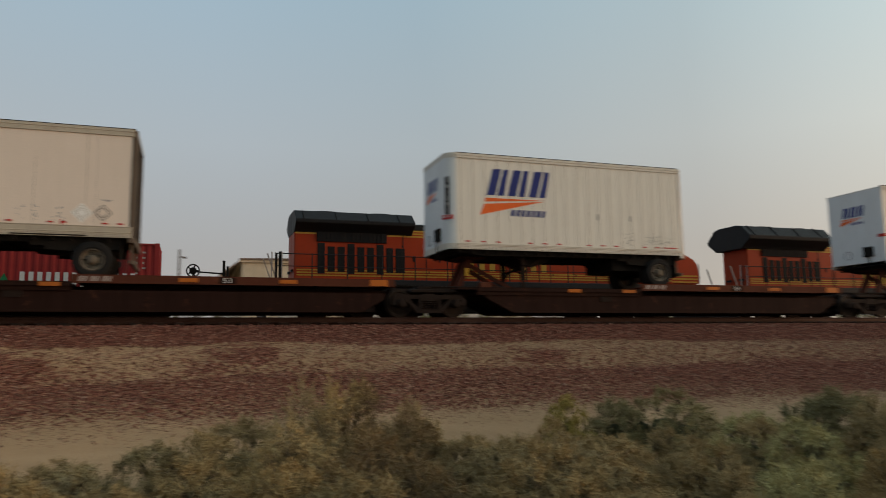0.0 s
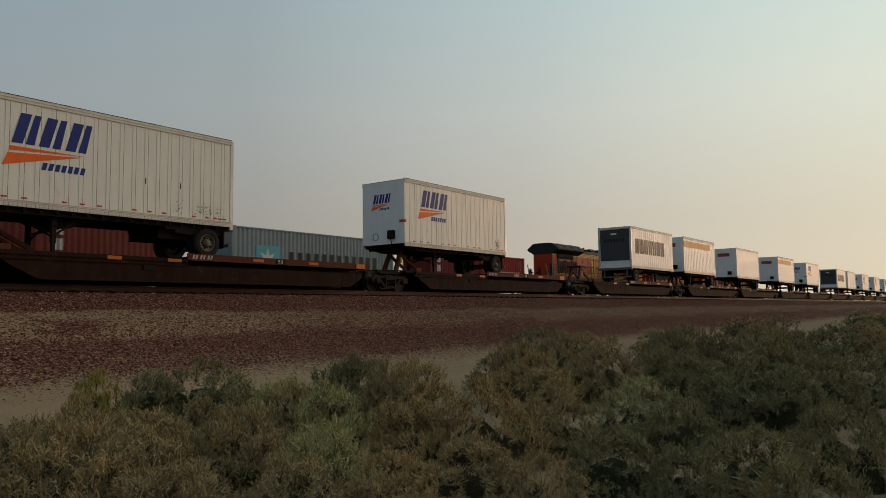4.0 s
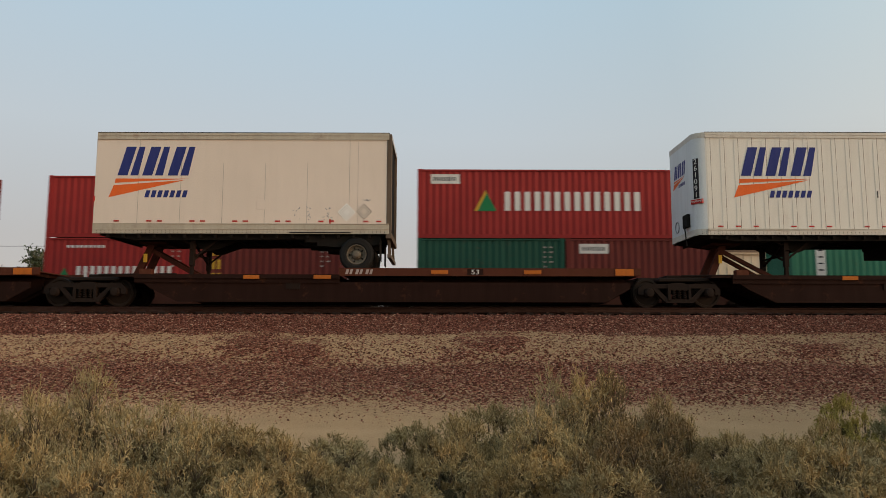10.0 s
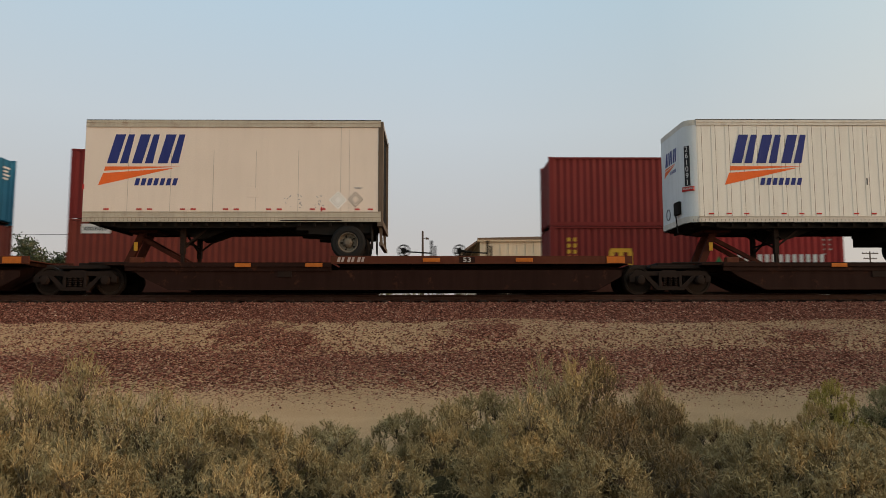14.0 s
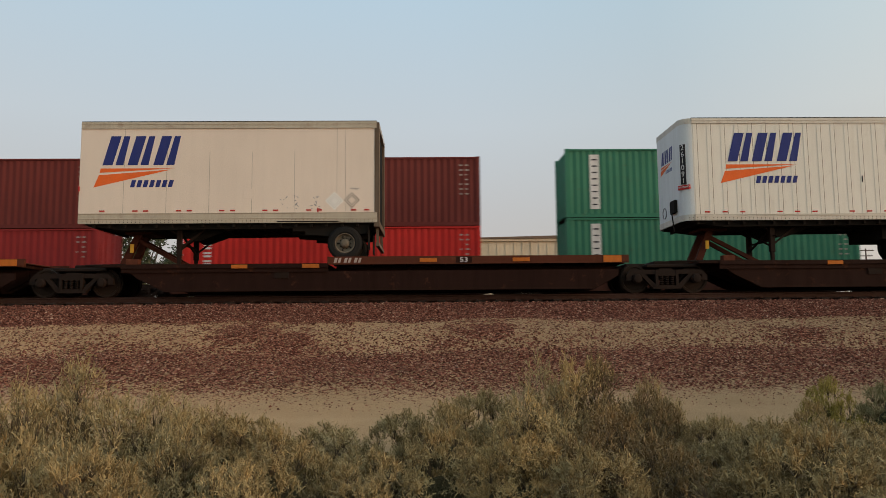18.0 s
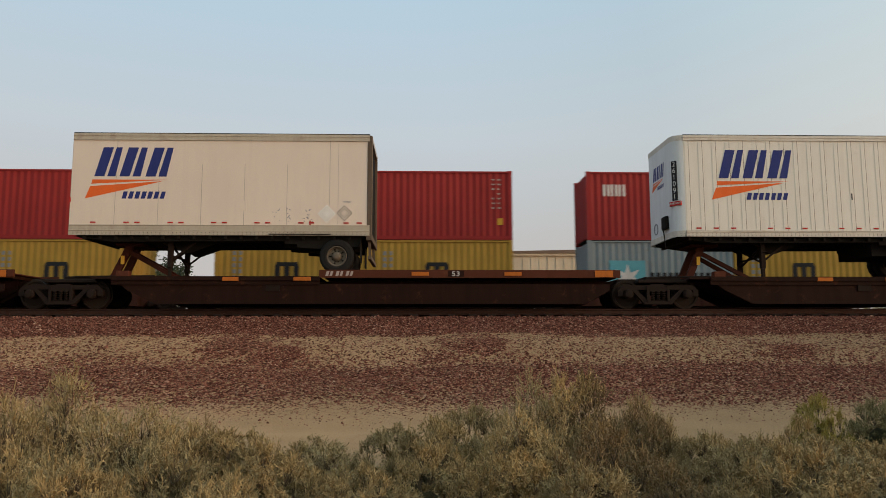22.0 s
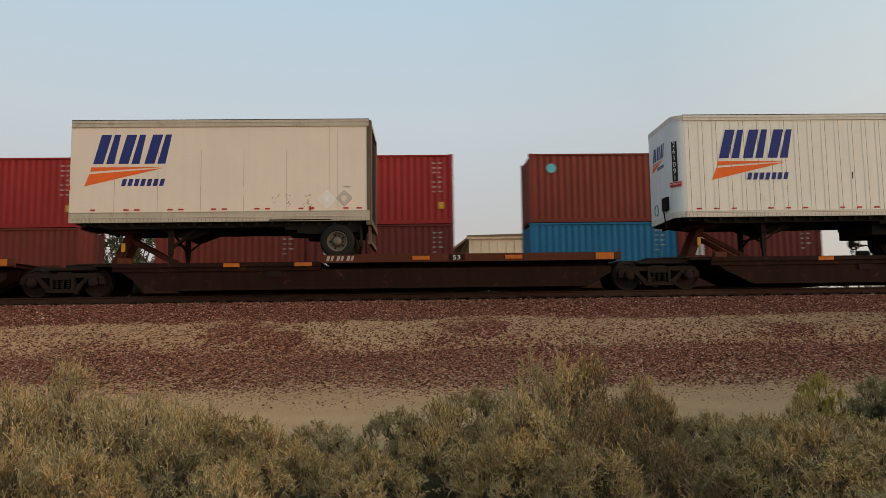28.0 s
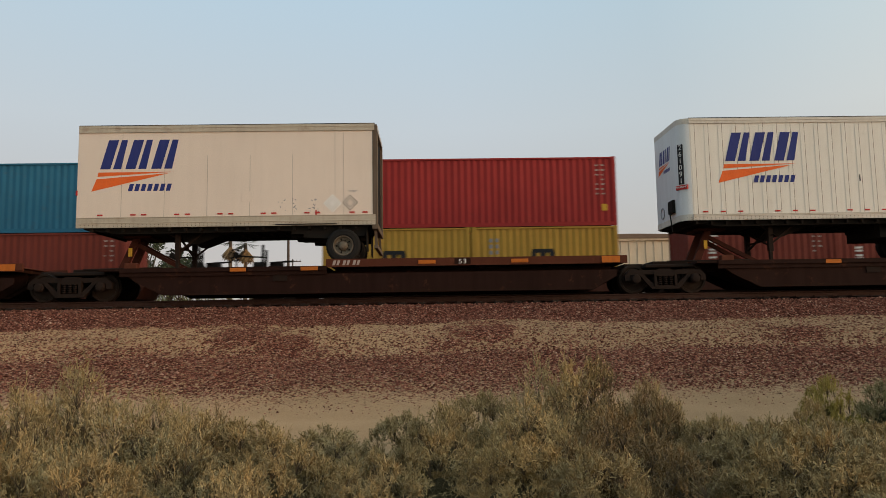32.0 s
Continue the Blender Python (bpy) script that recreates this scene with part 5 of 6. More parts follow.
# left end of each well's load, then lower boxes and the upper box: (colour, length, height, marks)
LOADS = [
    (-13.3, [("maroon", L20, LO, "col2"), ("red", L20, LO, "halfbold codes")], None),
    (-29.3, [("grey", L40, HI, "star")], None),
    (-44.8, [("brown", L20, LO, "upright"), ("rust red", L20, LO, "col2")], None),
    (-60.4, [("rust red", L40, HI, "codes")], None),
    (-75.85, [("grey", L40, HI, "star")], None),
    (-96.2, [("rust red", L20, LO, "codes"), ("green", L20, LO, "strip")], ("grey-green", L40, HI, "ship codes")),
    (-116.05, [("green", L20, LO, "strip"), ("brown", L20, LO, "codes")], ("red", L40, HI, "bold boxlabel codes doorcodes")),
    (-131.45, [("dark green", L20, LO, "codes"), ("brown", L20, LO, "boxlabel")], ("red", L40, HI, "bold boxlabel codes doorcodes")),
    (-146.75, [("red", L20, LO, "halfbold codes"), ("brown", L20, LO, "ycol codes")], ("red", L40, LO, "bold codes doorcodes")),
    (-162.35, [("brown", L20, LO, "arch"), ("maroon", L20, LO, "yword codes")], ("maroon", L40, HI, "yword codes caution doorcodes")),
    (-177.85, [("maroon", L20, LO, "arch"), ("red", L20, LO, "halfbold codes")], ("maroon", L40, HI, "codes caution doorcodes")),
    (-197.6, [("rust red", L40, HI, "codes boxlabel")], ("maroon", L40, HI, "codes caution")),
    (-213.4, [("rust red", L40, HI, "codes")], ("teal", L40, HI, "doorcodes")),
    (-229.2, [("green", L40, HI, "strip codes")], ("green", L40, HI, "strip codes caution")),
    (-244.95, [("bright red", L40, LO, "upright codes")], ("brown", L40, HI, "upright codes doorcodes")),
    (-260.6, [("red", L40, LO, "short codes")], ("brown", L40, HI, "globe codes doorcodes")),
    (-280.2, [("grey", L20, LO, "star"), ("mustard yellow", L20, LO, "arch")], ("red", L40, HI, "short codes caution doorcodes")),
    (-295.5, [("mustard yellow", L20, LO, "arch"), ("mustard yellow", L20, LO, "arch")], ("red", L40, HI, "short codes caution doorcodes")),
    (-310.9, [("mustard yellow", L20, LO, "arch"), ("mustard yellow", L20, LO, "arch")], ("red", L40, HI, "short codes caution doorcodes")),
    (-326.15, [("mustard yellow", L20, LO, "arch"), ("mustard yellow", L20, LO, "arch")], ("red", L40, HI, "short codes caution doorcodes")),
    (-341.5, [("bright red", L20, LO, "halfbold"), ("mustard yellow", L20, LO, "arch")], ("red", L40, HI, "short codes caution doorcodes")),
    (-360.9, [("blue", L20, LO, "codes"), ("brown", L20, LO, "col2 codes")], ("rust red", L40, HI, "patch")),
    (-376.25, [("rust red", L20, LO, "codes"), ("brown", L20, LO, "col2 codes")], ("red", L40, HI, "short codes caution doorcodes")),
    (-391.45, [("brown", L20, LO, "col2 codes"), ("rust red", L20, LO, "upright")], ("red", L40, HI, "short codes caution doorcodes")),
    (-406.8, [("rust red", L20, LO, "upright codes"), ("rust red", L20, LO, "upright codes")], ("red", L40, HI, "short codes caution doorcodes")),
    (-421.9, [("mustard yellow", L20, LO, "arch"), ("mustard yellow", L20, LO, "arch")], ("red", L40, HI, "short codes caution doorcodes")),
    (-442.1, [("rust red", L40, LO, "upright codes")], ("teal", L40, HI, "codes doorcodes")),
]
well = None
for s, lower, upper in LOADS:
    mid = s + L40 / 2
    if well is None:
        well = well_unit()
        w = well
        w.matrix_basis = pose(mid, TRACK2, RAIL2)
    else:
        w = copy_thing(well, pose(mid, TRACK2, RAIL2))
    MOVERS.append((w, mid, TRACK2, RAIL2))
    x, top = s, WELL
    for colour, length, height, marks in lower:
        place_box(colour, x, WELL, length, height, marks)
        x += length + 0.07
        top = max(top, WELL + height)
    if upper:
        place_box(upper[0], s, top + 0.012, upper[1], upper[2], upper[3])
gear = None
for s in (1.0, -78.9, -82.0, -101.2, -180.7, -183.0, -263.4, -265.6, -344.4, -346.4, -424.6, -427.2):
    if s > 0 or gear is None:
        e = end_platform(s > 0)
        gear = e if s < 0 else None
        e.matrix_basis = pose(s, TRACK2, RAIL2)
    else:
        e = copy_thing(gear, pose(s, TRACK2, RAIL2))
    MOVERS.append((e, s, TRACK2, RAIL2))


# ---- locomotive ----
M_lorange = coat("locomotive_orange_paint", (0.29, 0.033, 0.008), 0.5, dirt=(0.14, 0.05, 0.03), amount=0.25, vary=0.1)
M_lblack = coat("locomotive_black_paint", (0.016, 0.016, 0.017), 0.55, dirt=(0.05, 0.045, 0.04), amount=0.4)
M_lyellow = coat("locomotive_yellow_stripe", (0.42, 0.24, 0.035), 0.45, dirt=(0.2, 0.12, 0.05), amount=0.35)
M_lgrille = coat("dark_grille", (0.010, 0.010, 0.011), 0.7, amount=0.2)
M_glass, _nt, _b = nodes_of("dark_window_glass")
_b.inputs["Base Color"].default_value = (0.012, 0.014, 0.016, 1)
_b.inputs["Roughness"].default_value = 0.08


def locomotive():
    """Six-axle road switcher, cab to the right; origin at the rear coupler on the rails, middle of the track."""
    c = thing("diesel_locomotive", "orange and black diesel freight locomotive with yellow stripes", "locomotive", "locomotives of the passing train")
    bm = BM()
    box(bm, 0.5, 21.8, -1.5, 1.5, 1.45, 1.75)
    part("walkway", bevelled(bm, 0.03), M_lblack, c)
    bm = BM()
    box(bm, 0.6, 21.7, -1.53, -1.5, 1.52, 1.70)
    part("sill_stripe", bm, M_lblack, c)
    bm = BM()
    box(bm, 1.7, 17.0, -0.92, 0.92, 1.75, 3.95)
    part("hood", bevelled(bm, 0.05), M_lorange, c, "orange engine hood")
    bm = BM()
    slab(bm, [(1.75, 3.95), (17.0, 3.95), (17.0, 4.30), (14.5, 4.42), (12.0, 4.32), (6.8, 4.26), (1.75, 4.26)], -0.86, 0.86)
    part("hood_top", bevelled(bm, 0.06), M_lblack, c)
    # radiator wings, overhanging
    bm = BM()
    a = [(-0.93, 3.72), (-1.02, 3.80), (-1.47, 4.06), (-1.50, 4.20), (-0.98, 4.62), (-0.6, 4.68), (0.6, 4.68), (0.98, 4.62), (1.50, 4.20), (1.47, 4.06), (1.02, 3.80), (0.93, 3.72)]
    lo = [bm.verts.new((1.68, y, z)) for y, z in a]
    hi = [bm.verts.new((6.75, y, z)) for y, z in a]
    for i in range(len(a)):
        bm.faces.new((lo[i], lo[(i + 1) % len(a)], hi[(i + 1) % len(a)], hi[i]))
    bm.faces.new(lo[::-1]), bm.faces.new(hi)
    part("radiator_wing", bevelled(bm, 0.02), M_lblack, c, "black flared radiator housing")
    bm = BM()
    for k in range(4):
        beam(bm, (2.0 + k * 1.35, -1.50, 4.215), (2.0 + k * 1.35, -0.98, 4.635), 0.03)
    part("wing_seam_set", bm, M_under, c)
    for y in (-0.62, 0.30):
        bm = BM()
        box(bm, 1.62, 1.71, y, y + 0.34, 2.1, 2.2)
        part("rear_step", bm, M_lblack, c)
    for y in (-0.9, 0.9):
        bm = BM()
        beam(bm, (1.0, y, 1.75), (0.62, y, 2.8), 0.05)
        part("end_rail", bm, M_dimmark, c, "pale slanting end rail")
    bm = BM()
    box(bm, 2.62, 5.6, -0.99, -0.9, 3.36, 3.76)
    for k in range(16):
        box(bm, 2.66 + k * 0.18, 2.70 + k * 0.18, -1.01, -0.98, 3.38, 3.74)
    part("radiator_grille", bm, M_lgrille, c)
    for k in range(9):
        x = 2.66 + k * 0.42
        w = 0.30 if k != 8 else 0.4
        bm = BM()
        box(bm, x, x + w, -0.945, -0.90, 2.1 if k % 3 else 2.02, 3.16 if k % 3 else 3.30)
        for j in range(12):
            box(bm, x + 0.02, x + w - 0.02, -0.955, -0.944, 2.14 + j * 0.088, 2.17 + j * 0.088)
        d = part("louvre_door", bm, M_lgrille, c, "black louvred door")
    for z0 in (1.92, 2.03, 2.14):
        bm = BM()
        box(bm, 1.8, 16.8, -0.933, -0.915, z0, z0 + 0.055)
        part("lower_stripe", bm, M_lyellow, c)
    for z0 in (3.66, 3.78, 3.90):
        for x0, x1 in ((1.72, 2.6), (5.65, 16.8)):
            bm = BM()
            box(bm, x0, x1, -0.933, -0.915, z0, z0 + 0.07)
            part("upper_stripe", bm, M_lyellow, c)
    bm = BM()
    for x in (6.35, 7.4, 8.6, 9.8, 11.0, 12.2, 13.4, 14.6, 15.8):
        box(bm, x - 0.015, x + 0.015, -0.935, -0.915, 1.8, 3.9)
    part("door_seam_set", bm, M_lblack, c)
    for x in (6.8, 8.0, 9.2, 10.4, 11.6, 12.8, 14.0, 15.2):
        bm = BM()
        box(bm, x, x + 0.05, -0.96, -0.92, 2.6, 2.85), box(bm, x - 0.5, x - 0.46, -0.945, -0.92, 2.1, 2.2), box(bm, x - 0.5, x - 0.46, -0.945, -0.92, 3.2, 3.3)
        part("door_latch", bm, M_lblack, c)
    # company mark as plain yellow blocks with dark edges
    bm = BM()
    for k in range(4):
        x = 9.35 + k * 1.02
        for u in (0, 0.52):
            box(bm, x + u, x + u + 0.26, -0.944, -0.934, 2.25, 3.38)
    part("block_mark", bm, M_lyellow, c, "large yellow block shapes")
    # roof gear
    bm = BM()
    for k in range(2):
        lathe(bm, (3.0 + k * 2.4, 0, 4.6), (0, 0, 1), [(0, 0.9), (0.06, 0.9), (0.07, 0.8), (0.04, 0.75), (0.04, 0)], 24)
    part("radiator_fan", bm, M_lblack, c)
    bm = BM()
    box(bm, 10.2, 11.2, -0.45, 0.45, 4.38, 4.62), box(bm, 12.6, 15.6, -0.75, 0.75, 4.42, 4.68)
    part("exhaust_and_blower_housing", bevelled(bm, 0.05), M_lblack, c)
    bm = BM()
    for y, d in ((-0.18, 0.3), (0.0, 0.42), (0.18, 0.3)):
        lathe(bm, (9.0, y, 4.62), (1, 0, 0), [(0, 0.02), (d * 0.6, 0.035), (d, 0.09), (d, 0)], 10)
    box(bm, 9.0, 9.2, -0.25, 0.25, 4.38, 4.6)
    part("air_horn", bm, M_lblack, c)
    # cab with nose
    bm = BM()
    slab(bm, [(17.0, 1.75), (19.7, 1.75), (19.7, 3.45), (19.45, 4.45), (17.0, 4.52)], -1.45, 1.45)
    cab = part("cab", bevelled(bm, 0.06), M_lorange, c, "orange driver's cab")
    bm = BM()
    slab(bm, [(16.9, 4.50), (19.55, 4.43), (19.5, 4.56), (19.1, 4.66), (17.2, 4.68), (16.9, 4.62)], -1.42, 1.42)
    part("cab_roof", bevelled(bm, 0.03), M_lorange, cab)
    for x0, x1 in ((17.55, 18.25), (18.35, 19.1)):
        bm = BM()
        box(bm, x0, x1, -1.47, -1.44, 3.35, 4.05)
        part("side_window", bm, M_glass, cab)
        bm = BM()
        for q in ((x0 - 0.05, x1 + 0.05, 3.28, 3.35), (x0 - 0.05, x1 + 0.05, 4.05, 4.12), (x0 - 0.05, x0, 3.35, 4.05), (x1, x1 + 0.05, 3.35, 4.05)):
            box(bm, q[0], q[1], -1.48, -1.44, q[2], q[3])
        part("window_frame", bm, M_lblack, cab)
    bm = BM()
    box(bm, 17.4, 19.2, -1.62, -1.45, 4.12, 4.17)
    part("sun_visor", bm, M_lblack, cab)
    for y in (-0.95, 0.25):
        bm = BM()
        v = [bm.verts.new(p) for p in ((19.74, y, 3.4), (19.74, y + 0.7, 3.4), (19.56, y + 0.7, 4.15), (19.56, y, 4.15))]
        bm.faces.new(v)
        part("windscreen", bm, M_glass, cab)
    bm = BM()
    slab(bm, [(19.7, 1.75), (21.6, 1.75), (21.75, 2.2), (21.55, 3.0), (20.6, 3.45), (19.7, 3.55)], -0.95, 0.95)
    part("nose", bevelled(bm, 0.12, 2), M_lorange, c, "sloping orange nose")
    for z0 in (1.9, 2.05, 2.2):
        bm = BM()
        box(bm, 17.1, 21.5, -0.965, -0.952, z0, z0 + 0.07), box(bm, 17.1, 19.6, -1.462, -1.45, z0, z0 + 0.07)
        part("cab_stripe", bm, M_lyellow, c)
    letters("4311", 0.52, (18.35, -1.466, 2.85), M_lblack, "road_number", cab, "black road number 4311", spread=1.15)
    # hand rails along the walkway and steps
    bm = BM()
    rod(bm, (0.9, -1.42, 2.75), (17.0, -1.42, 2.75), 0.022, 6)
    rod(bm, (0.9, -1.42, 2.25), (17.0, -1.42, 2.25), 0.018, 6)
    part("hand_rail", bm, M_lblack, c)
    for k in range(12):
        bm = BM()
        rod(bm, (0.9 + k * 1.46, -1.42, 1.75), (0.9 + k * 1.46, -1.42, 2.78), 0.022, 6)
        part("rail_post", bm, M_lblack, c)
    for x in (0.75, 1.15, 21.2):
        bm = BM()
        rod(bm, (x, -1.46, 1.2), (x, -1.46, 2.8), 0.025, 6)
        part("step_rail", bm, M_dimmark, c, "pale grab rail at the steps")
    for x in (0.55, 21.0):
        bm = BM()
        for z in (0.5, 0.9, 1.3):
            box(bm, x, x + 0.6, -1.5, -1.2, z, z + 0.04)
        box(bm, x - 0.02, x + 0.01, -1.5, -1.2, 0.45, 1.5), box(bm, x + 0.59, x + 0.62, -1.5, -1.2, 0.45, 1.5)
        part("step_ladder", bm, M_lblack, c)
    bm = BM()
    box(bm, 8.0, 14.2, -1.35, 1.35, 0.45, 1.4)
    part("fuel_tank", bevelled(bm, 0.15, 2), M_lblack, c)
    for xc in (4.6, 17.4):
        for k in (-2.0, 0.0, 2.0):
            wheelset(c, xc + k, 0, 0.52, 0.52)
        for s in (-1, 1):
            bm = BM()
            slab(bm, [(xc - 2.8, 0.5), (xc - 2.8, 0.8), (xc - 2.3, 1.1), (xc + 2.3, 1.1), (xc + 2.8, 0.8), (xc + 2.8, 0.5), (xc + 1.4, 0.4), (xc - 1.4, 0.4)], s * 1.1 - 0.1, s * 1.1 + 0.1)
            part("truck_frame", bevelled(bm, 0.03), M_truck, c)
    for x0 in (0.45, 21.7):
        bm = BM()
        box(bm, x0, x0 + 0.12, -1.45, 1.45, 0.14, 1.45)
        part("pilot_plate", bm, M_lblack, c)
    for x0, x1 in ((-0.35, 0.5), (21.8, 22.65)):
        bm = BM()
        box(bm, x0, x1, -0.15, 0.15, 0.75, 1.05)
        part("coupler", bevelled(bm, 0.03), M_truck, c)
    return c


loco = locomotive()
for k in range(3):
    s = 2.35 + k * 22.95
    m = pose(s, TRACK2, RAIL2)
    if k == 0:
        ob = loco
        ob.matrix_basis = m
    else:
        ob = copy_thing(loco, m)
    if k == 1:   # this one carries a taller, longer radiator housing
        for o in ob.children:
            if o.name.startswith(("radiator_wing", "wing_seam_set")):
                o.matrix_basis = Matrix.Translation((6.75, 0, 3.72)) @ Matrix.Diagonal((1.07, 1.08, 1.28, 1)) @ Matrix.Translation((-6.75, 0, -3.72))
            elif o.name.startswith("radiator_fan"):
                o.matrix_basis = pose(0, 0, 0.27)
    MOVERS.append((ob, s, TRACK2, RAIL2))

# ---- beyond the tracks ----
M_wall = coat("cream_metal_siding", (0.55, 0.46, 0.34), 0.6, dirt=(0.3, 0.24, 0.17), amount=0.3)
M_roofedge = coat("brown_roof_trim", (0.16, 0.11, 0.08), 0.6)
M_pole = coat("weathered_pole_timber", (0.09, 0.065, 0.05), 0.85)


def warehouse():
    w = thing("warehouse", "long low cream metal warehouse with brown roof trim", "building")
    g, top = 1.5, 9.72
    for x0, x1, y0, y1 in ((4.55, 34.0, 70.0, 70.25), (4.55, 4.8, 70.25, 92.0), (33.75, 34.0, 70.25, 92.0), (4.8, 33.75, 91.75, 92.0)):
        bm = BM()
        box(bm, x0, x1, y0, y1, g, top - 0.25)
        part("wall", bm, M_wall, w)
    bm = BM()
    for k in range(36):
        box(bm, 4.9 + k * 0.8, 4.98 + k * 0.8, 69.94, 70.0, g, top - 0.25)
    part("siding_rib_set", bm, M_wall, w)
    bm = BM()
    slab(bm, [(4.3, top - 0.25), (34.25, top - 0.25), (34.25, top - 0.02), (19.5, top + 0.28), (4.3, top - 0.02)], 69.75, 92.25)
    part("roof", bm, M_wall, w)
    bm = BM()
    slab(bm, [(4.3, top - 0.02), (34.25, top - 0.02), (34.25, top + 0.08), (19.5, top + 0.40), (4.3, top + 0.08)], 69.6, 69.75)
    part("roof_trim", bm, M_roofedge, w)
    bm = BM()
    slab(bm, [(2.7, 8.25), (4.5, 9.55), (4.5, 9.75), (2.6, 8.4)], 70.0, 88.0)
    part("lean_to_roof", bm, M_roofedge, w)
    for y in (70.3, 76.0, 82.0, 87.6):
        bm = BM()
        box(bm, 2.75, 2.9, y, y + 0.15, g, 8.3)
        part("lean_to_post", bm, M_wall, w)
    for x in (8.0, 14.0, 20.0, 26.0):
        bm = BM()
        box(bm, x, x + 3.4, 69.9, 70.0, g + 0.1, g + 4.2)
        for k in range(10):
            box(bm, x, x + 3.4, 69.88, 69.91, g + 0.2 + k * 0.4, g + 0.24 + k * 0.4)
        part("roller_door", bm, M_alu, w)
    return w


warehouse()


def lamp_pole(x, y, top, label, arms=()):
    p = thing("utility_pole", label, "pole", "poles beyond the tracks")
    z = relief(x, y) - 0.3
    bm = BM()
    lathe(bm, (x, y, z), (0, 0, 1), [(0, 0), (0, 0.16), (top - z, 0.09), (top - z, 0)], 10)
    part("shaft", bm, M_pole, p)
    for dz, half in arms:
        bm = BM()
        beam(bm, (x - half, y, top - dz), (x + half, y, top - dz), 0.12)
        a = part("crossarm", bm, M_pole, p)
        for k in (-0.9, -0.45, 0.45, 0.9):
            bm = BM()
            lathe(bm, (x + half * k, y, top - dz + 0.06), (0, 0, 1), [(0, 0.03), (0.08, 0.05), (0.16, 0.03), (0.16, 0)], 8)
            part("insulator", bm, M_grey, a)
    return p


pl = lamp_pole(-0.92, 72.0, 10.75, "slim dark pole with a small lamp near its top")
bm = BM()
beam(bm, (-0.92, 72.0, 10.0), (-0.45, 72.0, 10.1), 0.07), box(bm, -0.62, -0.32, 71.9, 72.1, 9.92, 10.06)
part("lamp_bracket", bm, M_pole, pl)
for x, y, top in ((-46.0, 105.0, 11.3), (-19.5, 107.0, 11.6), (-78.0, 104.0, 11.4), (66.0, 110.0, 12.5), (150.0, 115.0, 13.0)):
    lamp_pole(x, y, top, "weathered timber utility pole with crossarms", ((0.3, 1.2), (1.1, 1.0)))
for x in (-62.0, -11.3):
    lamp_pole(x, 60.0, 9.4, "weathered timber pole carrying a wire")
wire = thing("overhead_wire", "thin dark overhead wire slung between two poles", "wire")
bm = BM()
pts = [(-62.0 + 50.7 * k / 24, 59.95, 9.25 - 0.35 * (1 - (k / 12 - 1) ** 2)) for k in range(25)]
for a, b in zip(pts, pts[1:]):
    beam(bm, a, b, 0.03)
part("strand", bm, M_black, wire)


def leaf_cloud(bm_verts, bm_faces, centre, radius, n, size, rnd, flat=1.0):
    """n small leaf blades round a centre."""
    for _ in range(n):
        d = Vector((rnd.gauss(0, 1), rnd.gauss(0, 1), rnd.gauss(0, 1) * flat)).normalized()
        p = Vector(centre) + d * radius * rnd.uniform(0.3, 1.0)
        u = Vector((rnd.gauss(0, 1), rnd.gauss(0, 1), rnd.gauss(0, 1))).normalized() * size * rnd.uniform(0.6, 1.3)
        v = u.cross(Vector((rnd.gauss(0, 1), rnd.gauss(0, 1), rnd.gauss(0, 1)))).normalized() * size * 0.35
        k = len(bm_verts)
        bm_verts += [p - u, p + v, p + u, p - v]
        bm_faces.append((k, k + 1, k + 2, k + 3))


def leafage(name, stops, rough=0.7):
    if name in MATS:
        return MATS[name]
    m, nt, b = nodes_of(name)
    gi = nt.nodes.new("ShaderNodeNewGeometry")
    oi = nt.nodes.new("ShaderNodeObjectInfo")
    c = ramp(nt, gi.outputs["Random Per Island"], stops)
    tint = ramp(nt, oi.outputs["Random"], [(0.0, (0.84, 0.87, 0.88)), (0.5, (1.0, 1.0, 1.0)), (1.0, (1.13, 1.06, 0.95))])
    patch = noise_node(nt, 4.0, 4)
    c2 = blend(nt, 1.0, c.outputs[0], tint.outputs[0], "MULTIPLY")
    c3 = blend(nt, 1.0, c2, ramp(nt, patch.outputs[0], [(0.32, (0.74, 0.78, 0.78)), (0.68, (1.22, 1.18, 1.1))]).outputs[0], "MULTIPLY")
    link(nt, c3, b.inputs["Base Color"])
    b.inputs["Roughness"].default_value = rough
    b.inputs["Specular IOR Level"].default_value = 0.2
    MATS[name] = m
    return m


M_treeleaf = leafage("tree_leaf", [(0.0, (0.035, 0.05, 0.025)), (0.6, (0.06, 0.075, 0.04)), (1.0, (0.10, 0.10, 0.06))])
M_bark = coat("grey_brown_bark", (0.10, 0.075, 0.055), 0.9)


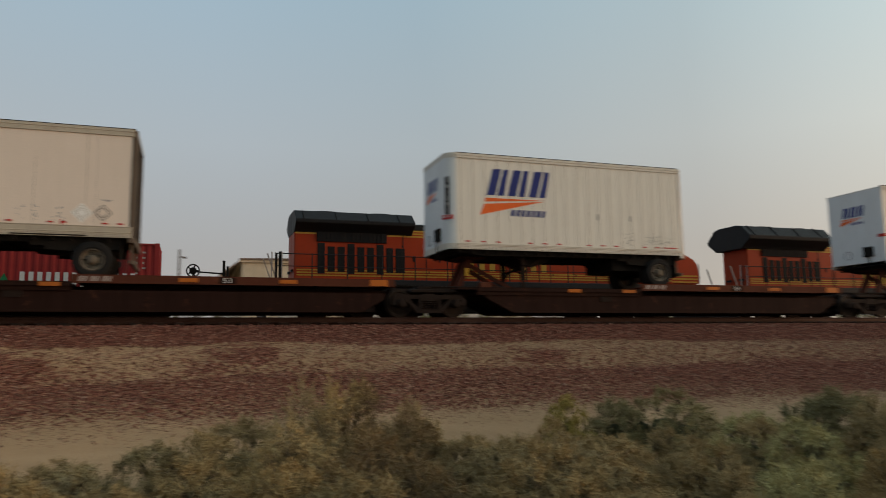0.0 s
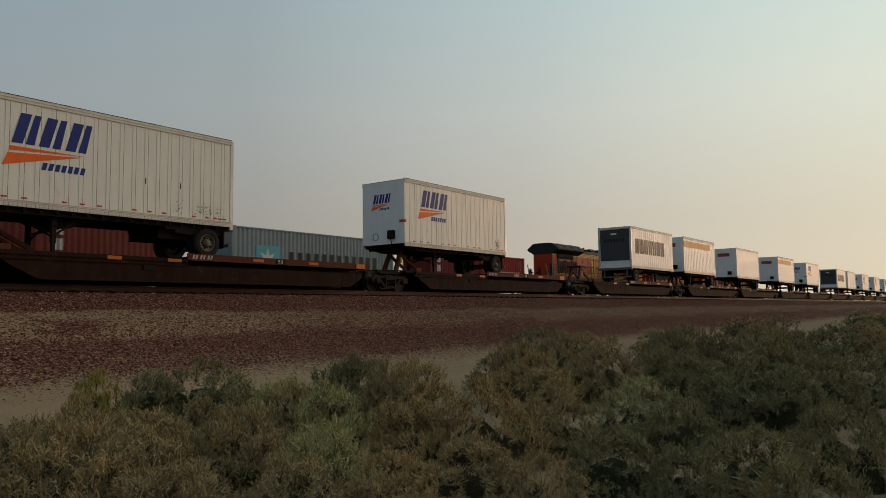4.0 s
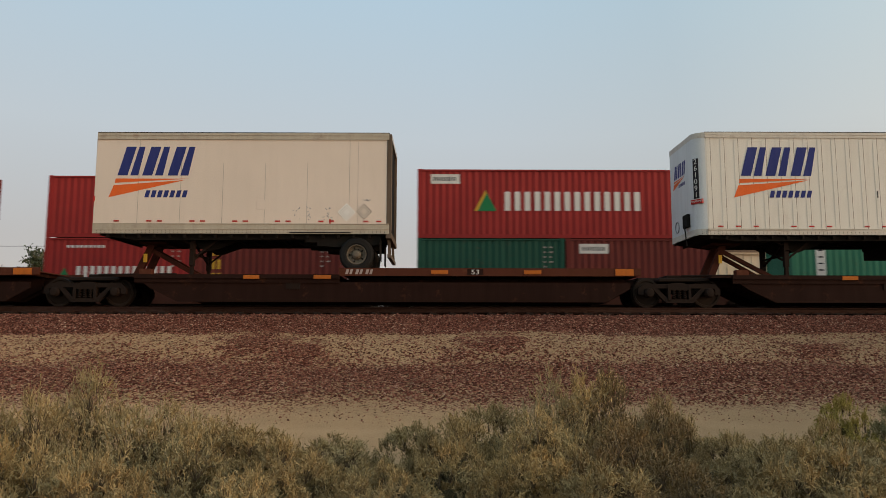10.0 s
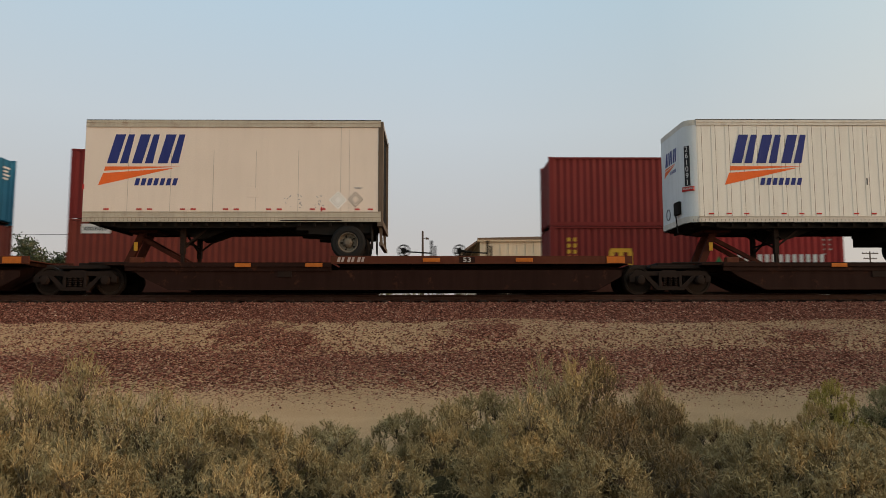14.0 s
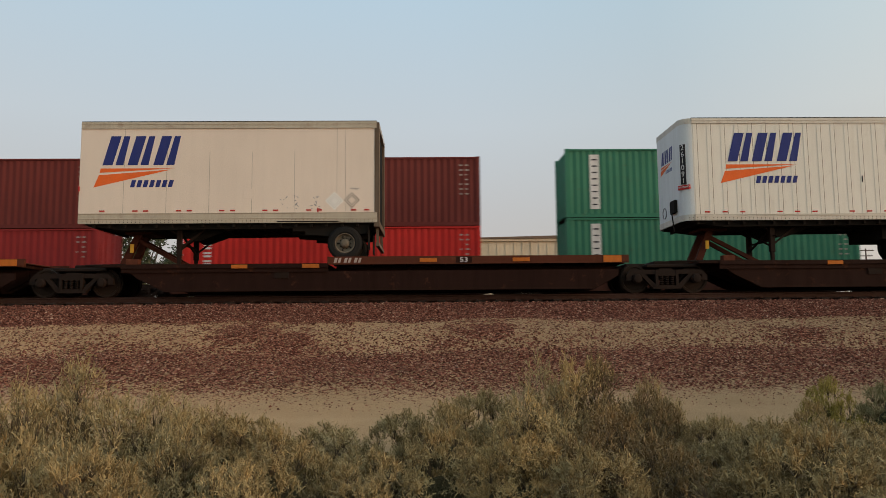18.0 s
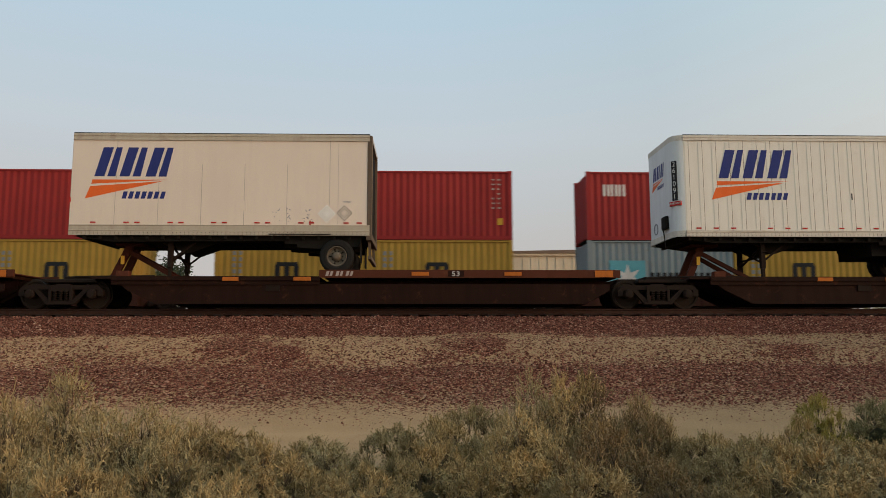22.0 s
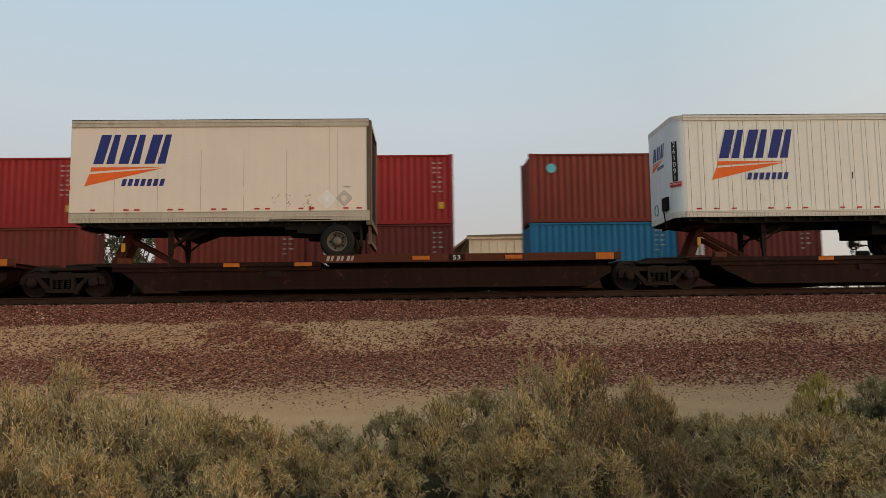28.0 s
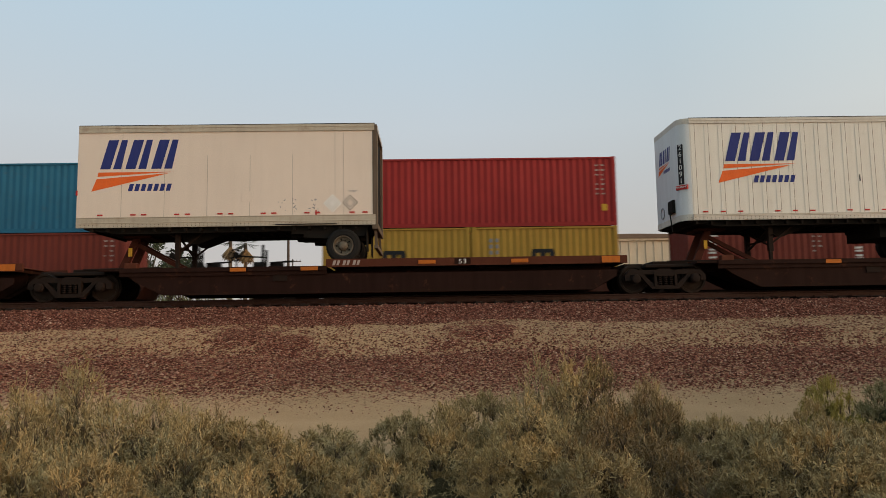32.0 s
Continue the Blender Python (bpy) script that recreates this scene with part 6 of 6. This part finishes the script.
def far_tree(x, y, height, spread, seed, leaves=900):
    rnd = random.Random(seed)
    t = thing("tree", "scrubby dark green tree beyond the tracks", "tree", "trees beyond the tracks")
    z = relief(x, y) - 0.2
    bm = BM()
    beam(bm, (x, y, z), (x + 0.2, y, z + height * 0.5), 0.28)
    tips = []
    for k in range(11):
        a = rnd.uniform(0, 6.28)
        s = Vector((x + 0.1, y, z + height * rnd.uniform(0.25, 0.5)))
        e = Vector((x + math.cos(a) * spread * rnd.uniform(0.4, 0.95), y + math.sin(a) * spread * 0.7, z + height * rnd.uniform(0.6, 1.0)))
        beam(bm, s, e, 0.09)
        tips.append(e)
        for _ in range(3):
            e2 = e + Vector((rnd.gauss(0, 0.6), rnd.gauss(0, 0.5), rnd.gauss(0.1, 0.5)))
            beam(bm, s.lerp(e, 0.7), e2, 0.04)
            tips.append(e2)
    part("trunk", bm, M_bark, t)
    vs, fs = [], []
    for e in tips:
        leaf_cloud(vs, fs, e, rnd.uniform(0.45, 0.9), leaves // len(tips), 0.2, rnd, 0.7)
    me = bpy.data.meshes.new("crown")
    me.from_pydata(vs, [], fs)
    me.materials.append(M_treeleaf)
    o = new("crown", me)
    o.parent = t
    return t


for x, y, h, s, k in ((-37.5, 70, 7.6, 3.0, 1), (-34.2, 72, 6.6, 2.2, 2), (-29.0, 72, 8.2, 2.6, 3), (-26.0, 74, 7.8, 2.6, 4), (-42.5, 74, 6.5, 2.8, 5), (-23.6, 71, 6.2, 1.6, 6), (-49, 78, 7.0, 3.0, 7), (-27.4, 71, 9.0, 2.6, 9)):
    far_tree(x, y, h, s, k, 2600)


M_deadfrond = leafage("dead_palm_frond", [(0.0, (0.10, 0.06, 0.03)), (0.6, (0.19, 0.12, 0.06)), (1.0, (0.28, 0.19, 0.10))])


def palm(x, y, height, seed):
    rnd = random.Random(seed)
    t = thing("palm_tree", "tall thin fan palm with a skirt of dead fronds", "palm tree", "palms beyond the tracks")
    z = relief(x, y) - 0.2
    bm = BM()
    lathe(bm, (x, y, z), (0, 0, 1), [(0, 0), (0, 0.24), (height, 0.15), (height, 0)], 9)
    part("trunk", bm, M_bark, t)
    top = Vector((x, y, z + height))
    for name, mat, n, lo, hi, drop, low in (("fan_crown", M_treeleaf, 30, -0.5, 1.3, 0.15, 0.0), ("frond_skirt", M_deadfrond, 44, -1.5, -0.9, 0.5, -0.35)):
        vs, fs = [], []
        for k in range(n):
            a, e = rnd.uniform(0, 6.28), rnd.uniform(lo, hi)
            d = Vector((math.cos(a) * math.cos(e), math.sin(a) * math.cos(e), math.sin(e)))
            side = d.cross(Vector((0, 0, 1))).normalized()
            c = top + Vector((0, 0, low + rnd.uniform(-0.5, 0.2) * drop))
            for j in range(9):
                w = (j - 4) * 0.16
                p0 = c + d * rnd.uniform(0.35, 0.6)
                p1 = c + (d + side * w).normalized() * rnd.uniform(1.0, 1.35) + Vector((0, 0, -drop * 0.6))
                m = len(vs)
                vs += [p0 - side * 0.04, p0 + side * 0.04, p1 + side * 0.03, p1 - side * 0.03]
                fs.append((m, m + 1, m + 2, m + 3))
        me = bpy.data.meshes.new(name)
        me.from_pydata(vs, [], fs)
        me.materials.append(mat)
        new(name, me).parent = t
    return t


palm(-18.9, 71, 8.7, 1), palm(-17.7, 72, 8.5, 2)

# ---- desert brush beside the camera ----
KINDS = {
    "straw": leafage("straw_brush", [(0.0, (0.278, 0.198, 0.0943)), (0.5, (0.338, 0.249, 0.122)), (1.0, (0.429, 0.33, 0.174))]),
    "olive": leafage("olive_brush", [(0.0, (0.257, 0.177, 0.079)), (0.5, (0.313, 0.222, 0.102)), (1.0, (0.398, 0.294, 0.146))]),
    "grey": leafage("grey_green_brush", [(0.0, (0.23, 0.168, 0.0825)), (0.5, (0.28, 0.211, 0.107)), (1.0, (0.356, 0.281, 0.152))]),
    "sage": leafage("sage_brush", [(0.0, (0.272, 0.241, 0.107)), (0.5, (0.341, 0.304, 0.138)), (1.0, (0.44, 0.392, 0.185))]),
    "green": leafage("green_brush", [(0.0, (0.166, 0.142, 0.0649)), (0.5, (0.212, 0.179, 0.0843)), (1.0, (0.285, 0.239, 0.117))]),
    "gold": leafage("golden_brush", [(0.0, (0.223, 0.173, 0.0389)), (0.5, (0.287, 0.228, 0.0527)), (1.0, (0.387, 0.308, 0.0778))]),
    # brown lowered further, so its colour also carries shade inside the brush
    "brown": leafage("brown_brush", [(0.0, (0.154, 0.0983, 0.0441)), (0.5, (0.187, 0.124, 0.0567)), (1.0, (0.237, 0.164, 0.0812))]),
}
M_stem = coat("dry_brush_stem", (0.11, 0.08, 0.05), 0.85)


# core colours, darkened to stand for the shade inside each shrub
CORE_SHADE = {"straw": (0.1152, 0.0828, 0.0414), "olive": (0.0936, 0.0774, 0.04032), "grey": (0.0882, 0.0756, 0.0432), "green": (0.0648, 0.0648, 0.03312), "sage": (0.0756, 0.072, 0.04032), "gold": (0.0828, 0.0666, 0.0216), "brown": (0.0792, 0.054, 0.02952)}


def shaded_twig_core(kind):
    """Dark core of a shrub: twig pattern plus inner shade put into its colour."""
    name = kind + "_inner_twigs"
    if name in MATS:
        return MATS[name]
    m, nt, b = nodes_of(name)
    col = CORE_SHADE[kind]
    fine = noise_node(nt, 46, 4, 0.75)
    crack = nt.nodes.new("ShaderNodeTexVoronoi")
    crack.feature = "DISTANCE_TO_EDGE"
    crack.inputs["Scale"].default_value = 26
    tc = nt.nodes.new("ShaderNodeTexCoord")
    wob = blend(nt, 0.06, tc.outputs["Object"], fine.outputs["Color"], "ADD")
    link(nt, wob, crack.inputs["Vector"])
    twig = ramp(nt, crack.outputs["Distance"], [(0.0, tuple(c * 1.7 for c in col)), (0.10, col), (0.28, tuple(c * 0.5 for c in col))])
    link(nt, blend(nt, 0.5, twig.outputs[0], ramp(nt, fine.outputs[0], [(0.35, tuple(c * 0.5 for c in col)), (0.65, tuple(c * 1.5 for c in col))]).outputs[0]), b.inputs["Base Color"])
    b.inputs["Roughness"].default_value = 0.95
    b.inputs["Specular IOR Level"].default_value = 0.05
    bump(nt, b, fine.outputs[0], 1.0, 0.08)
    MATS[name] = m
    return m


def unit_rows(v):
    return v / (np.linalg.norm(v, axis=1, keepdims=True) + 1e-9)


def blades(p0, p1, width, face, tip=0.0):
    """Thin tapering blades from p0 to p1 that turn their flat side towards face; tip: how wide the far end is."""
    s = unit_rows(np.cross(p1 - p0, face)) * width[:, None] * 0.5
    if tip:
        return np.stack([p0, p1 + s * tip, p1 - s * tip], 1)
    return np.stack([p0 - s, p0 + s, p1], 1)


def bush_meshes(kind, seed, tufts=26, stems=22, twigs=7, thick=1.0):
    """Foliage and stems of a bush one metre in radius and one metre high: domes grown together, each set with tufts of forked twigs."""
    rnd = np.random.RandomState(seed)
    open_form = kind in ("straw", "brown")
    nl = rnd.randint(5, 9) if open_form else rnd.randint(4, 6)
    lobe = [(0.0, 0.0, 0.56, 0.96)] if open_form else [(0.0, 0.0, 0.74, 0.97)]
    for k in range(nl):
        a = 6.2832 * (k + rnd.rand() * 0.7) / nl
        q, wide = (rnd.uniform(0.42, 0.66), rnd.uniform(0.28, 0.44)) if open_form else (rnd.uniform(0.38, 0.56), rnd.uniform(0.36, 0.5))
        lobe.append((q * math.cos(a), q * math.sin(a), wide, rnd.uniform(0.48, 0.88)))
    LB = np.array(lobe)
    # tufts spread evenly over the outer skin of the lobes
    spots, tries = [], 0
    tufts = tufts if open_form else round(tufts * 1.35)
    while len(spots) < tufts and tries < tufts * 60:
        tries += 1
        l = LB[rnd.choice(len(LB), p=LB[:, 2] ** 2 / (LB[:, 2] ** 2).sum())]
        a, up = rnd.rand() * 6.2832, rnd.rand() ** 0.85
        hor = math.sqrt(1 - up * up)
        n = np.array([hor * math.cos(a), hor * math.sin(a), up])
        p = np.array([l[0] + n[0] * l[2], l[1] + n[1] * l[2], n[2] * l[3]])
        inside = (((p[None, :2] - LB[:, :2]) / LB[:, 2:3]) ** 2).sum(1) + (p[2] / LB[:, 3]) ** 2
        if inside.min() < 0.80 or any(np.linalg.norm(p - q[0]) < ((0.31 if open_form else 0.25) if tries < tufts * 30 else 0.17) for q in spots):
            continue
        spots.append((p, n))
    P = np.array([q[0] for q in spots])
    N = np.array([q[1] for q in spots])
    size = rnd.uniform(0.8, 1.15, len(P))[:, None]
    N = unit_rows(N + np.array([0, 0, 0.55]) + rnd.normal(size=N.shape) * 0.12)
    reach = 1.0 if open_form else 0.74   # how long the shoots of a tuft are
    B = np.repeat(P - N * 0.31 * reach * size, stems, 0)
    F = np.repeat(N, stems, 0)
    q = np.repeat(size, stems, 0)
    d = unit_rows(F + rnd.normal(size=F.shape) * 0.52 + np.array([0, 0, 0.12]))
    ln = q * reach * rnd.uniform(0.22, 0.39, len(F))[:, None]
    bent = unit_rows(d + rnd.normal(size=d.shape) * 0.38)
    mid, tip = B + d * ln * 0.55, B + d * ln * 0.55 + bent * ln * 0.5
    flat = unit_rows(F + rnd.normal(size=F.shape) * 0.4)
    one = np.ones(len(F))
    wood = [blades(B, mid + d * 0.01, one * 0.011 * thick, flat), blades(mid, tip, one * 0.008 * thick, flat)]
    leaf = []
    for k in range(twigs):
        f = rnd.uniform(0.25, 1.0, len(F))[:, None]
        p = mid + (tip - mid) * f
        dk = unit_rows(bent + rnd.normal(size=d.shape) * 0.75 + np.array([0, 0, 0.1]))
        lk = q * rnd.uniform(0.045, 0.095, len(F))[:, None]
        flat = unit_rows(F + rnd.normal(size=F.shape) * 0.45)
        leaf.append(blades(p, p + dk * lk, rnd.uniform(0.012, 0.018, len(F)) * thick, flat))
        for u in (0.4, 0.75):
            e = unit_rows(dk + rnd.normal(size=d.shape) * 0.8)
            leaf.append(blades(p + dk * lk * u, p + dk * lk * u + e * lk * 0.6, rnd.uniform(0.009, 0.014, len(F)) * thick, flat, 1.0))
    made = []
    for name, quads, mat in (("foliage", leaf, KINDS[kind]), ("stem", wood, M_stem)):
        v = np.concatenate(quads).reshape(-1, 3)
        v[:, 2] = np.maximum(v[:, 2], 0.0)
        me = bpy.data.meshes.new(name)
        me.from_pydata(v.tolist(), [], np.arange(len(v)).reshape(-1, 3).tolist())
        me.materials.append(mat)
        made.append(me)
    # solid core in each lobe closes the view; its dark colour stands for shade
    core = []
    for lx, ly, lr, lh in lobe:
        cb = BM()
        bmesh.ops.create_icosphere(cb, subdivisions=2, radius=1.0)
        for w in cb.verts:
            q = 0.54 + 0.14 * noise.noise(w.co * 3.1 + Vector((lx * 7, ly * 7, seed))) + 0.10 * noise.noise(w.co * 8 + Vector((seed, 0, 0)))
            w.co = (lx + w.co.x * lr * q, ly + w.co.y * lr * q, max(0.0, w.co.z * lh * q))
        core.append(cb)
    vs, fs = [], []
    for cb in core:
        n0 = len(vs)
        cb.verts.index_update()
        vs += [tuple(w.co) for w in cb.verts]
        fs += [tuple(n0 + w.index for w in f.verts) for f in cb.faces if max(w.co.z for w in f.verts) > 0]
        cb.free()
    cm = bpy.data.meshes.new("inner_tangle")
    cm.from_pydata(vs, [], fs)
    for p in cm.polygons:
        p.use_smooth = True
    cm.materials.append(shaded_twig_core(kind))
    return made[0], made[1], cm


BUSH_LABEL = {"straw": "dry straw-coloured desert shrub with fine twigs", "olive": "olive-tan desert shrub with fine twigs", "grey": "grey-green desert shrub on the sand",
              "sage": "pale sage-green desert shrub on the sand", "green": "dense dull green desert shrub on the sand", "gold": "golden-green low desert shrub on the sand", "brown": "brown dried desert shrub with bare twigs, colour deepened for shade"}
VARIANTS = {k: [bush_meshes(k, 11 * i + len(k) * 3 + j * 101) for j, i in enumerate((1, 2, 3))] for k in KINDS}
FARTHER = {k: [bush_meshes(k, 7 * i + len(k) * 5 + j * 57, 24, 13, 5, 1.6) for j, i in enumerate((1, 2))] for k in ("green", "sage", "olive", "brown")}
SCRUB = {k: [bush_meshes(k, 3 * i + len(k) * 5, 20, 6, 4, 3.0) for i in (1, 2)] for k in ("green", "sage", "olive")}
# place, radius and height of the shrubs near the camera
BRUSH = []
BRUSH.append(('straw', [
    (-3.71, 7.98, 0.82, 1.24), (-2.96, 9.13, 0.69, 0.74), (-3.62, 6.68, 0.64, 1.1), (-2.47, 6.12, 0.72, 0.98), (-1.9, 5.9, 0.63, 0.8),
    (1.7, 8.43, 0.87, 1.25), (2.47, 8.45, 0.48, 0.97), (0.97, 7.24, 0.73, 0.92), (-4.6, 7.27, 0.95, 1.17), (-4.58, 6.56, 0.87, 1.28),
    (-2.79, 5.2, 0.6, 0.87), (-1.36, 5.22, 0.55, 0.69), (4.27, 7.23, 0.85, 0.58), (3.93, 5.3, 0.61, 0.69), (5.86, 4.84, 0.7, 0.76),
    (6.47, 4.35, 0.79, 0.92), (13.27, 7, 1.07, 1.1), (5.86, 2.02, 0.53, 0.53), (4.88, 2.75, 0.51, 0.53), (1.2, 8.3, 0.65, 1.19),
]))
BRUSH.append(('straw', [
    (-2.2, 7, 0.63, 0.83), (-0.85, 7.2, 0.63, 0.63),
]))
BRUSH.append(('olive', [
    (-1.83, 7.17, 0.68, 0.71), (-1.05, 7.73, 0.62, 0.57), (-1.15, 5.89, 0.61, 0.8), (-0.23, 7.4, 0.62, 0.72), (0.58, 8.78, 0.63, 0.84),
    (0.08, 6.2, 0.63, 0.74), (0.75, 5.65, 0.58, 0.74), (-3.24, 5.29, 0.63, 0.9), (-0.42, 5.58, 0.57, 0.66), (-2.27, 5.01, 0.56, 0.78),
    (1.14, 5.17, 0.58, 0.71), (4.63, 6.52, 0.67, 0.69), (2.98, 6.77, 0.62, 0.66), (6.65, 5.76, 0.82, 1.04), (4.06, 5.2, 0.67, 0.8),
    (3.15, 5.11, 0.66, 0.73), (3.72, 6.17, 0.85, 0.7), (2.65, 5.27, 0.69, 0.81), (5.7, 6.44, 0.62, 0.81), (8.16, 6.61, 0.88, 0.94),
]))
BRUSH.append(('olive', [
    (7.54, 4.14, 0.72, 0.75), (5.09, 3.54, 0.63, 0.58), (11.11, 6.74, 0.87, 1.03), (11.82, 5.4, 0.93, 1.08), (4.06, 3.56, 0.59, 0.62),
    (2.73, 4.19, 0.59, 0.67), (-1.7, 7.6, 0.58, 0.65), (0.15, 7.2, 0.63, 0.83), (3.05, 8, 0.53, 0.58), (4.3, 8.4, 0.39, 0.67),
]))
BRUSH.append(('brown', [
    (2.35, 8.2, 0.56, 0.96), (1.95, 8.6, 0.58, 1.28), (1.57, 6.41, 0.72, 0.84), (18.17, 5.56, 1.12, 1.11),
]))
BRUSH.append(('grey', [
    (2.84, 7.48, 0.5, 0.64), (3.1, 6.72, 0.56, 0.66), (3.31, 6.17, 0.65, 0.71), (2.44, 5.48, 0.56, 0.73),
    (6.31, 7.23, 0.81, 0.71), (5.73, 5.87, 0.69, 0.83), (4.32, 4.45, 0.68, 0.75), (4.79, 5.1, 0.54, 0.58), (8.33, 3.41, 0.83, 0.78),
    (9.78, 2.11, 0.76, 0.83), (6.01, 2.73, 0.61, 0.57), (7.5, 1.23, 0.64, 0.72), (3.51, 3.97, 0.58, 0.63), (5.49, 1.11, 0.57, 0.62),
]))
BRUSH.append(('gold', [
    (5.33, 9.96, 0.5, 0.82),
]))
BRUSH.append(('green', [
    (6.2, 10.08, 0.66, 0.77), (6.95, 9.75, 1.06, 0.89), (6.97, 6.6, 0.93, 1.04), (6.98, 6.59, 0.72, 1.04), (10.09, 2.9, 0.98, 0.96),
    (7.91, 2.81, 0.7, 0.66), (15.96, 5.85, 1.01, 1.12), (17.48, 4.28, 1.13, 1.12), (6.59, 1.66, 0.63, 0.59), (11.83, 2.03, 0.86, 0.96),
    (13.6, 5.2, 0.89, 0.9), (12.6, 4.2, 0.84, 0.84),
]))
BRUSH.append(("straw", [(2.62, 8.55, 0.5, 0.8), (-2.85, 8, 0.55, 0.92)]))
BRUSH.append(("brown", [(-2.3, 8.2, 0.45, 0.74)]))
# brown shrubs set here stand for deep shade within the brush
BRUSH.append(("brown", [(1.83, 5.5, 0.59, 0.68), (1.75, 7.2, 0.55, 0.8)]))
ALONG = {"straw": "olive", "grey": "sage"}   # greener brush further along the line
BUSHES = [(x, y, r, h, "green" if x > 5 and y < 3.2 else ALONG.get(kind, kind) if x > 3.6 else kind) for kind, rows in BRUSH for x, y, r, h in rows]


def plant(x, y, r, h, kind, turn, i, far=False):
    fol, stem, core = SCRUB[kind][i % 2] if far == 2 else FARTHER[kind][i % 2] if far else VARIANTS[kind][i % 3]
    b = thing("desert_bush", BUSH_LABEL[kind], "bush", "desert brush")
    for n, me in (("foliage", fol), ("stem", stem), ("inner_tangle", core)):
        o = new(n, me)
        o.parent = b
        if n == "stem":
            o["kind"] = "stuff"
    b.matrix_basis = pose(x, y, relief(x, y) - 0.03, 0, 0, turn) @ Matrix.Diagonal((r, r, h, 1))
    return b


rb = random.Random(21)
for i, (x, y, r, h, kind) in enumerate(BUSHES):
    plant(x, y, r * (1.05 if x < 3.6 else 0.9), h * 1.08, kind, rb.uniform(0, 360), i)
# the brush goes on along the line
placed = [(x, y, r) for x, y, r, h, k in BUSHES]
count = 0
while count < 95:
    x = rb.uniform(8.5, 34) if count < 55 else rb.uniform(30, 95)
    y = rb.uniform(-4, 11.0) if x < 34 else rb.uniform(-10, 12)
    r = rb.uniform(0.7, 1.15) * (1.0 if x < 34 else 1.5)
    if any(math.hypot(x - a, y - b) < (r + q) * 0.62 for a, b, q in placed):
        if rb.random() < 0.97:
            continue
    placed.append((x, y, r))
    plant(x, y, r * 1.0, r * 1.06 * rb.uniform(0.85, 1.05) * (1.0 if x < 34 else 0.8), rb.choice(("olive", "sage", "green", "olive", "sage", "olive", "green")), rb.uniform(0, 360), count, 2 if x > 40 else math.hypot(x, y) > 12.5)
    count += 1
# taller scrub in a ragged line beyond the tracks, added to block the bright sky slit under the cars
for i in range(74):
    x = -34 + i * 1.75 if i < 50 else 54 + (i - 50) * 9.0
    y = 38.0 + rb.uniform(-0.8, 0.8) + (0 if i < 50 else rb.uniform(0, 8))
    if i > 49 or not 1.2 < x < 5.4:
        plant(x, y, rb.uniform(1.15, 1.5) * (1 if i < 50 else 3.6), rb.uniform(2.3, 2.7) * (1 if i < 50 else 1.25), rb.choice(("green", "sage", "olive")), rb.uniform(0, 360), i, 2)
# dead bare sticks among the brush
rs = random.Random(4)
for x, y, q in ((18.6, 6.6, 1.0), (6.21, 1.48, 0.38)):
    d = thing("dead_branch", "bleached bare dead branch among the brush", "branch", "dead branches")
    z = relief(x, y)
    bm = BM()
    for k in range(16):
        a = rs.uniform(0, 6.28)
        e = Vector((x + math.cos(a) * rs.uniform(0.25, 0.6) * q, y + math.sin(a) * rs.uniform(0.25, 0.6) * q, z + rs.uniform(0.2, 0.7) * q))
        s = Vector((x, y, z))
        m = s.lerp(e, 0.55) + Vector((rs.gauss(0, 0.06), rs.gauss(0, 0.06), 0.05))
        beam(bm, s, m, 0.022), beam(bm, m, e, 0.012), beam(bm, m, e + Vector((rs.gauss(0, 0.2), rs.gauss(0, 0.2), 0.05)), 0.009)
    part("twig_tangle", bm, coat("bleached_wood", (0.33, 0.28, 0.22), 0.85), d)


def motions():
    """The passing train rolls to the right at an even speed."""
    for ob, x, y, z in MOVERS:
        walk(ob, [(t, pose(x + SPEED * t, y, z)) for t in (0, 8, 16, 24, 32)])


motions()
